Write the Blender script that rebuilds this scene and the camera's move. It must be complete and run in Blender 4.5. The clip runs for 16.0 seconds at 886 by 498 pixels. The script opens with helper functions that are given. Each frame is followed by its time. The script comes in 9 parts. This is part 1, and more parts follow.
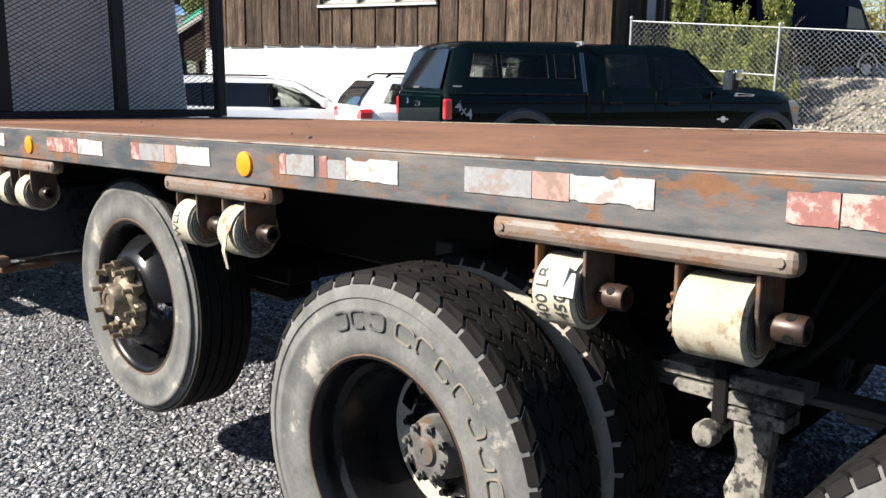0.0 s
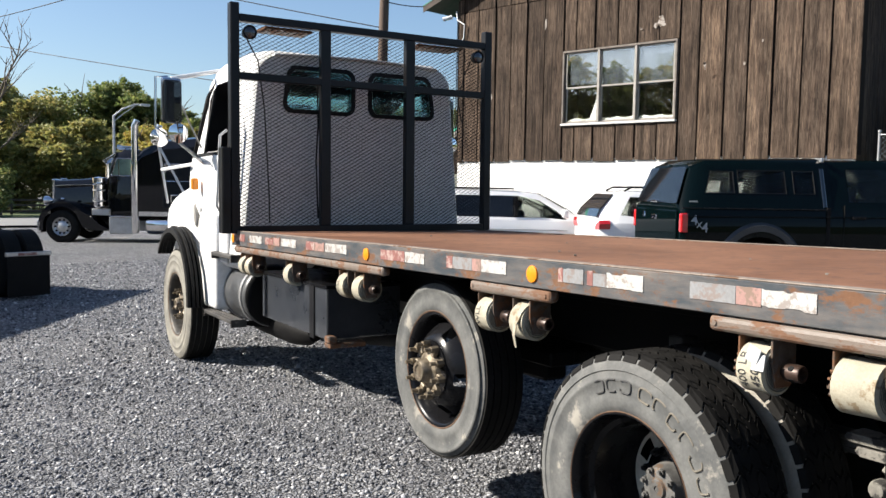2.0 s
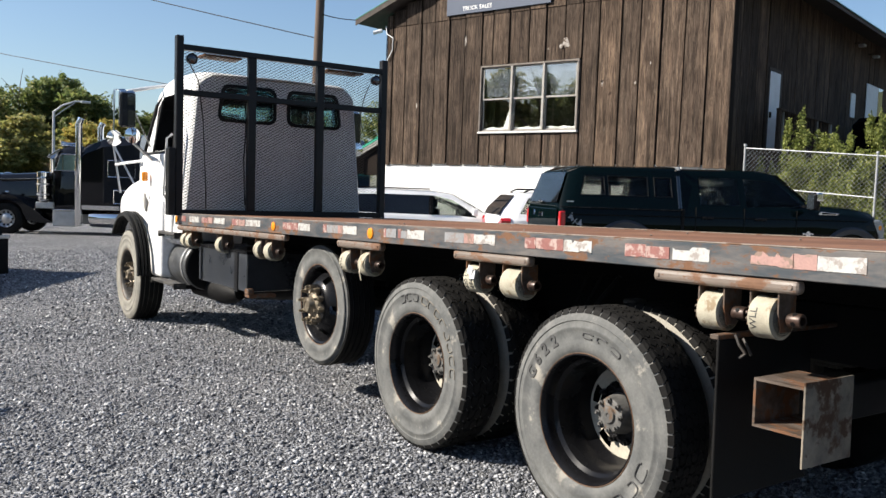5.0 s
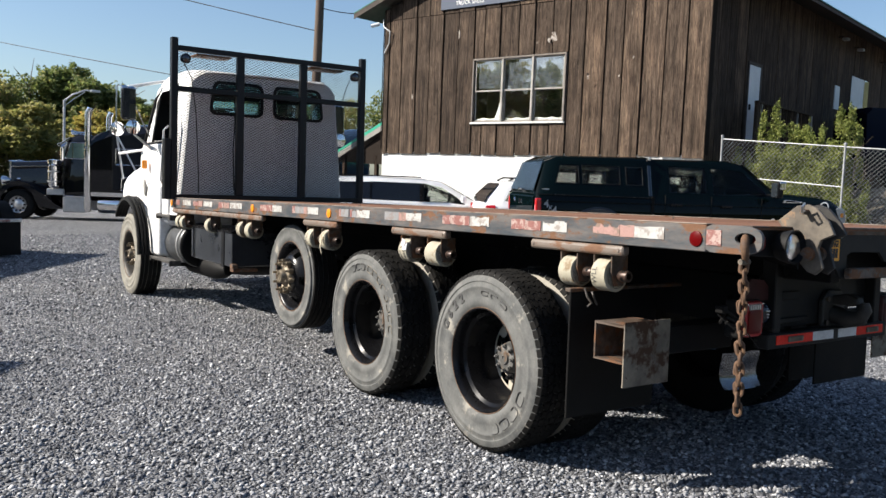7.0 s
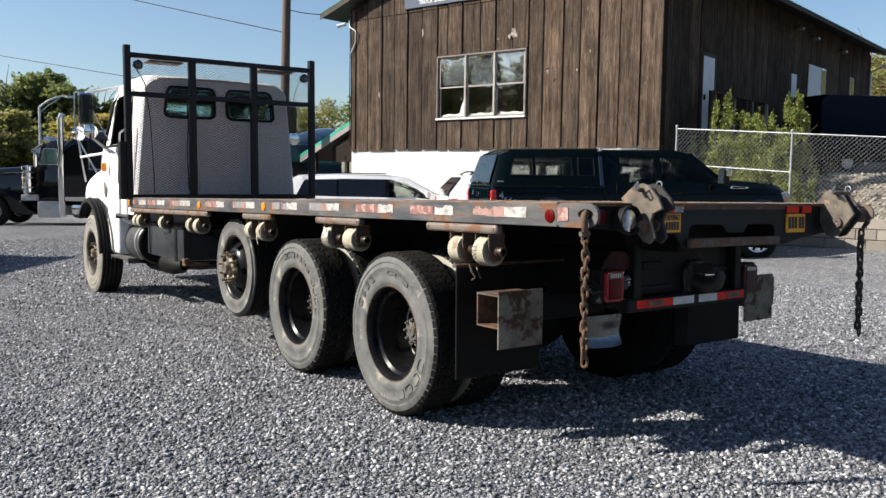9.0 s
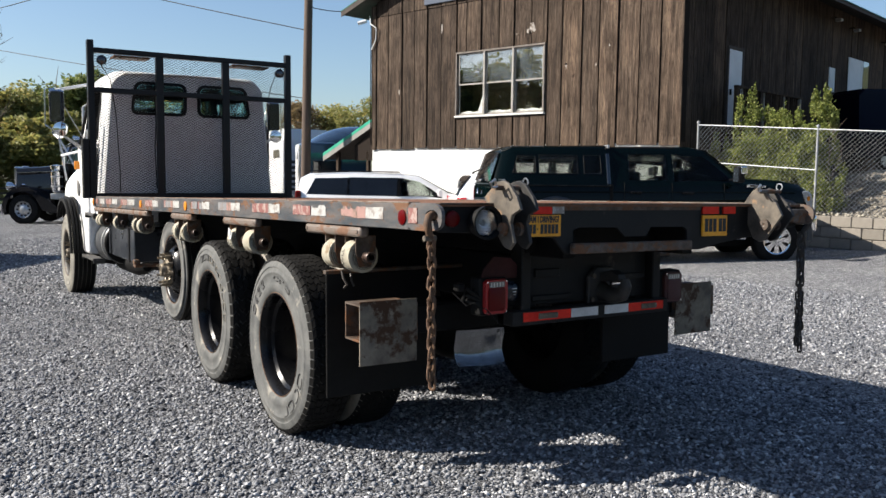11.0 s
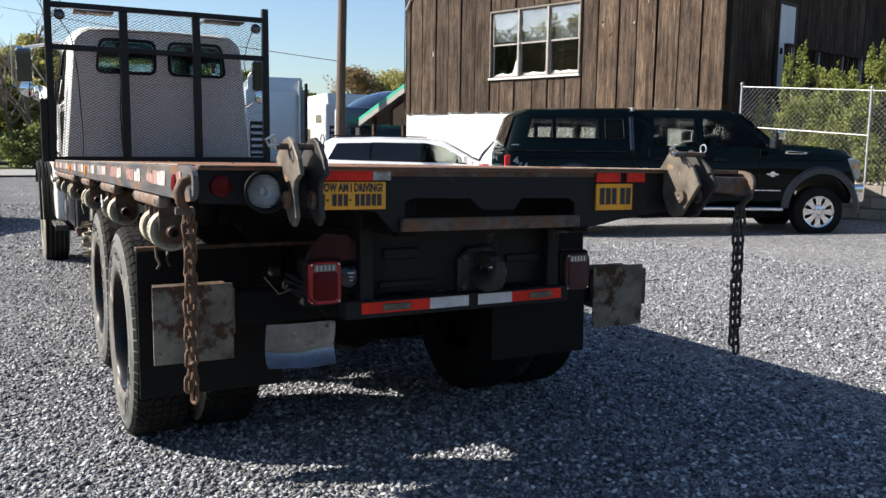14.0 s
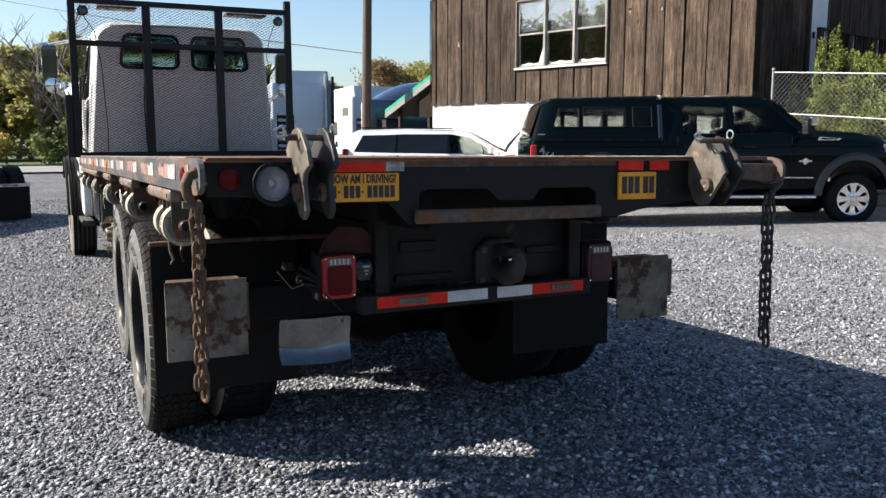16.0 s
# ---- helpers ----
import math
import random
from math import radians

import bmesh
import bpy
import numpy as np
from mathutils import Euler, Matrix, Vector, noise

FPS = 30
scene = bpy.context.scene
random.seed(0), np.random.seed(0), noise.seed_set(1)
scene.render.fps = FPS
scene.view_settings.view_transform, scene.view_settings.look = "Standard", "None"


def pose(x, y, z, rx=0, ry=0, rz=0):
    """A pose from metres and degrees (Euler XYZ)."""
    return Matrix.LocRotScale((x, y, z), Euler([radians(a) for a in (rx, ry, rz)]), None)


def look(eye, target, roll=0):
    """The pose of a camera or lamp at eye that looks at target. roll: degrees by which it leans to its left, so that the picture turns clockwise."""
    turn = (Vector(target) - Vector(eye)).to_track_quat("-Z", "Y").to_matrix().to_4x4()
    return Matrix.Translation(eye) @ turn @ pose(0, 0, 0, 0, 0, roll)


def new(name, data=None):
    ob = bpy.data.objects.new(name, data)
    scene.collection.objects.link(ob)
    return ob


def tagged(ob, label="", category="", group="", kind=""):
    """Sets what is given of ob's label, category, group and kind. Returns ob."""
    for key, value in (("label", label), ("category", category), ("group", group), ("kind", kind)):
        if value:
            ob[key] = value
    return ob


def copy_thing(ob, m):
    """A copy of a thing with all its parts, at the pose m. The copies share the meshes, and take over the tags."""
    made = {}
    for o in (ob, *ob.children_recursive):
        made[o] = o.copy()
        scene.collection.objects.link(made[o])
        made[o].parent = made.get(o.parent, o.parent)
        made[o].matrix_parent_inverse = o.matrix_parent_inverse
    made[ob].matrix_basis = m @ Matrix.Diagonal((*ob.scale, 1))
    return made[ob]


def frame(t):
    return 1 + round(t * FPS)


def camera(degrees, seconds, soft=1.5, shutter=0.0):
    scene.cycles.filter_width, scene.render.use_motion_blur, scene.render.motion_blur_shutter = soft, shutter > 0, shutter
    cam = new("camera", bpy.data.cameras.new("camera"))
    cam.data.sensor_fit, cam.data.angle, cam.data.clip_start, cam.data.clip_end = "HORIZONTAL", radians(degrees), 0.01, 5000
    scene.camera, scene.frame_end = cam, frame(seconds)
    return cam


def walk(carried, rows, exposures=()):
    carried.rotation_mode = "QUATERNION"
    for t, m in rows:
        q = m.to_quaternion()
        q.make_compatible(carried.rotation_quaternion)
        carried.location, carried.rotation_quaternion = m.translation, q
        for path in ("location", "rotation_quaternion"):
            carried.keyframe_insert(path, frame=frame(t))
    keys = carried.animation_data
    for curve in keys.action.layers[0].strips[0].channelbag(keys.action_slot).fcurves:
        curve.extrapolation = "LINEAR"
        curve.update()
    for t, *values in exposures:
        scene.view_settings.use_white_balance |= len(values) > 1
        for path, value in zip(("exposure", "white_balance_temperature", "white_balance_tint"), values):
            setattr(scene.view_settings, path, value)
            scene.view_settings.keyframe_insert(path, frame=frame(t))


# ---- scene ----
cam = camera(55.0, 16.0, soft=1.5, shutter=0.0)
PATH = [
    (0, (-1.376, 1.691, 1.466), (0.053, 3.036, 1.08), 1.0),
    (0.5, (-1.608, 1.568, 1.51), (-0.386, 3.1, 1.113), 0.8),
    (0.8, (-1.725, 1.47, 1.511), (-0.615, 3.096, 1.16), 1.1),
    (1, (-1.767, 1.369, 1.552), (-0.715, 3.053, 1.307), 1.3),
    (1.1, (-1.794, 1.344, 1.559), (-0.741, 3.032, 1.359), 2.3),
    (1.5, (-1.925, 1.187, 1.582), (-0.913, 2.906, 1.443), 1.7),
    (2, (-2.104, 0.988, 1.585), (-1.075, 2.697, 1.434), 1.0),
    (2.5, (-2.202, 0.682, 1.541), (-1.083, 2.332, 1.377), 1.1),
    (3, (-2.368, 0.376, 1.529), (-1.282, 2.046, 1.354), 1.4),
    (3.5, (-2.501, 0.062, 1.554), (-1.373, 1.705, 1.376), 0.9),
    (4, (-2.552, -0.302, 1.558), (-1.438, 1.351, 1.403), 1.5),
    (4.5, (-2.704, -0.607, 1.547), (-1.56, 1.026, 1.392), 1.5),
    (4.7, (-2.745, -0.796, 1.527), (-1.601, 0.838, 1.388), 2.0),
    (6.8, (-2.903, -2.014, 1.546), (-1.772, -0.373, 1.379), 2.4),
    (7, (-2.944, -2.121, 1.529), (-1.821, -0.475, 1.363), 2.3),
    (7.5, (-3.061, -2.394, 1.535), (-1.906, -0.77, 1.367), 2.2),
    (8, (-3.068, -2.69, 1.508), (-1.903, -1.074, 1.334), 2.5),
    (8.5, (-3.023, -2.848, 1.515), (-1.878, -1.218, 1.342), 1.6),
    (9, (-2.846, -2.846, 1.506), (-1.696, -1.219, 1.333), 0.8),
    (9.5, (-2.669, -2.874, 1.526), (-1.544, -1.23, 1.357), 0.5),
    (10, (-2.385, -2.99, 1.517), (-1.279, -1.332, 1.35), 0.7),
    (10.2, (-2.279, -3.012, 1.518), (-1.181, -1.349, 1.35), 0.6),
    (12.3, (-1.086, -2.826, 1.482), (-0.112, -1.089, 1.291), 0.8),
    (12.5, (-1.017, -2.811, 1.488), (-0.049, -1.07, 1.298), 0.5),
    (13, (-0.816, -2.775, 1.49), (0.129, -1.023, 1.297), 0.6),
    (13.5, (-0.598, -2.781, 1.48), (0.33, -1.021, 1.278), 1.3),
    (14, (-0.517, -2.763, 1.48), (0.396, -1.002, 1.224), 0.9),
    (14.5, (-0.473, -2.735, 1.475), (0.42, -0.966, 1.202), 0.4),
    (15, (-0.458, -2.74, 1.47), (0.422, -0.965, 1.2), -0.0),
    (15.5, (-0.441, -2.72, 1.468), (0.425, -0.938, 1.195), -0.1),
    (16, (-0.434, -2.704, 1.471), (0.417, -0.915, 1.195), 0.1),
]
walk(cam, [(t, look(eye, target, roll)) for t, eye, target, roll in PATH], exposures=[(0, 1.45), (1.0, 1.38), (2.5, 1.12), (4, 1.08), (9, 1.05), (13, 1.15), (14, 1.3), (16, 1.35)])

# ---------------------------------------------------------------- light
SUN_AZ, SUN_EL = math.atan2(0.49, -0.872), radians(34.2)      # towards the sun, from the x axis
SLOPE = 0.016                                              # the yard falls towards the truck's nose


def ground_z(x, y):
    return -SLOPE * y + 0.02 * max(0.0, min(x, 14.0) - 9.0) + 0.09 * max(0.0, min(1.0, x - 13.2))      # and rises towards the fence


world = bpy.data.worlds.new("sky")
scene.world = world
world.use_nodes = True
wn = world.node_tree
wn.nodes.clear()
w_out = wn.nodes.new("ShaderNodeOutputWorld")
w_bg = wn.nodes.new("ShaderNodeBackground")
w_sky = wn.nodes.new("ShaderNodeTexSky")
w_sky.sky_type = "NISHITA"
w_sky.sun_disc = False
w_sky.sun_elevation = SUN_EL
w_sky.sun_rotation = math.pi / 2 - SUN_AZ
w_sky.air_density, w_sky.dust_density, w_sky.ozone_density = 1.0, 0.9, 3.5
w_bg.inputs["Strength"].default_value = 0.07
wn.links.new(w_sky.outputs[0], w_bg.inputs[0])
wn.links.new(w_bg.outputs[0], w_out.inputs[0])

sun = new("sun", bpy.data.lights.new("sun", "SUN"))
sun.data.energy, sun.data.angle, sun.data.color = 5.0, radians(0.5), (1.0, 0.93, 0.83)
sun_dir = Vector((math.cos(SUN_AZ) * math.cos(SUN_EL), math.sin(SUN_AZ) * math.cos(SUN_EL), math.sin(SUN_EL)))
sun.matrix_world = look(sun_dir * 60, (0, 0, 0))


# ---------------------------------------------------------------- materials
def nodes_of(name):
    m = bpy.data.materials.new(name)
    m.use_nodes = True
    nt = m.node_tree
    return m, nt, nt.nodes["Principled BSDF"]


def noise_node(nt, vec, scale, detail=6.0, rough=0.6, stretch=None):
    if stretch:
        mp = nt.nodes.new("ShaderNodeMapping")
        mp.inputs["Scale"].default_value = stretch
        nt.links.new(vec, mp.inputs[0])
        vec = mp.outputs[0]
    n = nt.nodes.new("ShaderNodeTexNoise")
    n.inputs["Scale"].default_value, n.inputs["Detail"].default_value, n.inputs["Roughness"].default_value = scale, detail, rough
    nt.links.new(vec, n.inputs["Vector"])
    return n.outputs["Fac"]


def ramp(nt, fac, stops):
    r = nt.nodes.new("ShaderNodeValToRGB")
    while len(r.color_ramp.elements) < len(stops):
        r.color_ramp.elements.new(0.5)
    for e, (p, c) in zip(r.color_ramp.elements, stops):
        e.position = p
        e.color = (*c, 1) if len(c) == 3 else c
    nt.links.new(fac, r.inputs[0])
    return r.outputs[0]


def mixc(nt, fac, a, b, mode="MIX"):
    m = nt.nodes.new("ShaderNodeMix")
    m.data_type, m.blend_type = "RGBA", mode
    for sock, v in ((m.inputs[0], fac), (m.inputs[6], a), (m.inputs[7], b)):
        if isinstance(v, (int, float)):
            sock.default_value = v
        elif isinstance(v, tuple):
            sock.default_value = (*v, 1)
        else:
            nt.links.new(v, sock)
    return m.outputs[2]


def bumped(nt, bsdf, height, strength, distance=0.01):
    b = nt.nodes.new("ShaderNodeBump")
    b.inputs["Strength"].default_value, b.inputs["Distance"].default_value = strength, distance
    nt.links.new(height, b.inputs["Height"])
    nt.links.new(b.outputs[0], bsdf.inputs["Normal"])


def coords(nt, kind="Object"):
    return nt.nodes.new("ShaderNodeTexCoord").outputs[kind]


def surface(name, a, b, scale=3.0, fine=60.0, rough=(0.5, 0.75), metal=0.0, bump=0.15, wear=None, wear_at=0.62, wear_scale=9.0, coat=0.0, rand=0.0, stretch=None):
    """Two colours mixed by a large noise, fine grain, wear patches of a third colour and a bump."""
    m, nt, p = nodes_of(name)
    vec = coords(nt)
    big = noise_node(nt, vec, scale, 5, 0.6, stretch)
    small = noise_node(nt, vec, fine, 4, 0.7, stretch)
    col = mixc(nt, ramp(nt, big, [(0.35, (0, 0, 0)), (0.68, (1, 1, 1))]), a, b)
    col = mixc(nt, 0.35, col, ramp(nt, small, [(0.3, (0.35, 0.35, 0.35)), (0.7, (1, 1, 1))]), "MULTIPLY")
    if wear:
        patch = noise_node(nt, vec, wear_scale, 8, 0.7, stretch)
        col = mixc(nt, ramp(nt, patch, [(wear_at, (0, 0, 0)), (wear_at + 0.06, (1, 1, 1))]), col, wear)
    if rand:
        oi = nt.nodes.new("ShaderNodeObjectInfo")
        col = mixc(nt, 1.0, col, ramp(nt, oi.outputs["Random"], [(0, (1 - rand,) * 3), (1, (1 + rand * 0.6,) * 3)]), "MULTIPLY")
    nt.links.new(col, p.inputs["Base Color"])
    nt.links.new(ramp(nt, big, [(0.3, (rough[0],) * 3), (0.7, (rough[1],) * 3)]), p.inputs["Roughness"])
    p.inputs["Metallic"].default_value = metal
    p.inputs["Coat Weight"].default_value = coat
    p.inputs["Coat Roughness"].default_value = 0.06
    if bump:
        bumped(nt, p, small, bump, 0.004)
    return m


def plain(name, c, rough=0.5, metal=0.0, transmission=0.0, coat=0.0, emit=0.0):
    m, nt, p = nodes_of(name)
    p.inputs["Base Color"].default_value = (*c, 1)
    p.inputs["Roughness"].default_value, p.inputs["Metallic"].default_value = rough, metal
    p.inputs["Transmission Weight"].default_value = transmission
    p.inputs["Coat Weight"].default_value = coat
    if transmission:
        p.inputs["IOR"].default_value = 1.45
    return m


def gravel_material(name, joined):
    m, nt, p = nodes_of(name)
    vec = coords(nt)
    if joined:
        fac = nt.nodes.new("ShaderNodeNewGeometry").outputs["Random Per Island"]
        col = ramp(nt, fac, [(0.0, (0.045, 0.048, 0.056)), (0.35, (0.14, 0.146, 0.163)), (0.7, (0.28, 0.287, 0.306)), (0.94, (0.44, 0.445, 0.46)), (1.0, (0.7, 0.7, 0.7))])
        small = noise_node(nt, vec, 140, 4, 0.7)
        col = mixc(nt, 0.5, col, ramp(nt, small, [(0.3, (0.45,) * 3), (0.7, (1,) * 3)]), "MULTIPLY")
        bumped(nt, p, small, 0.4, 0.003)
    else:
        warp = noise_node(nt, vec, 25, 3, 0.6)
        v2 = nt.nodes.new("ShaderNodeVectorMath")
        v2.operation = "MULTIPLY_ADD"
        v2.inputs[1].default_value = (0.03, 0.03, 0.03)
        nt.links.new(warp, v2.inputs[0])
        nt.links.new(vec, v2.inputs[2])
        cells = []
        for scale, feature in ((34, "F1"), (34, "DISTANCE_TO_EDGE"), (75, "F1")):
            v = nt.nodes.new("ShaderNodeTexVoronoi")
            v.feature = feature
            v.inputs["Scale"].default_value = scale
            v.inputs["Randomness"].default_value = 1.0
            nt.links.new(v2.outputs[0], v.inputs["Vector"])
            cells.append(v)
        rnd = nt.nodes.new("ShaderNodeSeparateColor")
        nt.links.new(cells[0].outputs["Color"], rnd.inputs[0])
        rnd2 = nt.nodes.new("ShaderNodeSeparateColor")
        nt.links.new(cells[2].outputs["Color"], rnd2.inputs[0])
        tones = [(0.0, (0.06, 0.063, 0.073)), (0.4, (0.165, 0.171, 0.188)), (0.75, (0.31, 0.317, 0.336)), (0.95, (0.47, 0.473, 0.487)), (1.0, (0.7, 0.7, 0.7))]
        col = mixc(nt, 0.4, ramp(nt, rnd.outputs[0], tones), ramp(nt, rnd2.outputs[0], tones))
        gap = ramp(nt, cells[1].outputs["Distance"], [(0.0, (0.25,) * 3), (0.12, (1,) * 3)])
        col = mixc(nt, 1.0, col, gap, "MULTIPLY")
        far = noise_node(nt, vec, 0.35, 5, 0.6)
        col = mixc(nt, 1.0, col, ramp(nt, far, [(0.3, (0.8, 0.81, 0.83)), (0.7, (1.22, 1.2, 1.16))]), "MULTIPLY")
        # the gravel whitens along x, from 3 to 6.5, between the truck and the building
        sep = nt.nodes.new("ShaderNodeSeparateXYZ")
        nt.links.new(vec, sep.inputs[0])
        pale_x = nt.nodes.new("ShaderNodeMapRange")
        pale_x.inputs["From Min"].default_value, pale_x.inputs["From Max"].default_value = 3.0, 6.5
        pale_x.inputs["To Min"].default_value, pale_x.inputs["To Max"].default_value = 0.0, 1.0
        nt.links.new(sep.outputs[0], pale_x.inputs["Value"])
        col = mixc(nt, pale_x.outputs[0], col, mixc(nt, 1.0, col, (1.42, 1.4, 1.36), "MULTIPLY"))
        h = nt.nodes.new("ShaderNodeMath")
        h.operation = "MULTIPLY_ADD"
        h.inputs[1].default_value = 0.9
        nt.links.new(rnd.outputs[1], h.inputs[0])
        nt.links.new(ramp(nt, cells[1].outputs["Distance"], [(0.0, (0,) * 3), (0.25, (1,) * 3)]), h.inputs[2])
        bumped(nt, p, h.outputs[0], 1.0, 0.02)
    nt.links.new(col, p.inputs["Base Color"])
    p.inputs["Roughness"].default_value = 0.85
    p.inputs["Specular IOR Level"].default_value = 0.35
    return m


def wood_material(name, a, b, dark):
    m, nt, p = nodes_of(name)
    vec = coords(nt)
    oi = nt.nodes.new("ShaderNodeObjectInfo")
    shift = nt.nodes.new("ShaderNodeVectorMath")
    shift.operation = "MULTIPLY_ADD"
    shift.inputs[1].default_value = (37, 37, 37)
    nt.links.new(oi.outputs["Random"], shift.inputs[0])
    nt.links.new(vec, shift.inputs[2])
    v = shift.outputs[0]
    grain = noise_node(nt, v, 9, 8, 0.65, (3, 3, 0.25))
    fine = noise_node(nt, v, 40, 6, 0.7, (3, 3, 0.12))
    stain = noise_node(nt, v, 1.6, 5, 0.6)
    streak = noise_node(nt, v, 5, 6, 0.65, (2.4, 2.4, 0.13))
    pale = noise_node(nt, v, 2.6, 6, 0.7, (2, 2, 0.7))
    knot = noise_node(nt, v, 3.2, 2, 0.5, (2, 2, 0.8))
    col = mixc(nt, ramp(nt, grain, [(0.35, (0,) * 3), (0.65, (1,) * 3)]), a, b)
    col = mixc(nt, ramp(nt, fine, [(0.47, (0,) * 3), (0.62, (0.85,) * 3)]), col, dark)
    col = mixc(nt, ramp(nt, knot, [(0.7, (0,) * 3), (0.76, (0.8,) * 3)]), col, dark)
    col = mixc(nt, 0.55, col, ramp(nt, stain, [(0.35, (0.45,) * 3), (0.65, (1.2,) * 3)]), "MULTIPLY")
    col = mixc(nt, 0.85, col, ramp(nt, streak, [(0.34, (0.3,) * 3), (0.5, (1.0,) * 3), (0.66, (1.7, 1.66, 1.6))]), "MULTIPLY")
    col = mixc(nt, ramp(nt, pale, [(0.64, (0,) * 3), (0.78, (0.55,) * 3)]), col, (0.2, 0.172, 0.145))
    col = mixc(nt, 1.0, col, ramp(nt, oi.outputs["Random"], [(0, (0.66, 0.66, 0.67)), (0.35, (0.92,) * 3), (0.75, (1.1,) * 3), (1, (1.38, 1.34, 1.28))]), "MULTIPLY")
    nt.links.new(col, p.inputs["Base Color"])
    p.inputs["Roughness"].default_value = 0.85
    bumped(nt, p, fine, 0.35, 0.006)
    return m


M = {}
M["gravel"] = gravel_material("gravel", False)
M["stones"] = gravel_material("gravel_stones", True)
M["siding"] = wood_material("weathered_brown_siding", (0.05, 0.034, 0.025), (0.105, 0.078, 0.058), (0.011, 0.0075, 0.006))
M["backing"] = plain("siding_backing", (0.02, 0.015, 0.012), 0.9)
M["whitewall"] = surface("white_painted_masonry", (0.8, 0.8, 0.78), (0.72, 0.72, 0.7), 1.2, 30, (0.75, 0.85), bump=0.3, wear=(0.5, 0.47, 0.42), wear_at=0.7, wear_scale=2.0)
M["white_trim"] = surface("weathered_pale_trim", (0.31, 0.295, 0.265), (0.22, 0.2, 0.175), 4, 60, (0.5, 0.65), wear=(0.35, 0.3, 0.25), wear_at=0.68)
M["roof_metal"] = surface("green_roof_metal", (0.03, 0.14, 0.1), (0.05, 0.18, 0.13), 2, 40, (0.35, 0.5), metal=0.3)
M["soffit"] = surface("dark_soffit", (0.06, 0.05, 0.045), (0.09, 0.075, 0.065), 4, 40, (0.7, 0.8))
M["window_glass"] = plain("window_glass", (0.02, 0.025, 0.03), 0.03, 0.0, coat=1.0)
M["clear_pane"] = plain("clear_window_pane", (0.85, 0.9, 0.92), 0.01, transmission=1.0)
M["clear_pane"].node_tree.nodes["Principled BSDF"].inputs["IOR"].default_value = 2.3
M["paint_scrap"] = surface("old_pale_paint_scrap", (0.26, 0.23, 0.2), (0.4, 0.365, 0.33), 9, 60, (0.8, 0.9), bump=0.2, wear=(0.1, 0.075, 0.058), wear_at=0.52, wear_scale=14)
# blue for reflected sky, dark patches for reflected trees, painted into the colour
M["sky_reflection"] = surface("painted_sky_reflection", (0.1, 0.125, 0.155), (0.045, 0.055, 0.07), 2.2, 9, (0.5, 0.7), wear=(0.015, 0.02, 0.015), wear_at=0.5, wear_scale=3.0)
M["concrete_block"] = surface("concrete_block", (0.17, 0.15, 0.125), (0.25, 0.225, 0.19), 3, 50, (0.85, 0.95), bump=0.4, rand=0.2)
M["galvanised"] = surface("galvanised_steel", (0.42, 0.43, 0.44), (0.55, 0.56, 0.57), 6, 60, (0.4, 0.55), metal=0.35, bump=0.05)
M["soil"] = surface("bare_gravelly_soil", (0.11, 0.096, 0.076), (0.25, 0.22, 0.178), 2.5, 20, (0.9, 0.95), bump=0.8, wear=(0.06, 0.052, 0.04), wear_at=0.55, wear_scale=3)
M["grass"] = surface("mown_grass", (0.06, 0.11, 0.03), (0.14, 0.16, 0.06), 0.3, 14, (0.85, 0.95), bump=0.6)
M["asphalt_pale"] = surface("worn_pale_asphalt", (0.2, 0.2, 0.2), (0.26, 0.26, 0.255), 0.4, 50, (0.8, 0.9))


def tape_material(name, c, under):
    return surface(name, c, tuple(v * 0.8 for v in c), 6, 90, (0.35, 0.6), wear=under, wear_at=0.5, wear_scale=17, bump=0.08)


def rusty(name, paint, at, scale):
    m, nt, p = nodes_of(name)
    vec = coords(nt)
    rust = mixc(nt, noise_node(nt, vec, 30, 5, 0.7), (0.08, 0.036, 0.018), (0.19, 0.1, 0.056))
    dust = mixc(nt, ramp(nt, noise_node(nt, vec, 5, 6, 0.65, (3, 0.6, 3)), [(0.38, (0,) * 3), (0.72, (0.62,) * 3)]), paint, (0.22, 0.185, 0.16))
    patch = noise_node(nt, vec, scale, 9, 0.72, (1.5, 0.7, 1.5))
    col = mixc(nt, ramp(nt, patch, [(at, (0,) * 3), (at + 0.05, (1,) * 3)]), dust, rust)
    fleck = noise_node(nt, vec, 26, 8, 0.75, (2.0, 0.6, 2.0))
    col = mixc(nt, ramp(nt, fleck, [(0.57, (0,) * 3), (0.64, (0.85,) * 3)]), col, rust)
    nt.links.new(col, p.inputs["Base Color"])
    nt.links.new(ramp(nt, patch, [(at, (0.45,) * 3), (at + 0.06, (0.85,) * 3)]), p.inputs["Roughness"])
    bumped(nt, p, noise_node(nt, vec, 70, 5, 0.7), 0.25, 0.004)
    return m


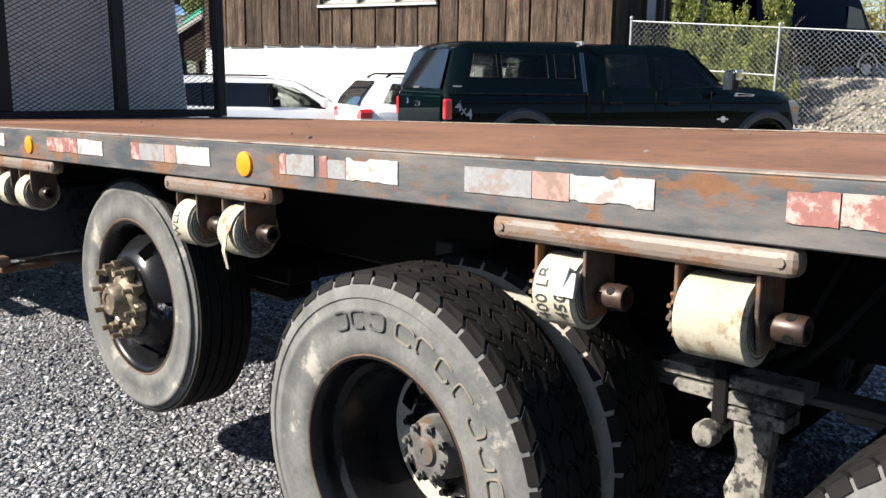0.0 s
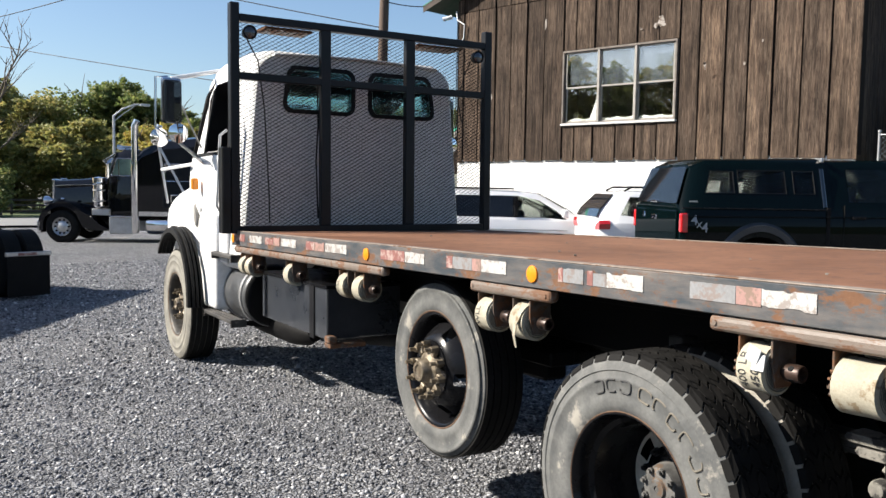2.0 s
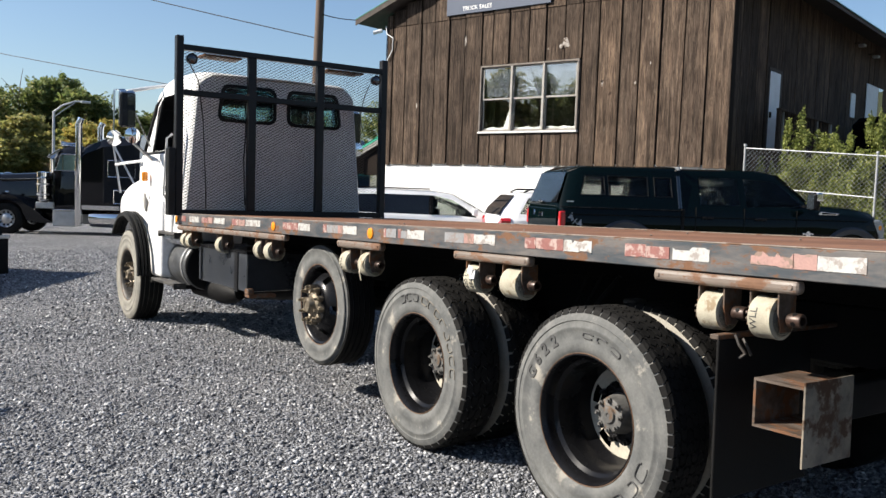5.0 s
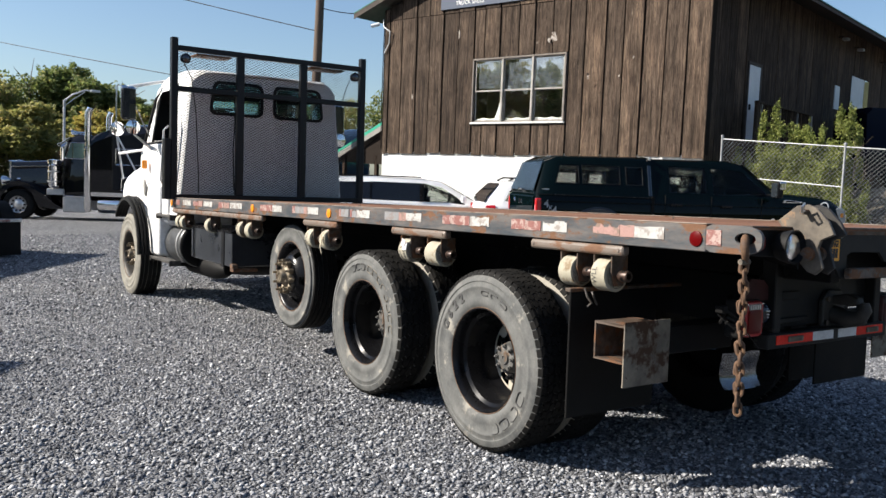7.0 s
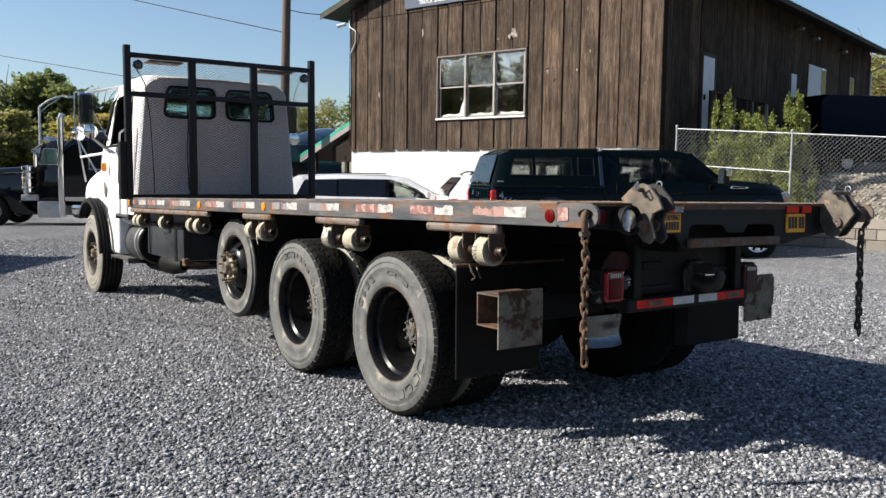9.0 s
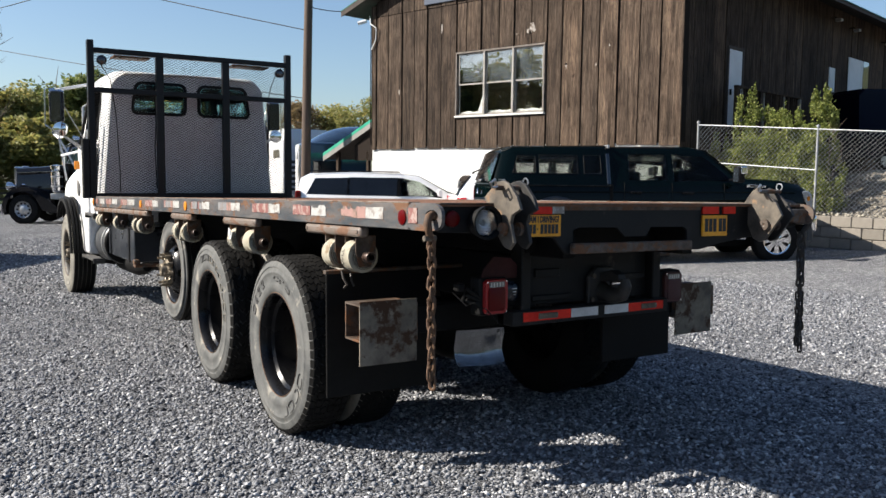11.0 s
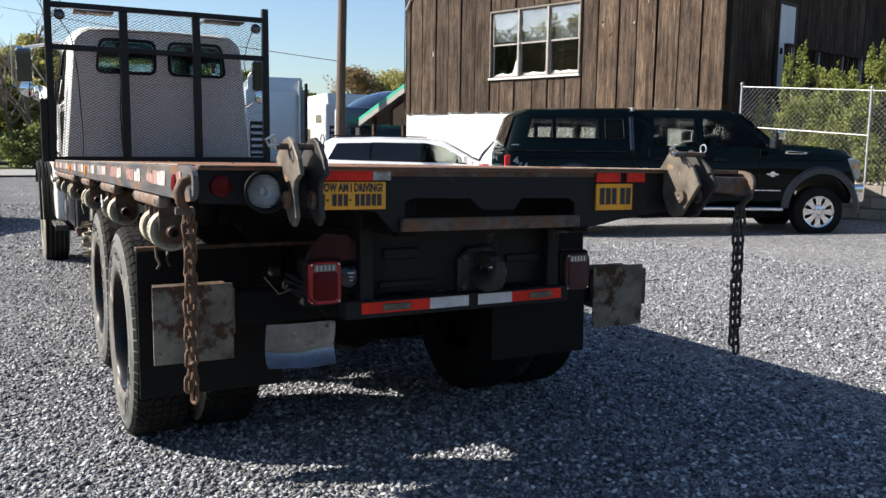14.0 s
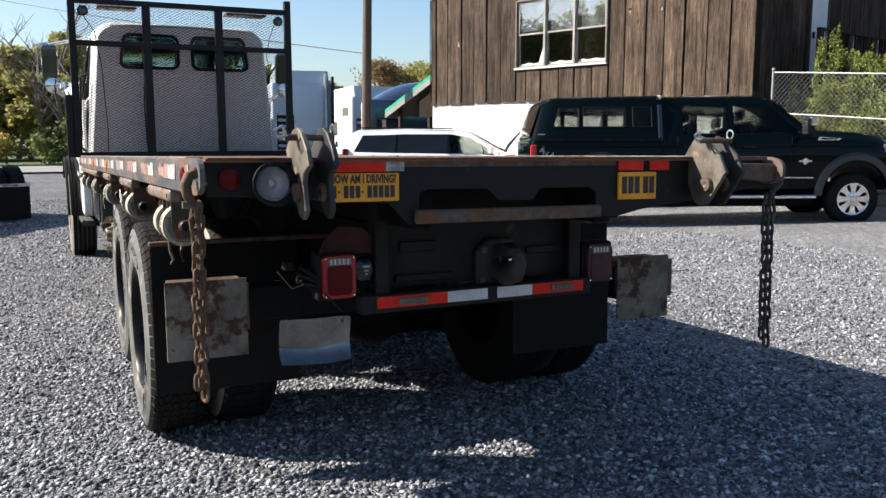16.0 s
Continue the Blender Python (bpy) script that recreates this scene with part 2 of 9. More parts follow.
def tread_plate():
    m, nt, p = nodes_of("rusted_tread_plate")
    vec = coords(nt)
    big = noise_node(nt, vec, 1.3, 7, 0.65)
    mid = noise_node(nt, vec, 14, 7, 0.7)
    col = mixc(nt, ramp(nt, big, [(0.35, (0,) * 3), (0.65, (1,) * 3)]), (0.145, 0.07, 0.04), (0.255, 0.13, 0.077))
    col = mixc(nt, ramp(nt, mid, [(0.52, (0,) * 3), (0.7, (0.8,) * 3)]), col, (0.075, 0.05, 0.042))
    waves = []
    for turn in (45, -45):
        mp = nt.nodes.new("ShaderNodeMapping")
        mp.inputs["Rotation"].default_value = (0, 0, radians(turn))
        mp.inputs["Scale"].default_value = (1, 2.2, 1)
        nt.links.new(vec, mp.inputs[0])
        v = nt.nodes.new("ShaderNodeTexVoronoi")
        v.inputs["Scale"].default_value, v.inputs["Randomness"].default_value = 17, 0.0
        nt.links.new(mp.outputs[0], v.inputs["Vector"])
        waves.append(ramp(nt, v.outputs["Distance"], [(0.18, (1,) * 3), (0.34, (0,) * 3)]))
    lugs = mixc(nt, 1.0, waves[0], waves[1], "LIGHTEN")
    col = mixc(nt, 1.0, col, ramp(nt, lugs, [(0, (0.9,) * 3), (1, (1.2, 1.15, 1.12))]), "MULTIPLY")
    nt.links.new(col, p.inputs["Base Color"])
    p.inputs["Roughness"].default_value = 0.72
    h = mixc(nt, 0.15, lugs, noise_node(nt, vec, 60, 4, 0.7))
    bumped(nt, p, h, 0.6, 0.004)
    return m


M["deck"] = tread_plate()
M["rail"] = rusty("worn_blue_black_rail_paint", (0.046, 0.055, 0.063), 0.53, 4.5)
M["track"] = rusty("worn_grey_track_steel", (0.15, 0.12, 0.098), 0.5, 6)
M["rail_rust"] = rusty("rusted_steel", (0.055, 0.04, 0.03), 0.5, 7)
M["frame"] = surface("oily_black_frame", (0.005, 0.005, 0.0055), (0.011, 0.0105, 0.01), 3, 40, (0.55, 0.75), wear=(0.03, 0.021, 0.015), wear_at=0.66)
M["tail_panel"] = surface("worn_black_tail_panel", (0.006, 0.0063, 0.0066), (0.015, 0.0145, 0.014), 5, 40, (0.5, 0.75), wear=(0.045, 0.037, 0.03), wear_at=0.62, wear_scale=6)
M["edge_worn"] = surface("scuffed_dusty_rail_edge", (0.15, 0.115, 0.09), (0.34, 0.285, 0.235), 6, 40, (0.7, 0.9), wear=(0.13, 0.07, 0.04), wear_at=0.55, wear_scale=6)
M["box_paint"] = surface("dented_black_box_paint", (0.022, 0.025, 0.03), (0.042, 0.046, 0.053), 4, 50, (0.24, 0.4), wear=(0.07, 0.07, 0.07), wear_at=0.68, wear_scale=6, bump=0.1, coat=0.6)
M["tank_grey"] = surface("dull_grey_tank_paint", (0.06, 0.063, 0.067), (0.1, 0.103, 0.106), 4, 50, (0.32, 0.5), metal=0.3, wear=(0.14, 0.135, 0.125), wear_at=0.64, wear_scale=5, bump=0.06)
M["step_grey"] = surface("dusty_step_steel", (0.03, 0.029, 0.028), (0.08, 0.075, 0.068), 6, 50, (0.5, 0.7), metal=0.2, wear=(0.13, 0.115, 0.1), wear_at=0.58)
M["frame_dust"] = surface("dusty_suspension_steel", (0.05, 0.047, 0.042), (0.12, 0.113, 0.1), 5, 50, (0.8, 0.9), bump=0.3)
M["black_steel"] = surface("black_painted_steel", (0.006, 0.006, 0.007), (0.012, 0.012, 0.013), 4, 60, (0.3, 0.45), wear=(0.06, 0.05, 0.045), wear_at=0.68)
M["black_gloss"] = surface("black_gloss_paint", (0.005, 0.005, 0.006), (0.011, 0.011, 0.012), 3, 60, (0.18, 0.32), bump=0.02)
M["mesh_steel"] = plain("black_expanded_steel", (0.008, 0.008, 0.009), 0.6, 0.0)
M["rubber_side"] = surface("dusty_tyre_sidewall", (0.09, 0.093, 0.092), (0.168, 0.168, 0.16), 7, 70, (0.75, 0.9), wear=(0.25, 0.235, 0.205), wear_at=0.58, wear_scale=5, bump=0.12)
M["rubber_pale"] = surface("sand_dusted_sidewall", (0.17, 0.162, 0.14), (0.27, 0.256, 0.215), 6, 60, (0.8, 0.92), wear=(0.12, 0.115, 0.1), wear_at=0.64, wear_scale=5, bump=0.12)
M["rubber_text"] = surface("raised_tyre_rubber", (0.04, 0.04, 0.04), (0.075, 0.075, 0.073), 9, 80, (0.7, 0.85))
M["rubber_brown"] = surface("browned_raised_rubber", (0.12, 0.108, 0.085), (0.19, 0.17, 0.135), 9, 80, (0.75, 0.9))
M["rubber_tread"] = surface("black_tread_rubber", (0.006, 0.006, 0.0058), (0.016, 0.015, 0.014), 7, 60, (0.7, 0.88), bump=0.2)
M["hub"] = surface("worn_hub_steel", (0.035, 0.033, 0.03), (0.1, 0.092, 0.08), 14, 90, (0.45, 0.7), metal=0.4, wear=(0.16, 0.09, 0.05), wear_at=0.6)
M["hub_grey"] = surface("grey_axle_steel", (0.08, 0.079, 0.076), (0.19, 0.186, 0.176), 14, 90, (0.45, 0.7), metal=0.3, wear=(0.13, 0.085, 0.055), wear_at=0.6)
M["hub_gold"] = surface("tarnished_bronze_hub_steel", (0.12, 0.096, 0.067), (0.33, 0.277, 0.2), 18, 90, (0.34, 0.52), metal=0.5, wear=(0.1, 0.06, 0.04), wear_at=0.58)
M["cab_white"] = surface("white_cab_paint", (0.86, 0.86, 0.85), (0.8, 0.8, 0.785), 1.0, 20, (0.3, 0.42), bump=0.0, wear=(0.5, 0.48, 0.45), wear_at=0.74, wear_scale=3)
M["cab_glass"] = plain("teal_tinted_cab_glass", (0.5, 0.85, 0.82), 0.01, 0.0, transmission=1.0)
M["rubber_seal"] = surface("black_rubber", (0.006, 0.006, 0.006), (0.012, 0.012, 0.012), 6, 60, (0.55, 0.7))
M["chrome"] = plain("chrome", (0.75, 0.75, 0.76), 0.08, 1.0)
M["aluminium"] = surface("dull_aluminium", (0.5, 0.5, 0.5), (0.62, 0.62, 0.62), 5, 80, (0.3, 0.45), metal=0.85, bump=0.04)
M["mirror"] = plain("mirror_glass", (0.9, 0.9, 0.9), 0.01, 1.0)
M["strap"] = surface("yellowed_strap_webbing", (0.33, 0.302, 0.23), (0.46, 0.425, 0.33), 8, 150, (0.8, 0.9), bump=0.3, wear=(0.2, 0.15, 0.09), wear_at=0.56)
M["tape_grey"] = tape_material("faded_grey_tape", (0.27, 0.275, 0.28), (0.2, 0.165, 0.15))
M["capstan"] = surface("dark_red_brown_steel", (0.022, 0.015, 0.012), (0.075, 0.045, 0.034), 14, 70, (0.3, 0.45), metal=0.35, bump=0.1)
M["disc_dust"] = surface("dust_coated_cream_disc", (0.52, 0.48, 0.39), (0.4, 0.36, 0.29), 5, 60, (0.75, 0.9), wear=(0.2, 0.17, 0.14), wear_at=0.66)
M["rubber_dust"] = surface("dust_coated_sidewall", (0.34, 0.315, 0.265), (0.24, 0.225, 0.195), 6, 60, (0.85, 0.95), bump=0.12)
M["ink"] = plain("black_print", (0.03, 0.03, 0.03), 0.7)
M["tape_red"] = tape_material("red_reflective_tape", (0.27, 0.115, 0.1), (0.36, 0.27, 0.24))
M["tape_white"] = tape_material("white_reflective_tape", (0.5, 0.5, 0.48), (0.25, 0.22, 0.2))
M["tape_pink"] = tape_material("faded_pink_tape", (0.4, 0.24, 0.21), (0.2, 0.14, 0.11))
M["amber"] = plain("amber_lens", (0.72, 0.235, 0.008), 0.35, coat=0.2)
M["red_dusty"] = surface("dust_dulled_red_lens", (0.05, 0.012, 0.012), (0.09, 0.03, 0.028), 8, 60, (0.6, 0.8))
M["lamp_tan"] = surface("dusty_tan_lamp_plastic", (0.12, 0.1, 0.075), (0.2, 0.165, 0.12), 9, 70, (0.6, 0.8))
M["lamp_dark"] = plain("dark_blue_lamp_glass", (0.005, 0.008, 0.016), 0.2)
M["red_lens"] = plain("red_lens", (0.09, 0.0015, 0.002), 0.3)
M["ribbed_glass"], nt_, p_ = nodes_of("ribbed_lamp_glass")
p_.inputs["Base Color"].default_value, p_.inputs["Roughness"].default_value, p_.inputs["Transmission Weight"].default_value = (0.85, 0.89, 0.92, 1), 0.12, 1.0
bumped(nt_, p_, noise_node(nt_, coords(nt_), 60, 2, 0.5, (0.25, 1, 3)), 0.6, 0.004)
M["lamp_glass"] = plain("lamp_lens", (0.15, 0.16, 0.16), 0.12, 0.0, coat=1.0)
M["sign_yellow"] = surface("yellow_sign", (0.9, 0.4, 0.012), (0.8, 0.33, 0.012), 9, 70, (0.4, 0.55), wear=(0.35, 0.18, 0.04), wear_at=0.68, bump=0.04)
M["sign_red"] = surface("red_sign_strip", (0.82, 0.04, 0.022), (0.68, 0.032, 0.02), 9, 70, (0.35, 0.5), wear=(0.2, 0.03, 0.03), wear_at=0.68, bump=0.04)
M["bar_white"] = surface("white_reflector_strip", (0.62, 0.63, 0.63), (0.5, 0.5, 0.5), 12, 90, (0.4, 0.5), wear=(0.2, 0.19, 0.18), wear_at=0.66)
M["hitch_steel"] = surface("grimy_hitch_steel", (0.018, 0.017, 0.016), (0.05, 0.046, 0.042), 8, 60, (0.5, 0.75), metal=0.2, wear=(0.08, 0.07, 0.06), wear_at=0.62)
M["flap"] = surface("black_mud_flap_rubber", (0.007, 0.007, 0.007), (0.013, 0.0125, 0.012), 4, 60, (0.55, 0.75))
M["plate_steel"] = surface("stained_steel_plate", (0.1, 0.09, 0.076), (0.27, 0.235, 0.185), 7, 40, (0.5, 0.7), metal=0.2, wear=(0.055, 0.028, 0.015), wear_at=0.5, wear_scale=6)
M["plate_bright"] = surface("scuffed_aluminium_plate", (0.22, 0.23, 0.25), (0.42, 0.44, 0.47), 5, 25, (0.1, 0.3), metal=0.9, bump=0.2, wear=(0.12, 0.12, 0.12), wear_at=0.58, wear_scale=5)
# pale for dust and sun patches together; dark blotches paint the shade between
M["dust_sunlit"] = surface("sunlit_dusty_steel", (0.1, 0.096, 0.085), (0.3, 0.285, 0.25), 9, 50, (0.85, 0.95), bump=0.6, wear=(0.03, 0.028, 0.026), wear_at=0.5, wear_scale=13)
M["chain"] = surface("rusted_chain", (0.06, 0.032, 0.018), (0.15, 0.08, 0.04), 20, 90, (0.7, 0.9), bump=0.25)
M["latch_steel"] = surface("worn_latch_steel", (0.06, 0.051, 0.041), (0.165, 0.138, 0.106), 9, 60, (0.5, 0.7), metal=0.2, wear=(0.22, 0.135, 0.075), wear_at=0.58, wear_scale=12)
M["chain_dark"] = surface("dark_oiled_chain", (0.02, 0.017, 0.015), (0.05, 0.04, 0.032), 20, 90, (0.5, 0.7), bump=0.2)


# ---------------------------------------------------------------- mesh helpers
def part(name, bm, material, parent=None, label="", m=None, smooth=False, angle=40):
    """Links a bmesh as one mesh object, under a thing or a part."""
    me = bpy.data.meshes.new(name)
    bm.to_mesh(me)
    bm.free()
    if smooth:
        me.shade_smooth()
        me.set_sharp_from_angle(angle=radians(angle))
    for one in material if isinstance(material, (list, tuple)) else [material]:
        me.materials.append(one)
    ob = new(name, me)
    if parent:
        ob.parent = parent
    if m is not None:
        ob.matrix_basis = m
    if label:
        ob["label"] = label
    return ob


def share(name, ob, parent, m, label=""):
    """A further piece on the mesh of ob."""
    o = new(name, ob.data)
    o.parent = parent
    o.matrix_basis = m
    if label:
        o["label"] = label
    return o


def thing(name, label, category, m=None, group="", kind=""):
    e = new(name)
    if m is not None:
        e.matrix_basis = m
    return tagged(e, label, category, group, kind)


def box(bm, x0, x1, y0, y1, z0, z1, bevel=0.0, seg=1):
    r = bmesh.ops.create_cube(bm, size=1.0, matrix=Matrix.LocRotScale(((x0 + x1) / 2, (y0 + y1) / 2, (z0 + z1) / 2), None, (abs(x1 - x0), abs(y1 - y0), abs(z1 - z0))))
    if bevel:
        es = list({e for v in r["verts"] for e in v.link_edges})
        bmesh.ops.bevel(bm, geom=es, offset=bevel, segments=seg, affect="EDGES", profile=0.5)
    return bm


def cyl(bm, p0, p1, r0, r1=None, seg=16, caps=True):
    r1 = r0 if r1 is None else r1
    p0, p1 = Vector(p0), Vector(p1)
    d = p1 - p0
    m = Matrix.Translation((p0 + p1) / 2) @ d.to_track_quat("Z", "Y").to_matrix().to_4x4()
    bmesh.ops.create_cone(bm, cap_ends=caps, segments=seg, radius1=r0, radius2=r1, depth=d.length, matrix=m)
    return bm


def pipe(bm, pts, r, seg=8, closed=False):
    """A round bar along points."""
    pts = [Vector(p) for p in pts]
    n = len(pts)
    rings = []
    up = None
    for i, p in enumerate(pts):
        a = pts[(i - 1) % n] if closed or i > 0 else p
        b = pts[(i + 1) % n] if closed or i < n - 1 else p
        d = (b - a).normalized()
        if up is None:
            up = d.orthogonal().normalized()
        up = (up - d * up.dot(d)).normalized()
        s = d.cross(up)
        rr = r[i] if isinstance(r, (list, tuple)) else r
        rings.append([bm.verts.new(p + (up * math.cos(2 * math.pi * k / seg) + s * math.sin(2 * math.pi * k / seg)) * rr) for k in range(seg)])
    for i in range(n if closed else n - 1):
        a, b = rings[i], rings[(i + 1) % n]
        shift = 0
        if closed and i == n - 1:
            shift = min(range(seg), key=lambda q: (b[q].co - a[0].co).length)
        for k in range(seg):
            bm.faces.new((a[k], a[(k + 1) % seg], b[(k + 1 + shift) % seg], b[(k + shift) % seg]))
    if not closed:
        bm.faces.new(rings[0][::-1])
        bm.faces.new(rings[-1])
    return bm


def lathe(bm, profile, seg=48, axis="X", centre=(0, 0, 0), close=False):
    """Turns a profile of (along, radius) about an axis through the centre."""
    c = Vector(centre)
    rings = []
    for a, r in profile:
        ring = []
        for k in range(seg):
            t = 2 * math.pi * k / seg
            u, v = r * math.cos(t), r * math.sin(t)
            ring.append(bm.verts.new(c + Vector({"X": (a, u, v), "Y": (v, a, u), "Z": (u, v, a)}[axis])))
        rings.append(ring)
    pairs = list(zip(rings, rings[1:])) + ([(rings[-1], rings[0])] if close else [])
    for a, b in pairs:
        for k in range(seg):
            bm.faces.new((a[k], a[(k + 1) % seg], b[(k + 1) % seg], b[k]))
    return bm


def prism(bm, pts, axis, a0, a1, bevel=0.0):
    """A flat outline extruded along an axis; the outline's two numbers are the other axes in order."""
    def at(p, a):
        return {"X": (a, p[0], p[1]), "Y": (p[0], a, p[1]), "Z": (p[0], p[1], a)}[axis]
    lo = [bm.verts.new(at(p, a0)) for p in pts]
    hi = [bm.verts.new(at(p, a1)) for p in pts]
    fs = [bm.faces.new(lo[::-1]), bm.faces.new(hi)]
    n = len(pts)
    for k in range(n):
        fs.append(bm.faces.new((lo[k], lo[(k + 1) % n], hi[(k + 1) % n], hi[k])))
    bmesh.ops.recalc_face_normals(bm, faces=fs)
    if bevel:
        es = list({e for f in fs[:2] for e in f.edges})
        bmesh.ops.bevel(bm, geom=es, offset=bevel, segments=1, affect="EDGES")
    return bm


def loft(bm, sections, cap=True):
    """Skins rings of points, each ring with as many points."""
    rings = [[bm.verts.new(p) for p in s] for s in sections]
    fs = []
    for a, b in zip(rings, rings[1:]):
        n = len(a)
        for k in range(n):
            fs.append(bm.faces.new((a[k], a[(k + 1) % n], b[(k + 1) % n], b[k])))
    if cap:
        fs += [bm.faces.new(rings[0][::-1]), bm.faces.new(rings[-1])]
    bmesh.ops.recalc_face_normals(bm, faces=fs)
    return bm


def fresh():
    return bmesh.new()


def text_mesh(words, size, depth=0.001, bold=0.0):
    cu = bpy.data.curves.new("text", "FONT")
    cu.body, cu.size, cu.extrude, cu.align_x, cu.align_y, cu.resolution_u = words, size, depth, "CENTER", "CENTER", 2
    cu.offset = bold
    ob = bpy.data.objects.new("text", cu)
    scene.collection.objects.link(ob)
    dg = bpy.context.evaluated_depsgraph_get()
    me = bpy.data.meshes.new_from_object(ob.evaluated_get(dg))
    bpy.data.objects.remove(ob)
    b = fresh()
    b.from_mesh(me)
    bpy.data.meshes.remove(me)
    return b


def temp_object(bm, mats):
    me = bpy.data.meshes.new("temp")
    bm.to_mesh(me)
    bm.free()
    for q in mats:
        me.materials.append(q)
    o = bpy.data.objects.new("temp", me)
    scene.collection.objects.link(o)
    return o


def carved(bm, cutter, mats):
    """The mesh with the cutter's volume taken out; cut faces take the second material."""
    a, b = temp_object(bm, mats), temp_object(cutter, mats)
    for f in b.data.polygons:
        f.material_index = 1
    md = a.modifiers.new("cut", "BOOLEAN")
    md.operation, md.object, md.solver = "DIFFERENCE", b, "EXACT"
    dg = bpy.context.evaluated_depsgraph_get()
    me = bpy.data.meshes.new_from_object(a.evaluated_get(dg))
    out = fresh()
    out.from_mesh(me)
    for o in (a, b):
        bpy.data.objects.remove(o)
    bpy.data.meshes.remove(me)
    return out


M["cabin"] = surface("dark_cabin", (0.012, 0.012, 0.013), (0.025, 0.025, 0.025), 3, 30, (0.7, 0.9))

for k, level in (("frame", 0.12), ("flap", 0.12), ("rubber_seal", 0.2), ("black_steel", 0.25), ("mesh_steel", 0.1), ("rubber_tread", 0.15), ("cabin", 0.1), ("backing", 0.1), ("siding", 0.12), ("deck", 0.2), ("plate_steel", 0.25), ("soffit", 0.15), ("rail_rust", 0.2), ("rubber_side", 0.2), ("red_lens", 0.15), ("black_gloss", 0.2), ("rail", 0.3), ("sign_red", 0.12), ("tail_panel", 0.25)):
    M[k].node_tree.nodes["Principled BSDF"].inputs["Specular IOR Level"].default_value = level

# ---------------------------------------------------------------- ground
bm = fresh()
xs = [-400, -120, -40, -12, -4, 0, 4, 9, 13.2, 14.2, 20, 40, 120, 400]
ys = [-400, -120, -40, -12, -4, 0, 4, 9, 14, 20, 34, 46, 120, 400]
grid = [[bm.verts.new((x, y, ground_z(x, y))) for x in xs] for y in ys]
for j in range(len(ys) - 1):
    for i in range(len(xs) - 1):
        bm.faces.new((grid[j][i], grid[j][i + 1], grid[j + 1][i + 1], grid[j + 1][i]))
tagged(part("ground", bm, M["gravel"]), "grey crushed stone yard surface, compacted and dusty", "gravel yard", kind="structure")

# ---------------------------------------------------------------- building with brown siding
M["bar_white_early"] = plain("white_lettering", (0.75, 0.75, 0.73), 0.5)
M["roof_green"] = surface("bright_green_roof_metal", (0.02, 0.3, 0.19), (0.03, 0.36, 0.24), 2, 40, (0.35, 0.5))
M["fascia_grey"] = surface("grey_weathered_fascia", (0.2, 0.19, 0.175), (0.28, 0.27, 0.25), 4, 40, (0.7, 0.8))
CR, CL = Vector((13.63, 11.31, 0)), Vector((10.80, 21.82, 0))      # ends of the sunlit wall
W_DIR = (CL - CR).normalized()                                     # along the wall, away from the near corner
S_DIR = Vector((W_DIR.y, -W_DIR.x, 0))                             # into the building, along the shaded wall
W_LEN, S_LEN = (CL - CR).length, 19.4
SILL, EAVE = 2.32, 6.75
FRAME_F = Matrix((( W_DIR.x, S_DIR.x, 0, CR.x), (W_DIR.y, S_DIR.y, 0, CR.y), (0, 0, 1, 0), (0, 0, 0, 1)))   # x along the wall, y inwards
RISE = 0.33                                                        # pitch of the gable


def gable(s):
    return EAVE + RISE * min(s, W_LEN - s)


WIN0, WIN1, WINZ0, WINZ1 = 4.02, 7.12, 3.20, 4.95                  # the triple window in the sunlit wall

wall_f = part("wall_front", prism(prism(prism(prism(fresh(), [(0, SILL), (WIN0, SILL), (WIN0, gable(WIN0)), (0, gable(0))], "Y", 0.04, 0.25),
              [(WIN1, SILL), (W_LEN, SILL), (W_LEN, gable(W_LEN)), (W_LEN / 2, gable(W_LEN / 2)), (WIN1, gable(WIN1))], "Y", 0.04, 0.25),
              [(WIN0, SILL), (WIN1, SILL), (WIN1, WINZ0), (WIN0, WINZ0)], "Y", 0.04, 0.25),
              [(WIN0, WINZ1), (WIN1, WINZ1), (WIN1, gable(WIN1)), (W_LEN / 2, gable(W_LEN / 2)), (WIN0, gable(WIN0))], "Y", 0.04, 0.25), M["backing"], m=FRAME_F)
tagged(wall_f, "wall clad in weathered brown vertical boards, sunlit", "wall", kind="structure")
wall_s = part("wall_side", box(fresh(), 0.04, 0.25, 0.25, S_LEN, SILL - 0.6, EAVE + 0.2), M["backing"], m=FRAME_F)
tagged(wall_s, "shaded wall clad in dark brown vertical boards", "wall", kind="structure")
wall_b = part("wall_back", box(fresh(), 0, W_LEN, S_LEN, S_LEN + 0.2, -0.6, EAVE), M["backing"], m=FRAME_F)
tagged(wall_b, "dark rear wall of the boarded building", "wall", kind="structure")
wall_n = part("wall_north", box(fresh(), W_LEN - 0.2, W_LEN, 0.25, S_LEN, -0.6, EAVE), M["backing"], m=FRAME_F)
tagged(wall_n, "dark far side wall of the boarded building", "wall", kind="structure")
base_f = part("wall_base", box(fresh(), 0.03, W_LEN - 0.03, 0.05, 0.35, -0.8, SILL - 0.01, 0.01), M["whitewall"], m=FRAME_F)
tagged(base_f, "white painted masonry base under the boarded wall", "wall", kind="structure")
base_s = part("wall_base_side", box(fresh(), 0.05, 0.35, 0.36, S_LEN, -0.8, SILL - 0.62, 0.01), M["concrete_block"], m=FRAME_F)
tagged(base_s, "grey masonry base under the shaded wall", "wall", kind="structure")


def board(w, h, d=0.022):
    return box(fresh(), 0.0, w, -d, 0.0, 0.0, h, 0.006)


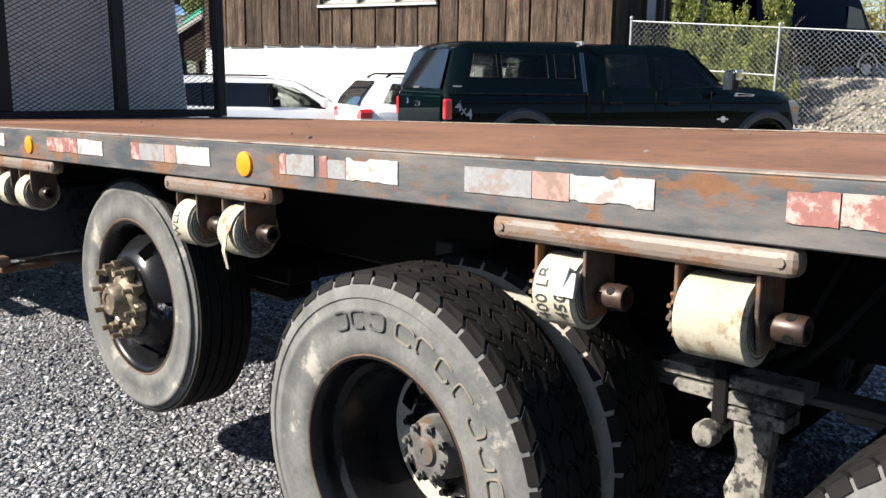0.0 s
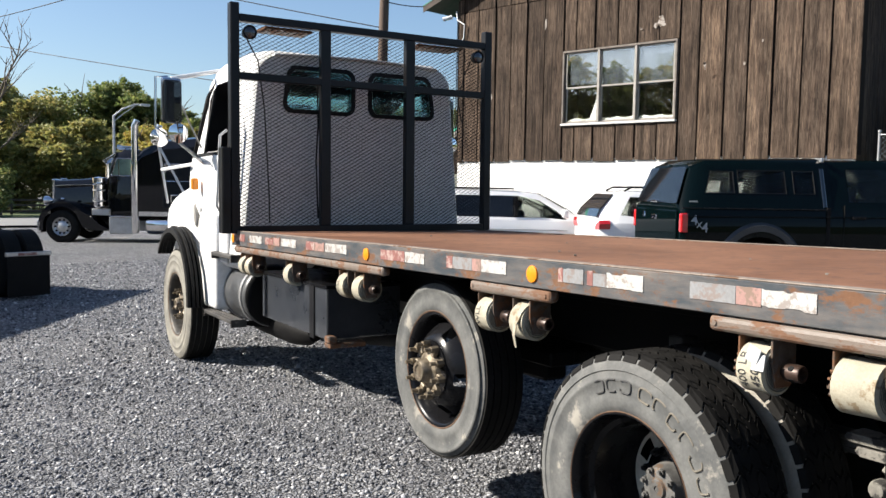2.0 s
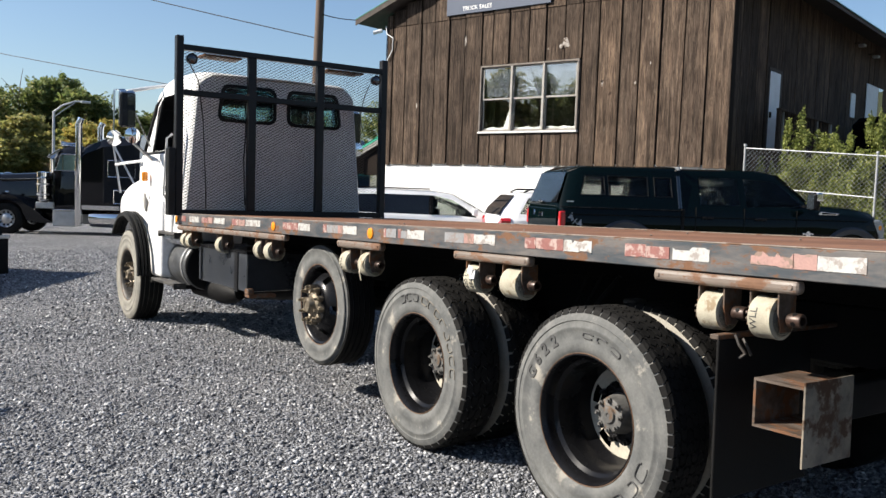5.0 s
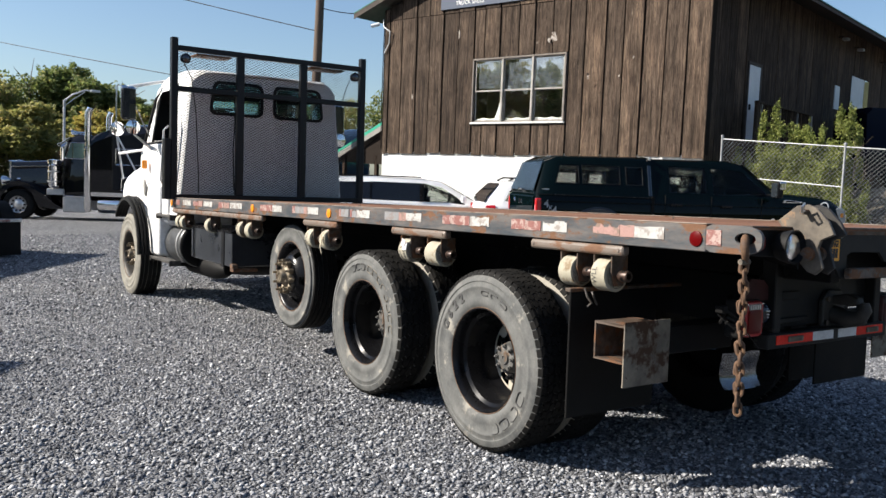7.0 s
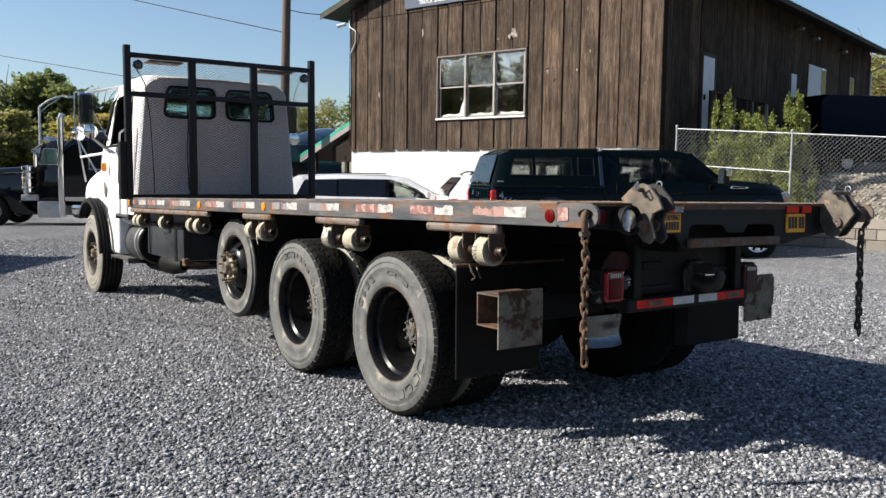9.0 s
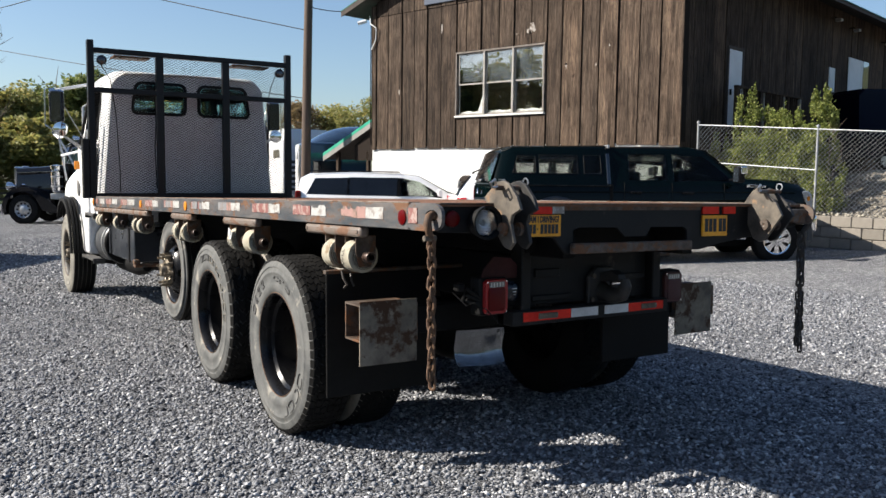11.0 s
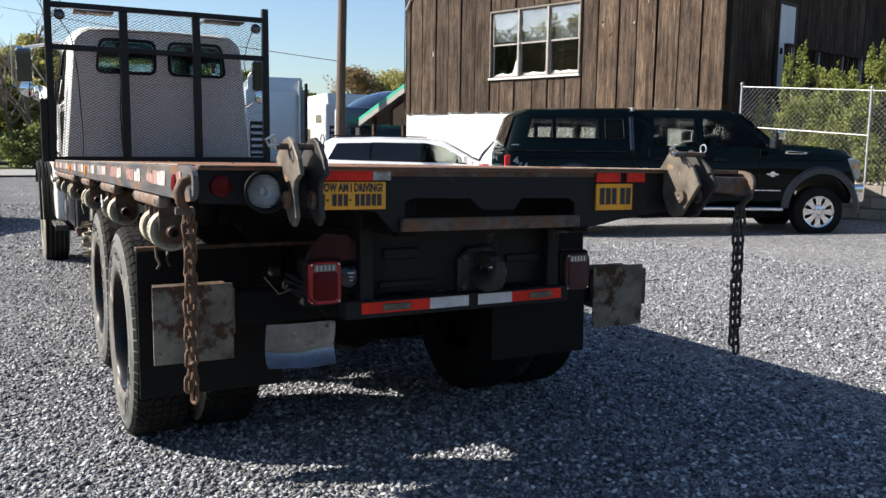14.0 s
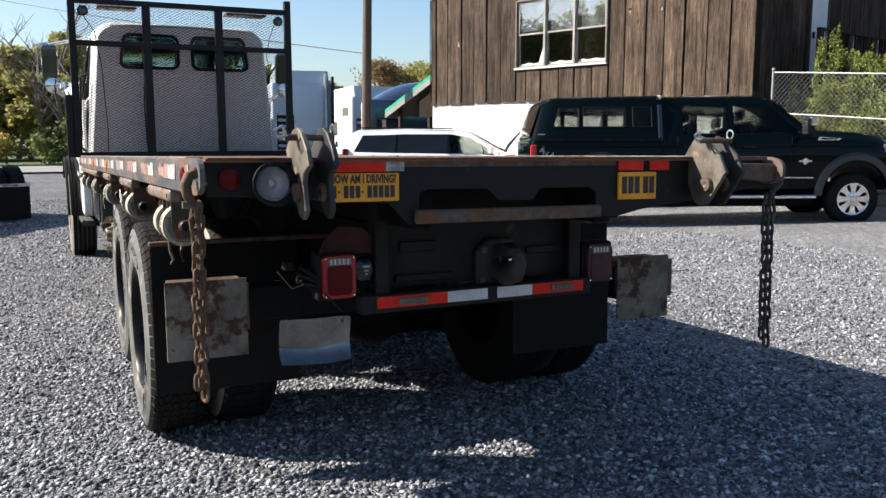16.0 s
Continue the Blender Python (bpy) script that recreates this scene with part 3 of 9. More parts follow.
rng = random.Random(5)
COURSE = 6.42                                                      # a second course of boards starts here
s = 0.0
k = 0
while s < W_LEN - 0.05:
    w = min(rng.uniform(0.52, 0.65), W_LEN - s)
    spans = [(SILL - 0.05 - rng.uniform(0.0, 0.05), COURSE)]
    for edge in (WIN0 - 0.07, WIN1 + 0.07):
        if s < edge - 0.1 and s + w > edge + 0.03:
            w = edge - s
    if s + w > WIN0 - 0.06 and s < WIN1 + 0.06:
        spans = [(spans[0][0], WINZ0 - 0.09), (WINZ1 + 0.06, COURSE)]
    spans.append((COURSE + 0.004, gable(s + w / 2) - 0.02))
    lap = 0.018 * (k % 2)
    for z0, z1 in spans:
        up = -0.02 if z0 > COURSE else 0.0
        part("board", board(w - 0.042, z1 - z0, 0.03), M["siding"], wall_f, m=pose(s + rng.uniform(-0.003, 0.003), 0.03 - lap + up + rng.uniform(-0.004, 0.004), z0 - (0.03 if up else 0), rng.uniform(-0.1, 0.1), rng.uniform(-0.08, 0.08), rng.uniform(-0.7, 0.1)))
    s += w
    k += 1
s = 0.03
while s < S_LEN - 0.05:
    w = min(rng.uniform(0.5, 0.64), S_LEN - s)
    part("board", box(fresh(), -0.024, 0, 0, w - 0.02, 0, EAVE + 0.2 - SILL + 0.55, 0.004), M["siding"], wall_s, m=pose(0.03 + rng.uniform(-0.012, 0.006), s, SILL - 0.55, 0, 0, rng.uniform(-0.6, 0.6)))
    s += w

# roof: two slopes with an overhang, metal sheet, trim boards along the edges
OVER, FRONT_OVER = 0.95, 0.42
for name, s0, s1 in (("roof_near", -OVER, W_LEN / 2), ("roof_far", W_LEN / 2, W_LEN + OVER)):
    z0 = EAVE + 0.12 - RISE * (OVER if name == "roof_near" else 0) + (RISE * W_LEN / 2 if name == "roof_far" else 0)
    z1 = EAVE + 0.12 + (RISE * W_LEN / 2 if name == "roof_near" else -RISE * OVER)
    r = part(name, prism(fresh(), [(s0, z0), (s1, z1), (s1, z1 + 0.1), (s0, z0 + 0.1)], "Y", -FRONT_OVER, S_LEN + 0.6), M["soffit"], m=FRAME_F)
    tagged(r, "pitched roof with dark soffit and green metal sheet", "roof", kind="structure")
    part("sheet", prism(fresh(), [(s0 - 0.03, z0 + 0.104), (s1, z1 + 0.104), (s1, z1 + 0.13), (s0 - 0.03, z0 + 0.13)], "Y", -FRONT_OVER - 0.04, S_LEN + 0.64), M["roof_metal"], r)
    part("rake_board", prism(fresh(), [(s0, z0 - 0.06), (s1, z1 - 0.06), (s1, z1 + 0.1), (s0, z0 + 0.1)], "Y", -FRONT_OVER - 0.03, -FRONT_OVER - 0.004), M["soffit"], r)

# triple window
M["door_paint"] = surface("white_window_paint", (0.62, 0.62, 0.6), (0.5, 0.5, 0.48), 4, 40, (0.6, 0.8))
M["worn_trim"] = surface("weathered_window_trim", (0.11, 0.092, 0.078), (0.2, 0.175, 0.15), 4, 60, (0.7, 0.85), bump=0.1, wear=(0.07, 0.055, 0.045), wear_at=0.6, wear_scale=7)
win = thing("window_1", "triple double-hung window with pale weathered frame", "window", FRAME_F, kind="structure")
fw = 0.075
part("window_frame", box(box(box(box(fresh(), WIN0 - 0.05, WIN1 + 0.05, -0.05, 0.06, WINZ1, WINZ1 + 0.05, 0.006), WIN0 - 0.05, WIN0, -0.05, 0.06, WINZ0, WINZ1, 0.006),
     WIN1, WIN1 + 0.05, -0.05, 0.06, WINZ0, WINZ1, 0.006), WIN0 - 0.05, WIN1 + 0.05, -0.05, 0.02, WINZ0 - 0.02, WINZ0, 0.004), M["worn_trim"], win)
part("window_sill", box(fresh(), WIN0 - 0.06, WIN1 + 0.06, -0.08, 0.02, WINZ0 - 0.075, WINZ0 - 0.02, 0.008), M["door_paint"], win, "pale window sill")
third = (WIN1 - WIN0) / 3
for k in range(3):
    a, b = WIN0 + k * third, WIN0 + (k + 1) * third
    if k:
        part("mullion", box(fresh(), a - 0.035, a + 0.035, -0.05, 0.05, WINZ0, WINZ1, 0.006), M["white_trim"], win)
    zc = (WINZ0 + WINZ1) / 2
    for z0, z1, y in ((WINZ0, zc + 0.02, 0.035), (zc - 0.02, WINZ1, 0.005)):
        sash = part("sash", box(box(box(box(fresh(), a + 0.03, b - 0.03, y, y + 0.03, z0, z0 + 0.04), a + 0.03, b - 0.03, y, y + 0.03, z1 - 0.04, z1),
                    a + 0.03, a + 0.065, y, y + 0.03, z0 + 0.04, z1 - 0.04), b - 0.065, b - 0.03, y, y + 0.03, z0 + 0.04, z1 - 0.04), M["white_trim"], win)
        part("pane", box(fresh(), a + 0.06, b - 0.06, y + 0.01, y + 0.016, z0 + 0.035, z1 - 0.035), M["clear_pane"], sash).visible_shadow = False
# sheet behind the upper sashes that carries the painted reflection
bm = fresh()
for k in range(3):
    a, b = WIN0 + k * third, WIN0 + (k + 1) * third
    n_ = 24
    row = [[bm.verts.new((a + 0.05 + (b - a - 0.1) * i / n_, 0.075 + 0.004 * math.sin(i * 0.7 + k), z)) for i in range(n_ + 1)] for z in (zc - 0.05 + 0.06 * k, WINZ1 + 0.05)]
    for i in range(n_):
        bm.faces.new((row[0][i], row[0][i + 1], row[1][i + 1], row[1][i]))
bmesh.ops.solidify(bm, geom=bm.faces[:], thickness=0.004)
part("sky_reflection", bm, M["sky_reflection"], win, "blue sheet behind the upper sashes, coloured like reflected sky and trees", smooth=True)
part("window_board", box(fresh(), WIN0, WIN1, 0.1, 0.35, WINZ0 - 0.05, WINZ0 + 0.02), M["door_paint"], win)
for k in range(3):
    a, b = WIN0 + k * third + 0.07, WIN0 + (k + 1) * third - 0.07
    rim_pts = [(a, WINZ0 + 0.03), (b, WINZ0 + 0.03)] + [(b - (b - a) * i / 14, WINZ0 + 0.1 + 0.016 * math.sin(i * 0.9 + k * 2) + 0.008 * math.sin(i * 3.1)) for i in range(15)]
    part("torn_film", prism(fresh(), rim_pts, "Y", 0.09, 0.094), M["door_paint"], win, "ragged white film along the bottom of the glass")
part("torn_film", prism(fresh(), [(WIN1 - third + 0.1, WINZ0 + 0.1), (WIN1 - third + 0.3, WINZ0 + 0.1), (WIN1 - third + 0.1, WINZ0 + 0.62)], "Y", 0.086, 0.089), M["door_paint"], win)
# near-black sheet behind the panes, standing in for the unlit room
part("dark_room_sheet", box(fresh(), WIN0 - 0.2, WIN1 + 0.2, 0.9, 0.95, WINZ0 - 0.4, WINZ1 + 0.4), M["backing"], win)

# scuffed remains of pale paint and a knot hole on the sunlit boards
def wall_spot(name, label, s, z, w, h, mat, seed):
    rg = random.Random(seed)
    pts = [(s + 0.5 * w * math.cos(k * 0.449) * rg.uniform(0.55, 1.1), z + 0.5 * h * math.sin(k * 0.449) * rg.uniform(0.55, 1.1)) for k in range(14)]
    return part(name, prism(fresh(), pts, "Y", -0.0295, -0.0255), mat, wall_f, label)


for k, (s, z, w, h) in enumerate(((4.42, 5.45, 0.2, 0.3), (4.56, 5.36, 0.12, 0.14), (4.36, 5.36, 0.16, 0.1), (4.95, 5.32, 0.08, 0.06), (2.38, 4.3, 0.06, 0.1), (2.0, 4.75, 0.04, 0.1), (9.55, 4.0, 0.05, 0.22), (7.75, 5.75, 0.06, 0.35))):
    wall_spot("paint_scrap", "scrap of old pale paint on the boards", s, z, w, h, M["paint_scrap"], 40 + k)
wall_spot("knot_scar", "pale scar round a knot hole", 3.29, 4.33, 0.09, 0.19, M["paint_scrap"], 60)
part("knot_hole", cyl(fresh(), (3.3, -0.031, 4.38), (3.3, 0.0, 4.38), 0.035, seg=10), M["backing"], wall_f)

# openings and fittings of the shaded wall: distances along it from the near corner
def on_side(name, label, s0, s1, z0, z1, mat, proud=0.03, category="door"):
    return tagged(part(name, box(fresh(), -proud, 0.0, s0, s1, z0, z1, 0.006), mat, m=FRAME_F), label, category, kind="structure")


M["door_white"] = surface("white_door_paint", (0.7, 0.72, 0.74), (0.62, 0.64, 0.66), 2, 30, (0.4, 0.5), bump=0.02)
d1 = on_side("door_1", "plain white entrance door in the shaded wall", 2.38, 3.16, 2.75, 4.76, M["door_white"])
part("handle", box(fresh(), -0.08, -0.03, 2.46, 2.5, 3.6, 3.75, 0.008), M["black_gloss"], d1)
part("door_frame", box(box(box(fresh(), -0.045, 0, 2.30, 2.375, 2.75, 4.84), -0.045, 0, 3.165, 3.24, 2.75, 4.84), -0.045, 0, 2.375, 3.165, 4.765, 4.84), M["soffit"], d1)
on_side("window_2", "small pale panel on the shaded wall", 9.55, 10.05, 4.25, 5.0, M["door_white"], category="window")
w3 = on_side("window_3", "large window with a white blind, half dark", 11.3, 12.75, 4.2, 5.5, M["door_white"], category="window")
part("pane", box(fresh(), -0.035, -0.031, 12.75, 13.3, 4.2, 5.5), M["window_glass"], w3)
w4 = on_side("window_4", "small window with pale frame", 16.4, 17.0, 4.75, 5.55, M["white_trim"], category="window")
for q in (0.0, 0.3):
    part("pane", box(fresh(), -0.04, -0.031, 16.46 + q, 16.7 + q, 4.82, 5.48), M["window_glass"], w4)
deck_s = thing("entrance_deck", "raised wooden entrance deck with railing by the shaded wall", "deck", FRAME_F)
part("floor", box(fresh(), -0.5, -0.06, 1.9, 6.1, 2.68, 2.8, 0.01), M["siding"], deck_s)
for yy in (1.92, 3.3, 4.6, 6.0):
    part("post", box(fresh(), -0.5, -0.4, yy, yy + 0.1, -0.4, 3.72, 0.006), M["white_trim"] if yy == 6.0 else M["siding"], deck_s)
part("top_rail", box(fresh(), -0.52, -0.4, 1.9, 6.12, 3.72, 3.78, 0.006), M["siding"], deck_s)
for k in range(26):
    part("baluster", box(fresh(), -0.47, -0.43, 2.1 + 0.15 * k, 2.14 + 0.15 * k, 2.8, 3.72), M["white_trim"] if k % 9 == 1 else M["siding"], deck_s)
for s0, z in ((11.2, 6.4), (14.6, 6.35), (9.5, 6.5)):
    fl = thing("flood_lamp", "small flood lamp under the eave", "lamp", FRAME_F, "flood lamps under the eave")
    part("arm", pipe(fresh(), [(-0.02, s0, z), (-0.16, s0, z + 0.02), (-0.2, s0, z - 0.05)], 0.02, 6), M["black_steel"], fl)
    part("shade", box(fresh(), -0.36, -0.16, s0 - 0.1, s0 + 0.1, z - 0.12, z - 0.04, 0.02), M["aluminium"], fl)
# gutter and downpipe at the far end
gt = thing("downpipe", "white downpipe at the far corner of the shaded wall", "downpipe", FRAME_F)
part("pipe", pipe(fresh(), [(-0.9, S_LEN + 0.3, 6.45), (-0.5, S_LEN - 0.05, 6.2), (-0.08, S_LEN - 0.1, 6.0), (-0.08, S_LEN - 0.1, 1.5)], 0.05, 8), M["door_white"], gt)
# fascia sign on the sunlit wall; only its lower line shows
sg = thing("fascia_sign", "dark blue sign board with white lettering on the boarded wall", "sign", FRAME_F)
sgb = part("board", box(fresh(), 4.9, 8.45, -0.085, -0.035, 6.5, 7.35, 0.006), plain("navy_sign_paint", (0.03, 0.045, 0.08), 0.4), sg)
tm = text_mesh("TRUCK SALES", 0.17)
bmesh.ops.transform(tm, matrix=Matrix.Translation((7.35, -0.087, 6.64)) @ Matrix.Rotation(math.pi, 4, "Z") @ Matrix.Rotation(math.pi / 2, 4, "X") @ Matrix.Rotation(math.pi, 4, "Y") @ Matrix.Diagonal((-1, 1, 1, 1)), verts=tm.verts)
part("lettering", tm, M["bar_white_early"], sgb)
# security camera and cable at the left corner
cm = thing("wall_camera", "white security camera on a bracket with looping cable", "camera", FRAME_F)
part("housing", cyl(fresh(), (W_LEN + 0.35, -0.25, 6.25), (W_LEN + 0.12, -0.1, 6.32), 0.06, seg=12), M["door_white"], cm)
part("cable", pipe(fresh(), [(W_LEN - 0.02, -0.08, 6.45), (W_LEN - 0.1, -0.12, 6.2), (W_LEN - 0.35, -0.1, 6.05), (W_LEN - 0.3, -0.07, 5.7), (W_LEN - 0.1, -0.08, 5.4)], 0.018, 6), M["door_white"], cm)
part("cable", pipe(fresh(), [(W_LEN - 0.05, -0.05, 6.4), (W_LEN - 0.04, -0.06, 4.0), (W_LEN - 0.05, -0.05, 2.4)], 0.015, 6), M["backing"], cm)
# lean-to porch with a green metal roof at the left corner
pc = thing("porch", "lean-to porch with green metal roof edge and dark timber", "porch", FRAME_F)
part("roof", prism(fresh(), [(W_LEN + 0.02, 3.15), (W_LEN + 2.76, 1.95), (W_LEN + 2.76, 2.07), (W_LEN + 0.02, 3.27)], "Y", 0.35, 5.5), M["soffit"], pc)
part("roof_sheet", prism(fresh(), [(W_LEN + 0.02, 3.275), (W_LEN + 2.8, 2.055), (W_LEN + 2.8, 2.16), (W_LEN + 0.02, 3.38)], "Y", 0.3, 5.6), M["roof_green"], pc, "green metal roof")
part("fascia", prism(fresh(), [(W_LEN + 0.02, 3.1), (W_LEN + 2.8, 1.88), (W_LEN + 2.8, 2.05), (W_LEN + 0.02, 3.27)], "Y", 0.3, 0.34), M["fascia_grey"], pc)
part("gable_wall", prism(fresh(), [(W_LEN + 0.02, 1.9), (W_LEN + 1.3, 1.9), (W_LEN + 1.3, 2.4), (W_LEN + 0.02, 3.1)], "Y", 0.45, 0.5), M["backing"], pc)
for q in (0.6, 2.15):
    part("post", box(fresh(), W_LEN + q, W_LEN + q + 0.12, 0.45, 0.57, -0.5, 2.2, 0.006), M["siding"], pc)
part("inner_wall", box(fresh(), W_LEN + 0.02, W_LEN + 2.2, 2.6, 2.7, -0.5, 2.6), M["backing"], pc)
part("inner_frame", pipe(fresh(), [(W_LEN + 0.9, 2.55, 1.25), (W_LEN + 1.7, 2.55, 1.25), (W_LEN + 1.7, 2.55, 2.0), (W_LEN + 0.9, 2.55, 2.0)], 0.03, 6, True), M["door_white"], pc)

# ---------------------------------------------------------------- flatbed truck
TR = pose(0, 0, 0, -math.degrees(SLOPE), 0, 0)
BED = pose(0, 0, 0, -0.6, 0.55, 0)                  # the bed rakes a little towards the cab and leans to the right
TOP, RAIL_H, BED_L, BED_W = 1.382, 0.115, 7.85, 2.44
truck = thing("flatbed_truck", "white conventional-cab flatbed truck with rusty steel deck and black headboard", "flatbed truck", TR)

# bed
deck = part("deck", box(fresh(), 0.03, BED_W - 0.03, 0.0, BED_L, TOP - 0.012, TOP - 0.001), M["deck"], truck, "rusted tread-plate deck", BED)
bm = fresh()
for k in range(19):
    y = 0.35 + k * 0.405
    box(bm, 0.06, BED_W - 0.06, y - 0.03, y + 0.03, TOP - 0.095, TOP - 0.014)
part("crossmembers", bm, M["frame"], truck, m=BED)
for x in (0.78, 1.58):
    part("bed_sill", box(fresh(), x, x + 0.08, 0.1, 7.8, TOP - 0.26, TOP - 0.097, 0.005), M["frame"], truck, m=BED)


def rail_end(bm, x0, x1, y_in, y_out, z0, z1, hole):
    """The rounded rear end of a side rail, with an oval chain hole through it."""
    n = 28
    zc, h = (z0 + z1) / 2, (z1 - z0) / 2
    yc = (y_in + y_out) / 2
    outer, inner = [], []
    for k in range(n):
        t = 2 * math.pi * k / n
        c, s_ = math.cos(t), math.sin(t)
        f = 1 / max(abs(c), abs(s_))
        if c > 0:
            oy, oz = yc + (y_in - yc) * min(1, c * f), zc + h * max(-1, min(1, s_ * f))
        else:
            g = 1 / (abs(c) ** 3 + abs(s_) ** 3) ** (1 / 3)
            oy, oz = yc + (yc - y_out) * c * g, zc + h * s_ * g
        outer.append((oy, oz))
        inner.append((hole[0] + hole[2] * c, hole[1] + hole[3] * s_))
    loops = [[bm.verts.new((x, *p)) for p in ring] for x in (x0, x1) for ring in (outer, inner)]
    o0, i0, o1, i1 = loops
    fs = []
    for k in range(n):
        j = (k + 1) % n
        fs += [bm.faces.new((o0[k], o0[j], i0[j], i0[k])), bm.faces.new((o1[k], i1[k], i1[j], o1[j])),
               bm.faces.new((o0[k], o1[k], o1[j], o0[j])), bm.faces.new((i0[k], i0[j], i1[j], i1[k]))]
    bmesh.ops.recalc_face_normals(bm, faces=fs)
    return bm


def torn_tape(bm, y0, y1, z0, z1, torn, seed):
    """A strip of tape on the rail's face; its edges are picked and torn away in places."""
    rg = random.Random(seed)
    n = max(3, int((y1 - y0) / 0.012))
    low, high = [], []
    dip_l = dip_h = 0.0
    for k in range(n + 1):
        y = y0 + (y1 - y0) * k / n
        if rg.random() < 0.35 * torn:
            dip_h = rg.choice((0.0, 0.0, 0.003, 0.007, 0.016)) * min(1.0, torn + 0.2)
        if rg.random() < 0.25 * torn:
            dip_l = rg.choice((0.0, 0.0, 0.002, 0.006)) * min(1.0, torn + 0.2)
        high.append((y, z1 - dip_h - rg.uniform(0, 0.0015)))
        low.append((y, z0 + dip_l + rg.uniform(0, 0.0015)))
    return prism(bm, low + high[::-1], "X", -0.003, 0.0)


for x0, x1, lip in ((0.0, 0.012, 0.06), (BED_W, BED_W - 0.012, BED_W - 0.06)):
    bm = fresh()
    box(bm, x0, x1, 0.2, BED_L, TOP - RAIL_H, TOP, 0.003)
    box(bm, min(x1, lip), max(x1, lip), 0.2, BED_L, TOP - RAIL_H, TOP - RAIL_H + 0.01)
    rail = part("side_rail", bm, M["rail"], truck, "black side rail with rust and flaking paint", BED)
    part("rail_top_edge", box(fresh(), min(x0, lip) + (0.001 if x0 < 1 else 0), max(x0, lip) - (0.001 if x0 > 1 else 0), 0.2, BED_L, TOP, TOP + 0.006, 0.003), M["edge_worn"], rail)
    part("rail_end", rail_end(fresh(), x0, x0 + (0.016 if x0 < 1 else -0.016), 0.2, -0.075, TOP - RAIL_H, TOP + 0.003, (0.005, TOP - 0.05, 0.05, 0.024)), M["rail" if x0 < 1 else "rail_rust"], rail)
    if x0 < 1:
        # reflective tape along the left rail: far end, near end, kind
        for k, (y1, y0, kind, torn) in enumerate(((7.72, 7.5, "red", 0.3), (7.38, 7.1, "white", 0.3), (7.02, 6.85, "red", 0.4), (6.845, 6.72, "pink", 0.2), (6.68, 6.4, "white", 0.4), (6.22, 6.08, "red", 0.3), (6.075, 5.92, "pink", 0.3),
                          (5.9, 5.58, "white", 0.3), (5.13, 4.855, "red", 0.5), (4.85, 4.647, "white", 0.4), (4.43, 4.378, "red", 0.6), (4.375, 4.208, "grey", 0.15), (4.205, 4.133, "pink", 0.1), (4.13, 3.936, "white", 0.05),
                          (3.58, 3.552, "red", 0.3), (3.55, 3.43, "grey", 0.25), (3.408, 3.376, "red", 0.5), (3.374, 3.302, "grey", 0.3), (3.3, 3.113, "white", 1.0), (2.9, 2.716, "grey", 0.1), (2.714, 2.622, "pink", 0.2), (2.62, 2.435, "white", 0.8),
                          (2.193, 2.11, "red", 0.8), (2.107, 1.91, "red", 0.5), (1.907, 1.72, "white", 1.0), (1.515, 1.395, "red", 0.5), (1.393, 1.268, "red", 0.7), (1.25, 1.065, "white", 0.7), (0.876, 0.7, "pink", 0.9), (0.697, 0.607, "pink", 0.7), (0.605, 0.427, "white", 0.3))):
            part("reflector_tape", torn_tape(fresh(), y0, y1, TOP - 0.076, TOP - 0.019, torn, 40 + k), M["tape_" + kind], rail)
        part("reflector_tape", box(fresh(), -0.0035, 0.0, 0.12, 0.195, TOP - 0.085, TOP - 0.02), M["tape_red"], rail)
        for y in (7.8, 5.31, 3.75):
            part("marker_lamp", lathe(fresh(), [(0, 0.036), (-0.007, 0.035), (-0.011, 0.022), (-0.012, 0.0001)], 20, "X", (0, y, TOP - 0.058)), M["amber"], rail, "round amber marker lamp", smooth=True)
        part("marker_lamp", lathe(fresh(), [(0, 0.034), (-0.006, 0.033), (-0.01, 0.02), (-0.011, 0.0001)], 20, "X", (0, 0.25, TOP - 0.062)), M["red_lens"], rail, "round red marker lamp", smooth=True)
        # sliding winch tracks under the rail
        for y0, y1 in ((0.68, 1.36), (2.17, 2.83), (3.64, 4.24), (5.12, 7.8)):
            bm = fresh()
            box(bm, 0.004, 0.06, y0, y1, TOP - RAIL_H - 0.056, TOP - RAIL_H - 0.002, 0.02, 3)
            for yy in (y0 + 0.03, y1 - 0.03):
                cyl(bm, (0.006, yy, TOP - RAIL_H - 0.028), (0.0, yy, TOP - RAIL_H - 0.028), 0.009, seg=8)
            part("winch_track", bm, M["track"], rail, "worn grey winch track with rust")


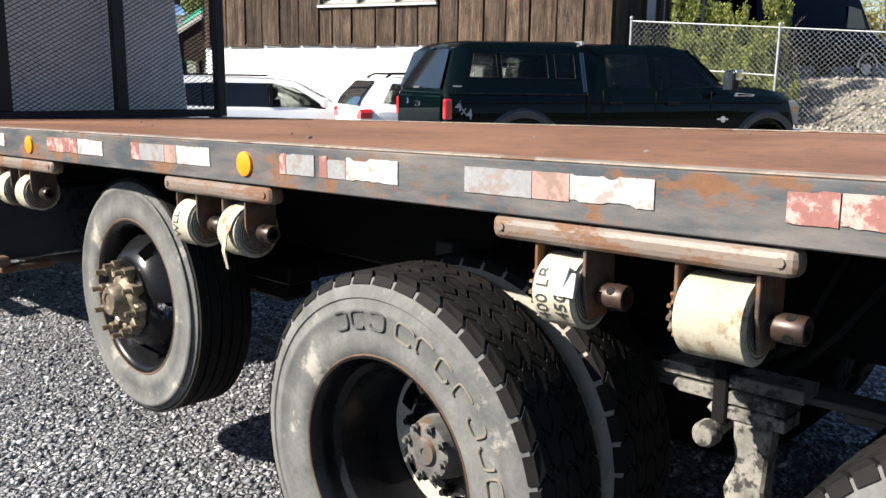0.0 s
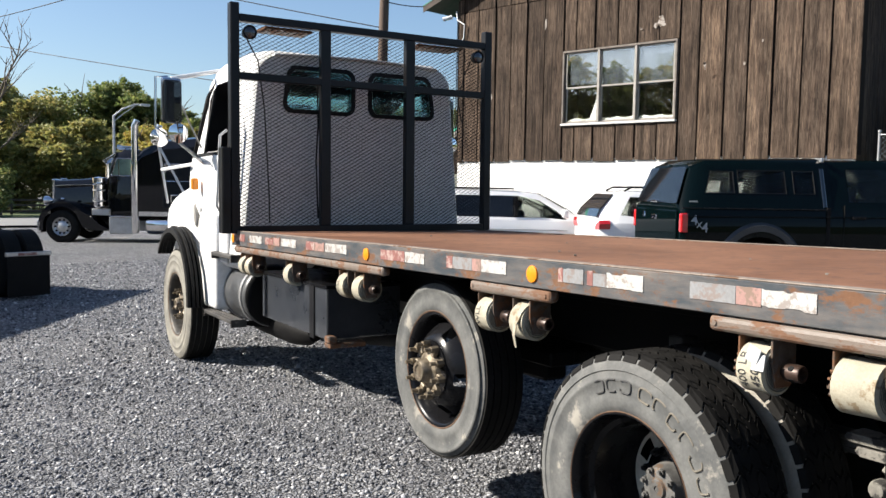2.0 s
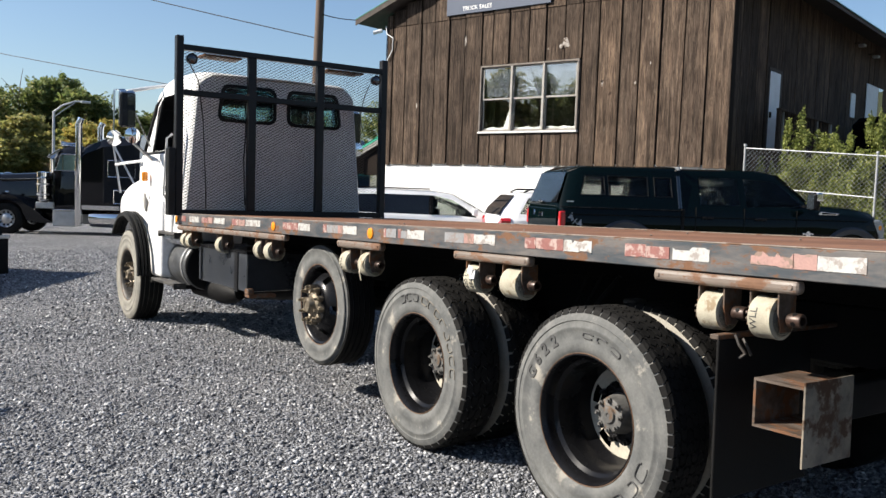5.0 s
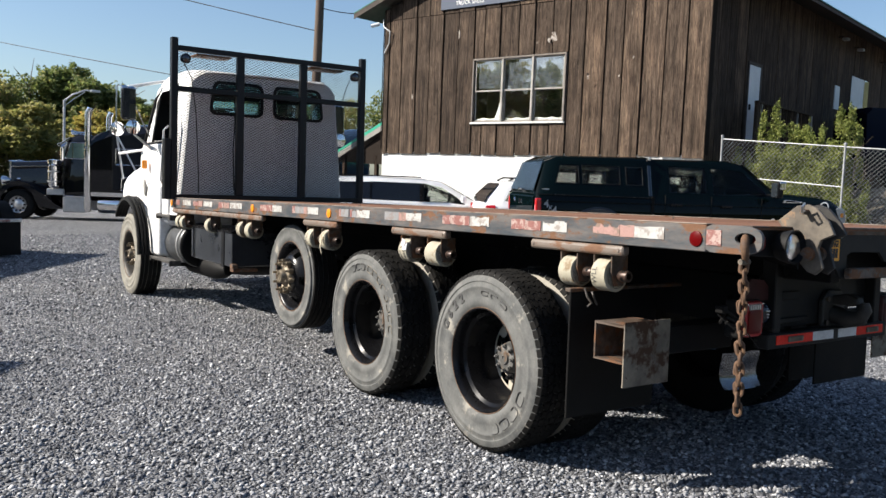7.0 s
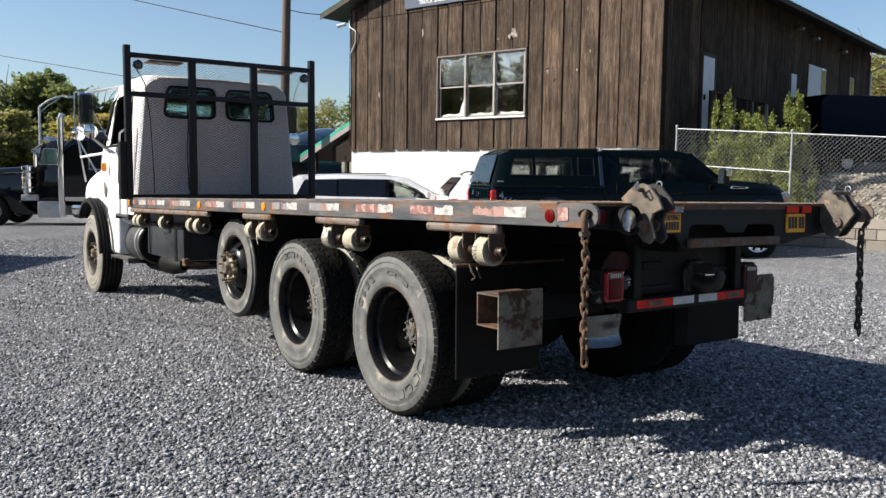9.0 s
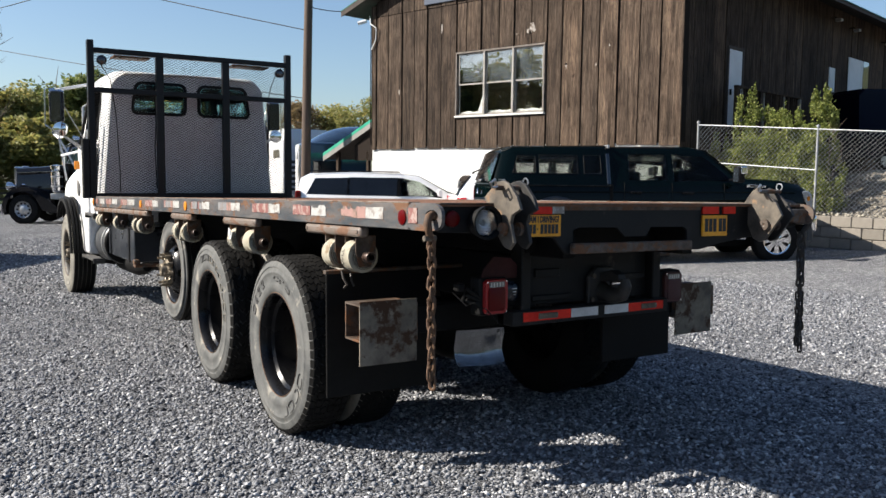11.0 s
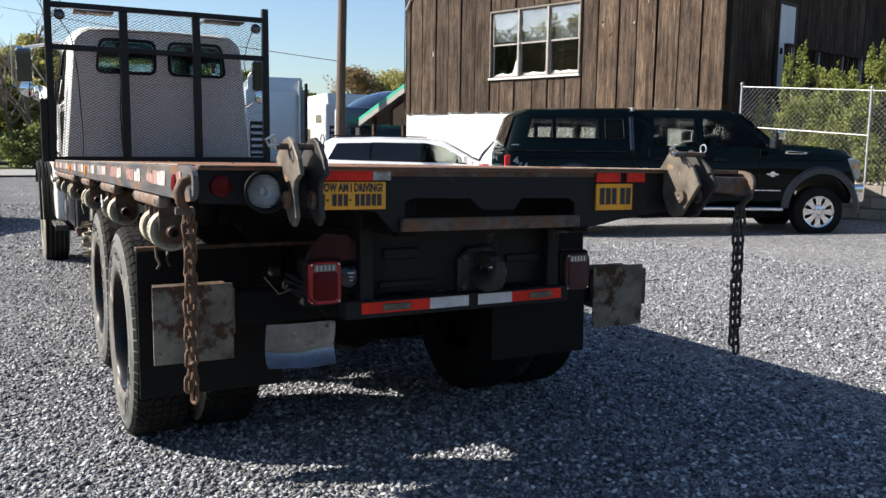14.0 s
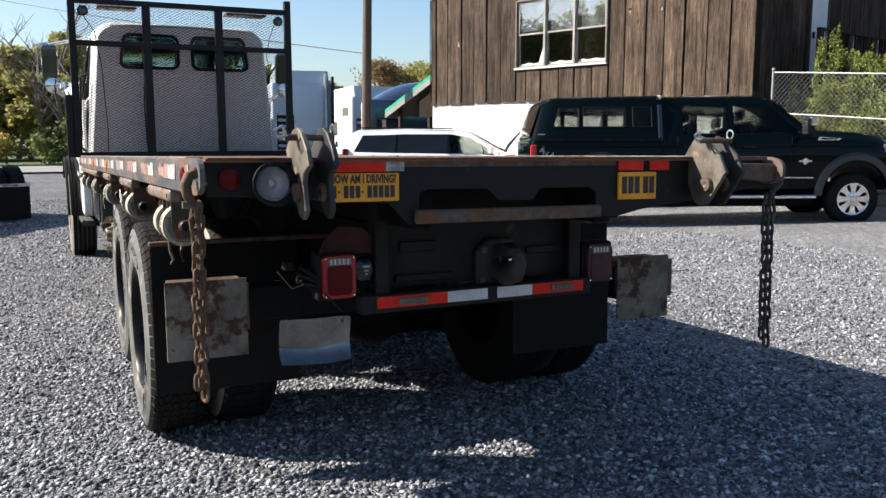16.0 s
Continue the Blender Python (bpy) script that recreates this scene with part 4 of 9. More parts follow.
# strap winches
def winch(y, width=0.1, r=0.078, words=(), tail=False, turn=0.0, m=BED):
    zc = TOP - RAIL_H - 0.155
    xc = 0.075
    w2 = width / 2
    for sy in (-w2 - 0.014, w2 + 0.006):
        bm = fresh()
        prism(bm, [(xc - 0.05, TOP - RAIL_H - 0.05), (xc + 0.06, TOP - RAIL_H - 0.05), (xc + 0.06, zc + 0.02), (xc + 0.035, zc - 0.05), (xc - 0.03, zc - 0.05), (xc - 0.05, zc + 0.02)], "Y", y + sy, y + sy + 0.008, 0.0015)
        if sy < 0:
            body = part("strap_winch", bm, M["rail_rust"], truck, "rusted strap winch with rolled webbing", m)
        else:
            part("side_plate", bm, M["rail_rust"], body)
    seg = 40
    layers = [0.02 + (r - 0.024) * k / 9 for k in range(10)]
    near = [(y - w2 + (0.004 if k % 2 else 0.0) + 0.0015 * math.sin(k * 2.3 + y * 9), q) for k, q in enumerate(layers)]
    prof = near + [(y - w2 + 0.004, r), (y - w2 * 0.3, r - 0.0015), (y + w2 * 0.4, r + 0.0006), (y + w2 - 0.004, r), (y + w2, r - 0.004), (y + w2, 0.02)]
    part("webbing", lathe(fresh(), prof, seg, "Y", (xc, 0, zc)), M["strap"], body, "yellowed strap webbing", smooth=True, angle=30)
    for yy in (y - w2 - 0.0015, y + w2 + 0.0015):
        # the wound layers show as one spiral on each side
        part("webbing_edge", pipe(fresh(), [(xc + (0.03 + 0.0003 * t) * math.cos(t * 0.26), yy, zc + (0.03 + 0.0003 * t) * math.sin(t * 0.26)) for t in range(126)], 0.0012, 4), M["ink"], body)
    bm = fresh()
    cyl(bm, (xc, y + w2 + 0.03, zc), (xc, y - w2 - 0.04, zc), 0.016, seg=12)
    lathe(bm, [(y - w2 - 0.026, 0.012), (y - w2 - 0.026, 0.0255), (y - w2 - 0.03, 0.027), (y - w2 - 0.078, 0.027), (y - w2 - 0.082, 0.025), (y - w2 - 0.082, 0.017), (y - w2 - 0.04, 0.016), (y - w2 - 0.04, 0.0001)], 20, "Y", (xc, 0, zc))
    cap = part("capstan", bm, M["capstan"], body, "hollow red-brown winch capstan", smooth=True, angle=35)
    for k in range(4):
        t = k * math.pi / 2 + turn + 0.5
        c, s_ = math.cos(t), math.sin(t)
        part("bar_hole", cyl(fresh(), (xc + 0.02 * c, y - w2 - 0.056, zc + 0.02 * s_), (xc + 0.0276 * c, y - w2 - 0.056, zc + 0.0273 * s_), 0.0095, seg=12), M["frame"], cap)
    # toothed ratchet wheel
    rim_pts = []
    for k in range(14):
        t = 2 * math.pi * k / 14
        rim_pts += [(xc + q * math.cos(t + d), zc + q * math.sin(t + d)) for q, d in ((0.043, 0.0), (0.056, 0.1), (0.056, 0.22), (0.043, 0.3))]
    part("ratchet_wheel", prism(fresh(), rim_pts, "Y", y + w2 + 0.016, y + w2 + 0.024), M["rail_rust"], body)
    # the free end of the webbing, lapped over the roll
    bm = fresh()
    pts = [(xc + (r + 0.004) * math.cos(t), zc + (r + 0.004) * math.sin(t)) for t in [radians(a) for a in range(60, 171, 10)]]
    if not tail:
        pts = pts[:3]
    if tail:
        pts += [(xc - r - 0.012, zc + 0.0), (xc - r - 0.02, zc - 0.05), (xc - r - 0.008, zc - 0.105)]
    for k, (a, b) in enumerate(zip(pts, pts[1:])):
        # a loose tail twists to a corner as it hangs
        fa, fb = [1 - 0.85 * max(0.0, (q - 6) / (len(pts) - 7)) if tail else 1.0 for q in (k, k + 1)]
        vs = [bm.verts.new(v) for v in ((a[0], y - w2 * 0.96 + w2 * 0.5 * (1 - fa), a[1]), (b[0], y - w2 * 0.96 + w2 * 0.5 * (1 - fb), b[1]), (b[0], y - w2 * 0.46 + w2 * 1.36 * fb - w2 * 0.5 * fb, b[1]), (a[0], y - w2 * 0.46 + w2 * 1.36 * fa - w2 * 0.5 * fa, a[1]))]
        bm.faces.new(vs)
    bmesh.ops.remove_doubles(bm, verts=bm.verts, dist=0.0001)
    bmesh.ops.solidify(bm, geom=bm.faces[:], thickness=0.003)
    part("webbing_end", bm, M["strap"], body)
    for k, w in enumerate(words):
        tm = text_mesh(w, 0.042, 0.0005)
        for v in tm.verts:
            along, up = v.co.x, v.co.y
            t = radians(182) - (along + 0.0) / r
            rr = r + 0.0012 + v.co.z
            v.co = Vector((xc + rr * math.cos(t), y + w2 * 0.45 - k * 0.046 + up, zc + rr * math.sin(t)))
        part("print", tm, M["ink"], body)


for y, kw in ((7.62, {}), (7.46, {}), (6.6, {}), (5.68, {"words": ("WLL",)}), (5.46, {}), (4.13, {"words": ("WLL",)}), (3.86, {"tail": True, "r": 0.08}),
              (2.66, {"words": ("400 LB", "450 K"), "turn": 0.4}), (2.32, {"width": 0.135, "r": 0.08}), (1.07, {"turn": 0.5}), (0.83, {"r": 0.082, "words": ("WLL",)})):
    winch(y, **kw)
share("print_patch", part("print_patch", box(fresh(), 0, 0.004, 0, 0.045, -0.02, 0.03, 0.001), M["bar_white"], deck, m=pose(-0.008, 2.6, 1.135, 0, 10, 0)), deck, pose(-0.01, 2.62, 1.15, 20, 0, 0))

# headboard with expanded steel mesh
HY = 7.75
ht = TR.inverted()
head = part("headboard", box(fresh(), -0.035, 0.04, HY - 0.04, HY + 0.04, 1.285, 3.13, 0.006), M["black_steel"], truck, "black square-tube headboard")
part("end_post", box(fresh(), 2.40, 2.475, HY - 0.04, HY + 0.04, 1.285, 3.15, 0.006), M["black_steel"], head)
for z0, z1, d in ((1.285, 1.345, 0.035), (2.525, 2.585, 0.03), (2.985, 3.045, 0.035)):
    part("rail", box(fresh(), 0.04, 2.40, HY - d, HY + d, z0, z1, 0.005), M["black_steel"], head)
for x in (0.79, 1.605):
    part("upright", box(fresh(), x - 0.045, x + 0.045, HY - 0.035, HY + 0.03, 1.345, 2.985, 0.005), M["black_steel"], head)
part("corner_guard", box(fresh(), -0.11, -0.037, HY - 0.05, HY + 0.06, 1.285, 1.98, 0.008), M["black_steel"], head)


def expanded(x0, x1, z0, z1, y, cw=0.053, ch=0.031, t=0.0028, d=0.004):
    verts, faces = [], []
    nx, nz = int((x1 - x0) / cw), int((z1 - z0) / ch)
    cw, ch = (x1 - x0) / nx, (z1 - z0) / nz
    for j in range(nz + 1):
        z = z0 + j * ch
        for i in range(nx):
            xa = x0 + i * cw
            for (xb, zb, xc, zc) in ((xa, z, xa + cw / 2, z + ch / 2), (xa + cw / 2, z + ch / 2, xa + cw, z)):
                for up in ((1,) if j == 0 else (1, -1) if j < nz else (-1,)):
                    k = len(verts)
                    zb2, zc2 = z + (zb - z) * up, z + (zc - z) * up
                    verts += [(xb, y - d, zb2 - t), (xc, y - d, zc2 - t), (xc, y, zc2 + t), (xb, y, zb2 + t)]
                    faces.append((k, k + 1, k + 2, k + 3))
    me = bpy.data.meshes.new("mesh")
    me.from_pydata(verts, [], faces)
    b = fresh()
    b.from_mesh(me)
    bpy.data.meshes.remove(me)
    return b


for x0, x1 in ((0.04, 0.745), (0.835, 1.56), (1.65, 2.40)):
    part("expanded_mesh", expanded(x0, x1, 1.345, 3.0, HY + 0.034), M["mesh_steel"], head, "black expanded steel mesh")
for x in (0.12, 2.31):
    lamp = part("work_lamp", lathe(fresh(), [(HY - 0.035, 0.0001), (HY - 0.045, 0.05), (HY - 0.06, 0.058), (HY + 0.0, 0.05), (HY + 0.03, 0.02), (HY + 0.03, 0.0001)], 24, "Y", (x, 0, 2.9)), M["rubber_seal"], head, "round black work lamp", smooth=True)
    part("lens", lathe(fresh(), [(HY - 0.062, 0.0001), (HY - 0.058, 0.04), (HY - 0.05, 0.048)], 20, "Y", (x, 0, 2.9)), M["window_glass"], lamp, smooth=True)
part("cable", pipe(fresh(), [(0.13, HY + 0.05, 2.86), (0.24, HY + 0.1, 2.7), (0.3, HY + 0.12, 2.3), (0.33, HY + 0.1, 1.6), (0.32, HY + 0.06, 1.36)], 0.006, 6), M["rubber_seal"], head)
part("cable", pipe(fresh(), [(0.74, HY + 0.05, 2.55), (0.755, HY + 0.06, 2.2), (0.735, HY + 0.06, 1.9), (0.75, HY + 0.05, 1.4)], 0.007, 6), M["rubber_seal"], head)
part("cable", pipe(fresh(), [(2.29, HY + 0.05, 2.87), (2.24, HY + 0.09, 2.72), (2.2, HY + 0.12, 2.5), (2.23, HY + 0.1, 2.3)], 0.005, 6), M["rubber_seal"], head)
for x0, x1 in ((0.28, 0.7), (1.72, 2.2)):
    part("top_tray", box(fresh(), x0, x1, HY + 0.045, HY + 0.3, 2.965, 2.985, 0.004), M["rail_rust"], head)

M["side_glass"] = plain("smoky_side_glass", (0.25, 0.35, 0.36), 0.02, transmission=1.0)
M["side_glass"].node_tree.nodes["Principled BSDF"].inputs["IOR"].default_value = 1.2


def rounded(cx, hw, z0, z1, r, n=5, top_r=None):
    """A rounded outline in x and z."""
    pts = []
    tr = top_r or r
    for (px, pz, a0, rr) in ((cx + hw - r, z0 + r, -90, r), (cx + hw - tr, z1 - tr, 0, tr), (cx - hw + tr, z1 - tr, 90, tr), (cx - hw + r, z0 + r, 180, r)):
        for k in range(n + 1):
            a = radians(a0 + 90 * k / n)
            pts.append((px + rr * math.cos(a), pz + rr * math.sin(a)))
    return pts


# wheels
def tread_mesh(bm, r, x0, x1, rows, n, depth, skew, gap=0.16):
    """Raised zigzag tread blocks round a tyre; every second row is set half a block on."""
    w = (x1 - x0) / rows
    step = 2 * math.pi / n
    for j in range(rows):
        outer = j in (0, rows - 1)
        kink = skew * step * (1 if j % 2 else -1)
        for i in range(n):
            base = step * (i + (0.5 if j % 2 else 0.0))
            t0, t1 = base + step * gap / 2, base + step * (1 - gap / 2)
            xa, xb = x0 + w * (j + 0.04), x0 + w * (j + 0.96)
            xm = (xa + xb) / 2
            ring = [(xa, t0, 0.0), (xm, t0 + kink, 0.0), (xb, t0, 0.0), (xb, t1, 0.0), (xm, t1 + kink, 0.0), (xa, t1, 0.0)]
            if j == 0:
                ring = [(x, t, 0.007 if x == xa else 0.0) for x, t, e in ring]
            if j == rows - 1:
                ring = [(x, t, 0.007 if x == xb else 0.0) for x, t, e in ring]
            lo = [bm.verts.new((x, (r - depth - 0.004) * math.cos(t), (r - depth - 0.004) * math.sin(t))) for x, t, e in ring]
            hi = [bm.verts.new((x, (r - e) * math.cos(t), (r - e) * math.sin(t))) for x, t, e in ring]
            bm.faces.new(hi)
            for k in range(6):
                bm.faces.new((lo[k], lo[(k + 1) % 6], hi[(k + 1) % 6], hi[k]))
            if outer:
                # the shoulder of the outer lugs runs down onto the sidewall
                ia, ib, dx = (0, 5, -1) if j == 0 else (2, 3, 1)
                low = [bm.verts.new((ring[q][0] + dx * 0.0145, (r - 0.029) * math.cos(ring[q][1]), (r - 0.029) * math.sin(ring[q][1]))) for q in (ia, ib)]
                bot = [bm.verts.new((ring[q][0] + dx * 0.002, (r - 0.029) * math.cos(ring[q][1]), (r - 0.029) * math.sin(ring[q][1]))) for q in (ia, ib)]
                bm.faces.new((hi[ia], hi[ib], low[1], low[0]))
                bm.faces.new((hi[ia], low[0], bot[0]))
                bm.faces.new((hi[ib], bot[1], low[1]))
    bmesh.ops.recalc_face_normals(bm, faces=bm.faces)
    return bm


def disc_with_holes(bm, x_of, r0, r1, holes, half, rings=6, seg=80, rh0=0.35, rh1=0.8):
    """A dished wheel disc; the hand holes are left open."""
    vs = [[bm.verts.new((x_of(r0 + (r1 - r0) * j / rings), (r0 + (r1 - r0) * j / rings) * math.cos(2 * math.pi * k / seg), (r0 + (r1 - r0) * j / rings) * math.sin(2 * math.pi * k / seg))) for k in range(seg)] for j in range(rings + 1)]
    for j in range(rings):
        fr = (j + 0.5) / rings
        for k in range(seg):
            a = 360 * (k + 0.5) / seg
            d = min(abs((a - h + 180) % 360 - 180) for h in holes) if holes else 999
            open_ = rh0 < fr < rh1 and d < half
            if not open_:
                q = (k + 1) % seg
                bm.faces.new((vs[j][k], vs[j][q], vs[j + 1][q], vs[j + 1][k]))
    return bm


def lug_ring(bm, x0, x1, r, n, size=0.017):
    for k in range(n):
        t = 2 * math.pi * k / n
        y, z = r * math.cos(t), r * math.sin(t)
        cyl(bm, (x0, y, z), (x0 - (x0 - x1) * 0.55, y, z), size, seg=6)
        cyl(bm, (x0 - (x0 - x1) * 0.5, y, z), (x1, y, z), size * 0.55, seg=8)
    return bm


def nut_ring(name, x0, x1, r, n, material, parent, size=0.017):
    """A ring of studs with nuts, each one a part on a shared mesh."""
    first = None
    for k in range(n):
        m = pose(0, 0, 0, 360 * k / n, 0, 0)
        if first is None:
            first = part(name, lug_ring(fresh(), x0, x1, r, 1, size), material, parent, m=m)
        else:
            share(name, first, parent, m)


def curved_word(word, x, r, a0, a1, size):
    """Raised letters following a sidewall, tops outwards."""
    bm = fresh()
    for k, ch in enumerate(word):
        t = radians(a0 + (a1 - a0) * k / (len(word) - 1))
        c, s = math.cos(t), math.sin(t)
        one = text_mesh(ch, size, 0.0016, 0.0028)
        bmesh.ops.transform(one, matrix=Matrix(((0, 0, -1, x), (-s, c, 0, r * c), (c, s, 0, r * s), (0, 0, 0, 1))), verts=one.verts)
        me = bpy.data.meshes.new("letter")
        one.to_mesh(me)
        one.free()
        bm.from_mesh(me)
        bpy.data.meshes.remove(me)
    return bm


def tyre_profile(x0, w, r, rim):
    return [(x0 + 0.03, rim - 0.012), (x0 + 0.016, rim), (x0 + 0.008, rim + 0.02), (x0 + 0.005, rim + 0.026), (x0 + 0.001, rim + 0.06), (x0 + 0.003, rim + 0.064), (x0 + 0.002, rim + 0.118), (x0 - 0.001, rim + 0.122), (x0 + 0.0, rim + 0.132), (x0 + 0.004, rim + 0.136), (x0 + 0.006, r - 0.068), (x0 + 0.002, r - 0.064), (x0 + 0.004, r - 0.055), (x0 + 0.013, r - 0.03), (x0 + 0.022, r - 0.014),
            (x0 + w - 0.022, r - 0.014), (x0 + w - 0.013, r - 0.03), (x0 + w - 0.006, r - 0.055), (x0 + w, rim + 0.1), (x0 + w - 0.01, rim + 0.02), (x0 + w - 0.03, rim - 0.012)]


def squash(v):
    return math.copysign(abs(v) ** 0.55, v)


def rear_wheel(x0, y, z, r, side=1, seed=1, marks=(), rows=5, n=58, skew=0.5, turn=0, word="", rim_r=0.299):
    """A deep-dished dual wheel; built for the left side and turned round for the right. marks: arcs of raised shapes, from, to, count, material."""
    m = pose(x0, y, z, turn, 0, 0 if side == 1 else 180)
    bm = lathe(fresh(), [(0.03, rim_r - 0.012), (0.012, rim_r + 0.006), (0.01, rim_r - 0.002), (0.026, rim_r - 0.014), (0.05, rim_r - 0.02), (0.075, rim_r - 0.024), (0.09, rim_r - 0.042), (0.14, rim_r - 0.05), (0.2, rim_r - 0.05), (0.235, rim_r - 0.056), (0.262, rim_r - 0.075), (0.28, rim_r - 0.08)], 72)
    wheel = part("wheel", bm, M["black_gloss"], truck, "deep-dished black steel dual wheel", m, smooth=True)
    part("disc", disc_with_holes(fresh(), lambda q: 0.262 + 0.012 * (q - 0.12) / 0.1, 0.125, rim_r - 0.078, [18 + 72 * k for k in range(5)], 13), M["disc_dust"], wheel, "dust-coated cream wheel disc", smooth=True)
    part("tyre", lathe(fresh(), tyre_profile(0, 0.275, r, rim_r), 96, close=True), M["rubber_side"], wheel, "dusty grey tyre with worn raised lettering", smooth=True, angle=50)
    part("tread", tread_mesh(fresh(), r, 0.022, 0.253, rows, n, 0.022, skew), M["rubber_tread"], wheel, "black block tread")
    if side == 1:
        for a0, a1, count, mat, lo, hi in marks:
            rg = random.Random(seed + count)
            for k in range(count):
                t0 = a0 + (a1 - a0) * k / count
                t1 = t0 + (a1 - a0) / count * rg.uniform(0.66, 0.82)
                mid, rad, c0 = radians((t0 + t1) / 2), (hi - lo) / 2, rim_r + (lo + hi) / 2
                wide = radians(t1 - t0) / 2
                turn_, gap_ = rg.choice((0.3, 0.9, 3.4, 3.9)), rg.choice((3.3, 4.4, 5.2))
                loop = [(0.0, (c0 + rad * squash(math.sin(q))) * math.cos(mid + wide * squash(math.cos(q))), (c0 + rad * squash(math.sin(q))) * math.sin(mid + wide * squash(math.cos(q)))) for q in [turn_ + gap_ * i / 16 for i in range(17)]]
                part("raised_mark", pipe(fresh(), loop, 0.004, 6), M[mat], wheel)
        if word:
            part("raised_lettering", curved_word(word, -0.0002, rim_r + 0.092, 24, 58, 0.082), M["rubber_text"], wheel)
    part("hub_flange", lathe(fresh(), [(0.285, 0.15), (0.262, 0.148), (0.256, 0.13), (0.256, 0.09)], 40), M["black_gloss"], wheel, smooth=True, angle=30)
    hub = lathe(fresh(), [(0.257, 0.1), (0.206, 0.088), (0.181, 0.078), (0.176, 0.06), (0.176, 0.04), (0.166, 0.035), (0.166, 0.012), (0.17, 0.01), (0.17, 0.0001)], 40)
    part("hub", hub, M["hub_grey"], wheel, "worn steel axle hub", smooth=True, angle=30)
    part("rim_edge", lathe(fresh(), [(0.011, rim_r + 0.003), (0.0085, rim_r + 0.006), (0.012, rim_r + 0.009)], 72), M["chain"], wheel, "rust along the rim edge", smooth=True)
    nut_ring("lug_nut", 0.262, 0.226, 0.138, 10, M["black_steel"], wheel)
    nut_ring("hub_bolt", 0.182, 0.156, 0.07, 8, M["hub_grey"], wheel, 0.013)
    # pale dusty copy on the sunlit left; black copy paints the right side's shade
    part("inner_tyre", lathe(fresh(), tyre_profile(0.335, 0.275, r, rim_r), 72, close=True), M["rubber_dust" if side == 1 else "rubber_tread"], wheel, "dust-coated inner tyre" if side == 1 else "inner tyre coloured black for the shade it stands in", smooth=True, angle=50)
    part("inner_tread", tread_mesh(fresh(), r, 0.357, 0.588, rows, n, 0.022, skew), M["rubber_tread"], wheel)
    part("inner_rim", lathe(fresh(), [(0.34, rim_r), (0.34, rim_r - 0.03), (0.45, rim_r - 0.04), (0.46, 0.1)], 40), M["frame"], wheel, smooth=True)
    return wheel


def front_wheel(x0, y, z, r, side=1, rim_r=0.29, w=0.29, disc="black_gloss", deep=0.0, side_mat="rubber_side"):
    """A wheel with an outward-domed disc and a studded hub."""
    m = pose(x0, y, z, 11, 0, 0 if side == 1 else 180)
    bm = fresh()
    lathe(bm, [(0.03, rim_r - 0.012), (0.012, rim_r + 0.006), (0.012, rim_r - 0.004), (0.03, rim_r - 0.02), (0.07, rim_r - 0.03), (0.1 + deep, rim_r - 0.045)], 72)
    disc_with_holes(bm, lambda q: 0.1 + deep - 0.112 * math.sin(math.pi / 2 * max(0.0, min(1.0, (rim_r - 0.045 - q) / 0.115))), 0.12, rim_r - 0.045, [30 + 72 * k for k in range(5)], 9, rings=8, rh0=0.45, rh1=0.85)
    wheel = part("wheel", bm, M[disc], truck, "domed black steel wheel with bronze studded hub", m, smooth=True, angle=60)
    part("tyre", lathe(fresh(), tyre_profile(0, w, r, rim_r), 96, close=True), M[side_mat], wheel, "dusty grey ribbed tyre", smooth=True, angle=50)
    bm = fresh()
    for k in range(5):
        xa = 0.024 + (w - 0.048) * k / 5
        lathe(bm, [(xa + 0.004, r - 0.016), (xa + 0.004, r), (xa + (w - 0.048) / 5 - 0.006, r), (xa + (w - 0.048) / 5 - 0.006, r - 0.016)], 96)
    part("tread", bm, M["rubber_tread"], wheel, "ribbed black tread")
    part("rim_edge", lathe(fresh(), [(0.011, rim_r + 0.004), (0.0085, rim_r + 0.009), (0.012, rim_r + 0.013)], 72), M["chain"], wheel, "rust along the rim edge", smooth=True)
    bm = fresh()
    part("hub_flange", lathe(fresh(), [(deep, 0.158), (deep - 0.018, 0.155), (deep - 0.02, 0.09)], 40), M["black_gloss"], wheel, smooth=True, angle=30)
    lathe(bm, [(a + deep, q) for a, q in ((-0.019, 0.105), (-0.04, 0.09), (-0.05, 0.066), (-0.085, 0.058), (-0.095, 0.05), (-0.095, 0.035), (-0.088, 0.03), (-0.088, 0.0001))], 40)
    part("hub", bm, M["hub_gold"], wheel, "tarnished bronze hub", smooth=True, angle=30)
    nut_ring("lug_nut", deep - 0.018, deep - 0.095, 0.136, 10, M["hub_gold"], wheel, 0.019)
    first = None
    for k in range(10):
        m_ = pose(0, 0, 0, 36 * (k + 0.5), 0, 0)
        if first is None:
            first = part("wheel_clamp", box(fresh(), deep - 0.042, deep - 0.014, -0.018, 0.018, 0.095, 0.132, 0.004), M["hub_gold"], wheel, m=m_)
        else:
            share("wheel_clamp", first, wheel, m_)
    return wheel


R1 = 0.522
rear_wheel(-0.031, 1.713, 0.522, R1, 1, 1, ((196, 258, 4, "rubber_text", 0.066, 0.122), (88, 128, 3, "rubber_text", 0.08, 0.105)), 6, 62, 0.28, word="G622")
rear_wheel(0.011, 3.205, 0.522, R1, 1, 7, ((52, 82, 3, "rubber_text", 0.08, 0.125), (86, 172, 8, "rubber_brown", 0.078, 0.126)), 5, 40, 0.3, turn=14)
rear_wheel(2.471, 1.713, 0.522, R1, -1, 2, (), 6, 62, 0.28)
rear_wheel(2.429, 3.205, 0.522, R1, -1, 3, (), 5, 40, 0.3)
front_wheel(0.145, 4.787, 0.69, 0.467, 1, rim_r=0.3, w=0.27)
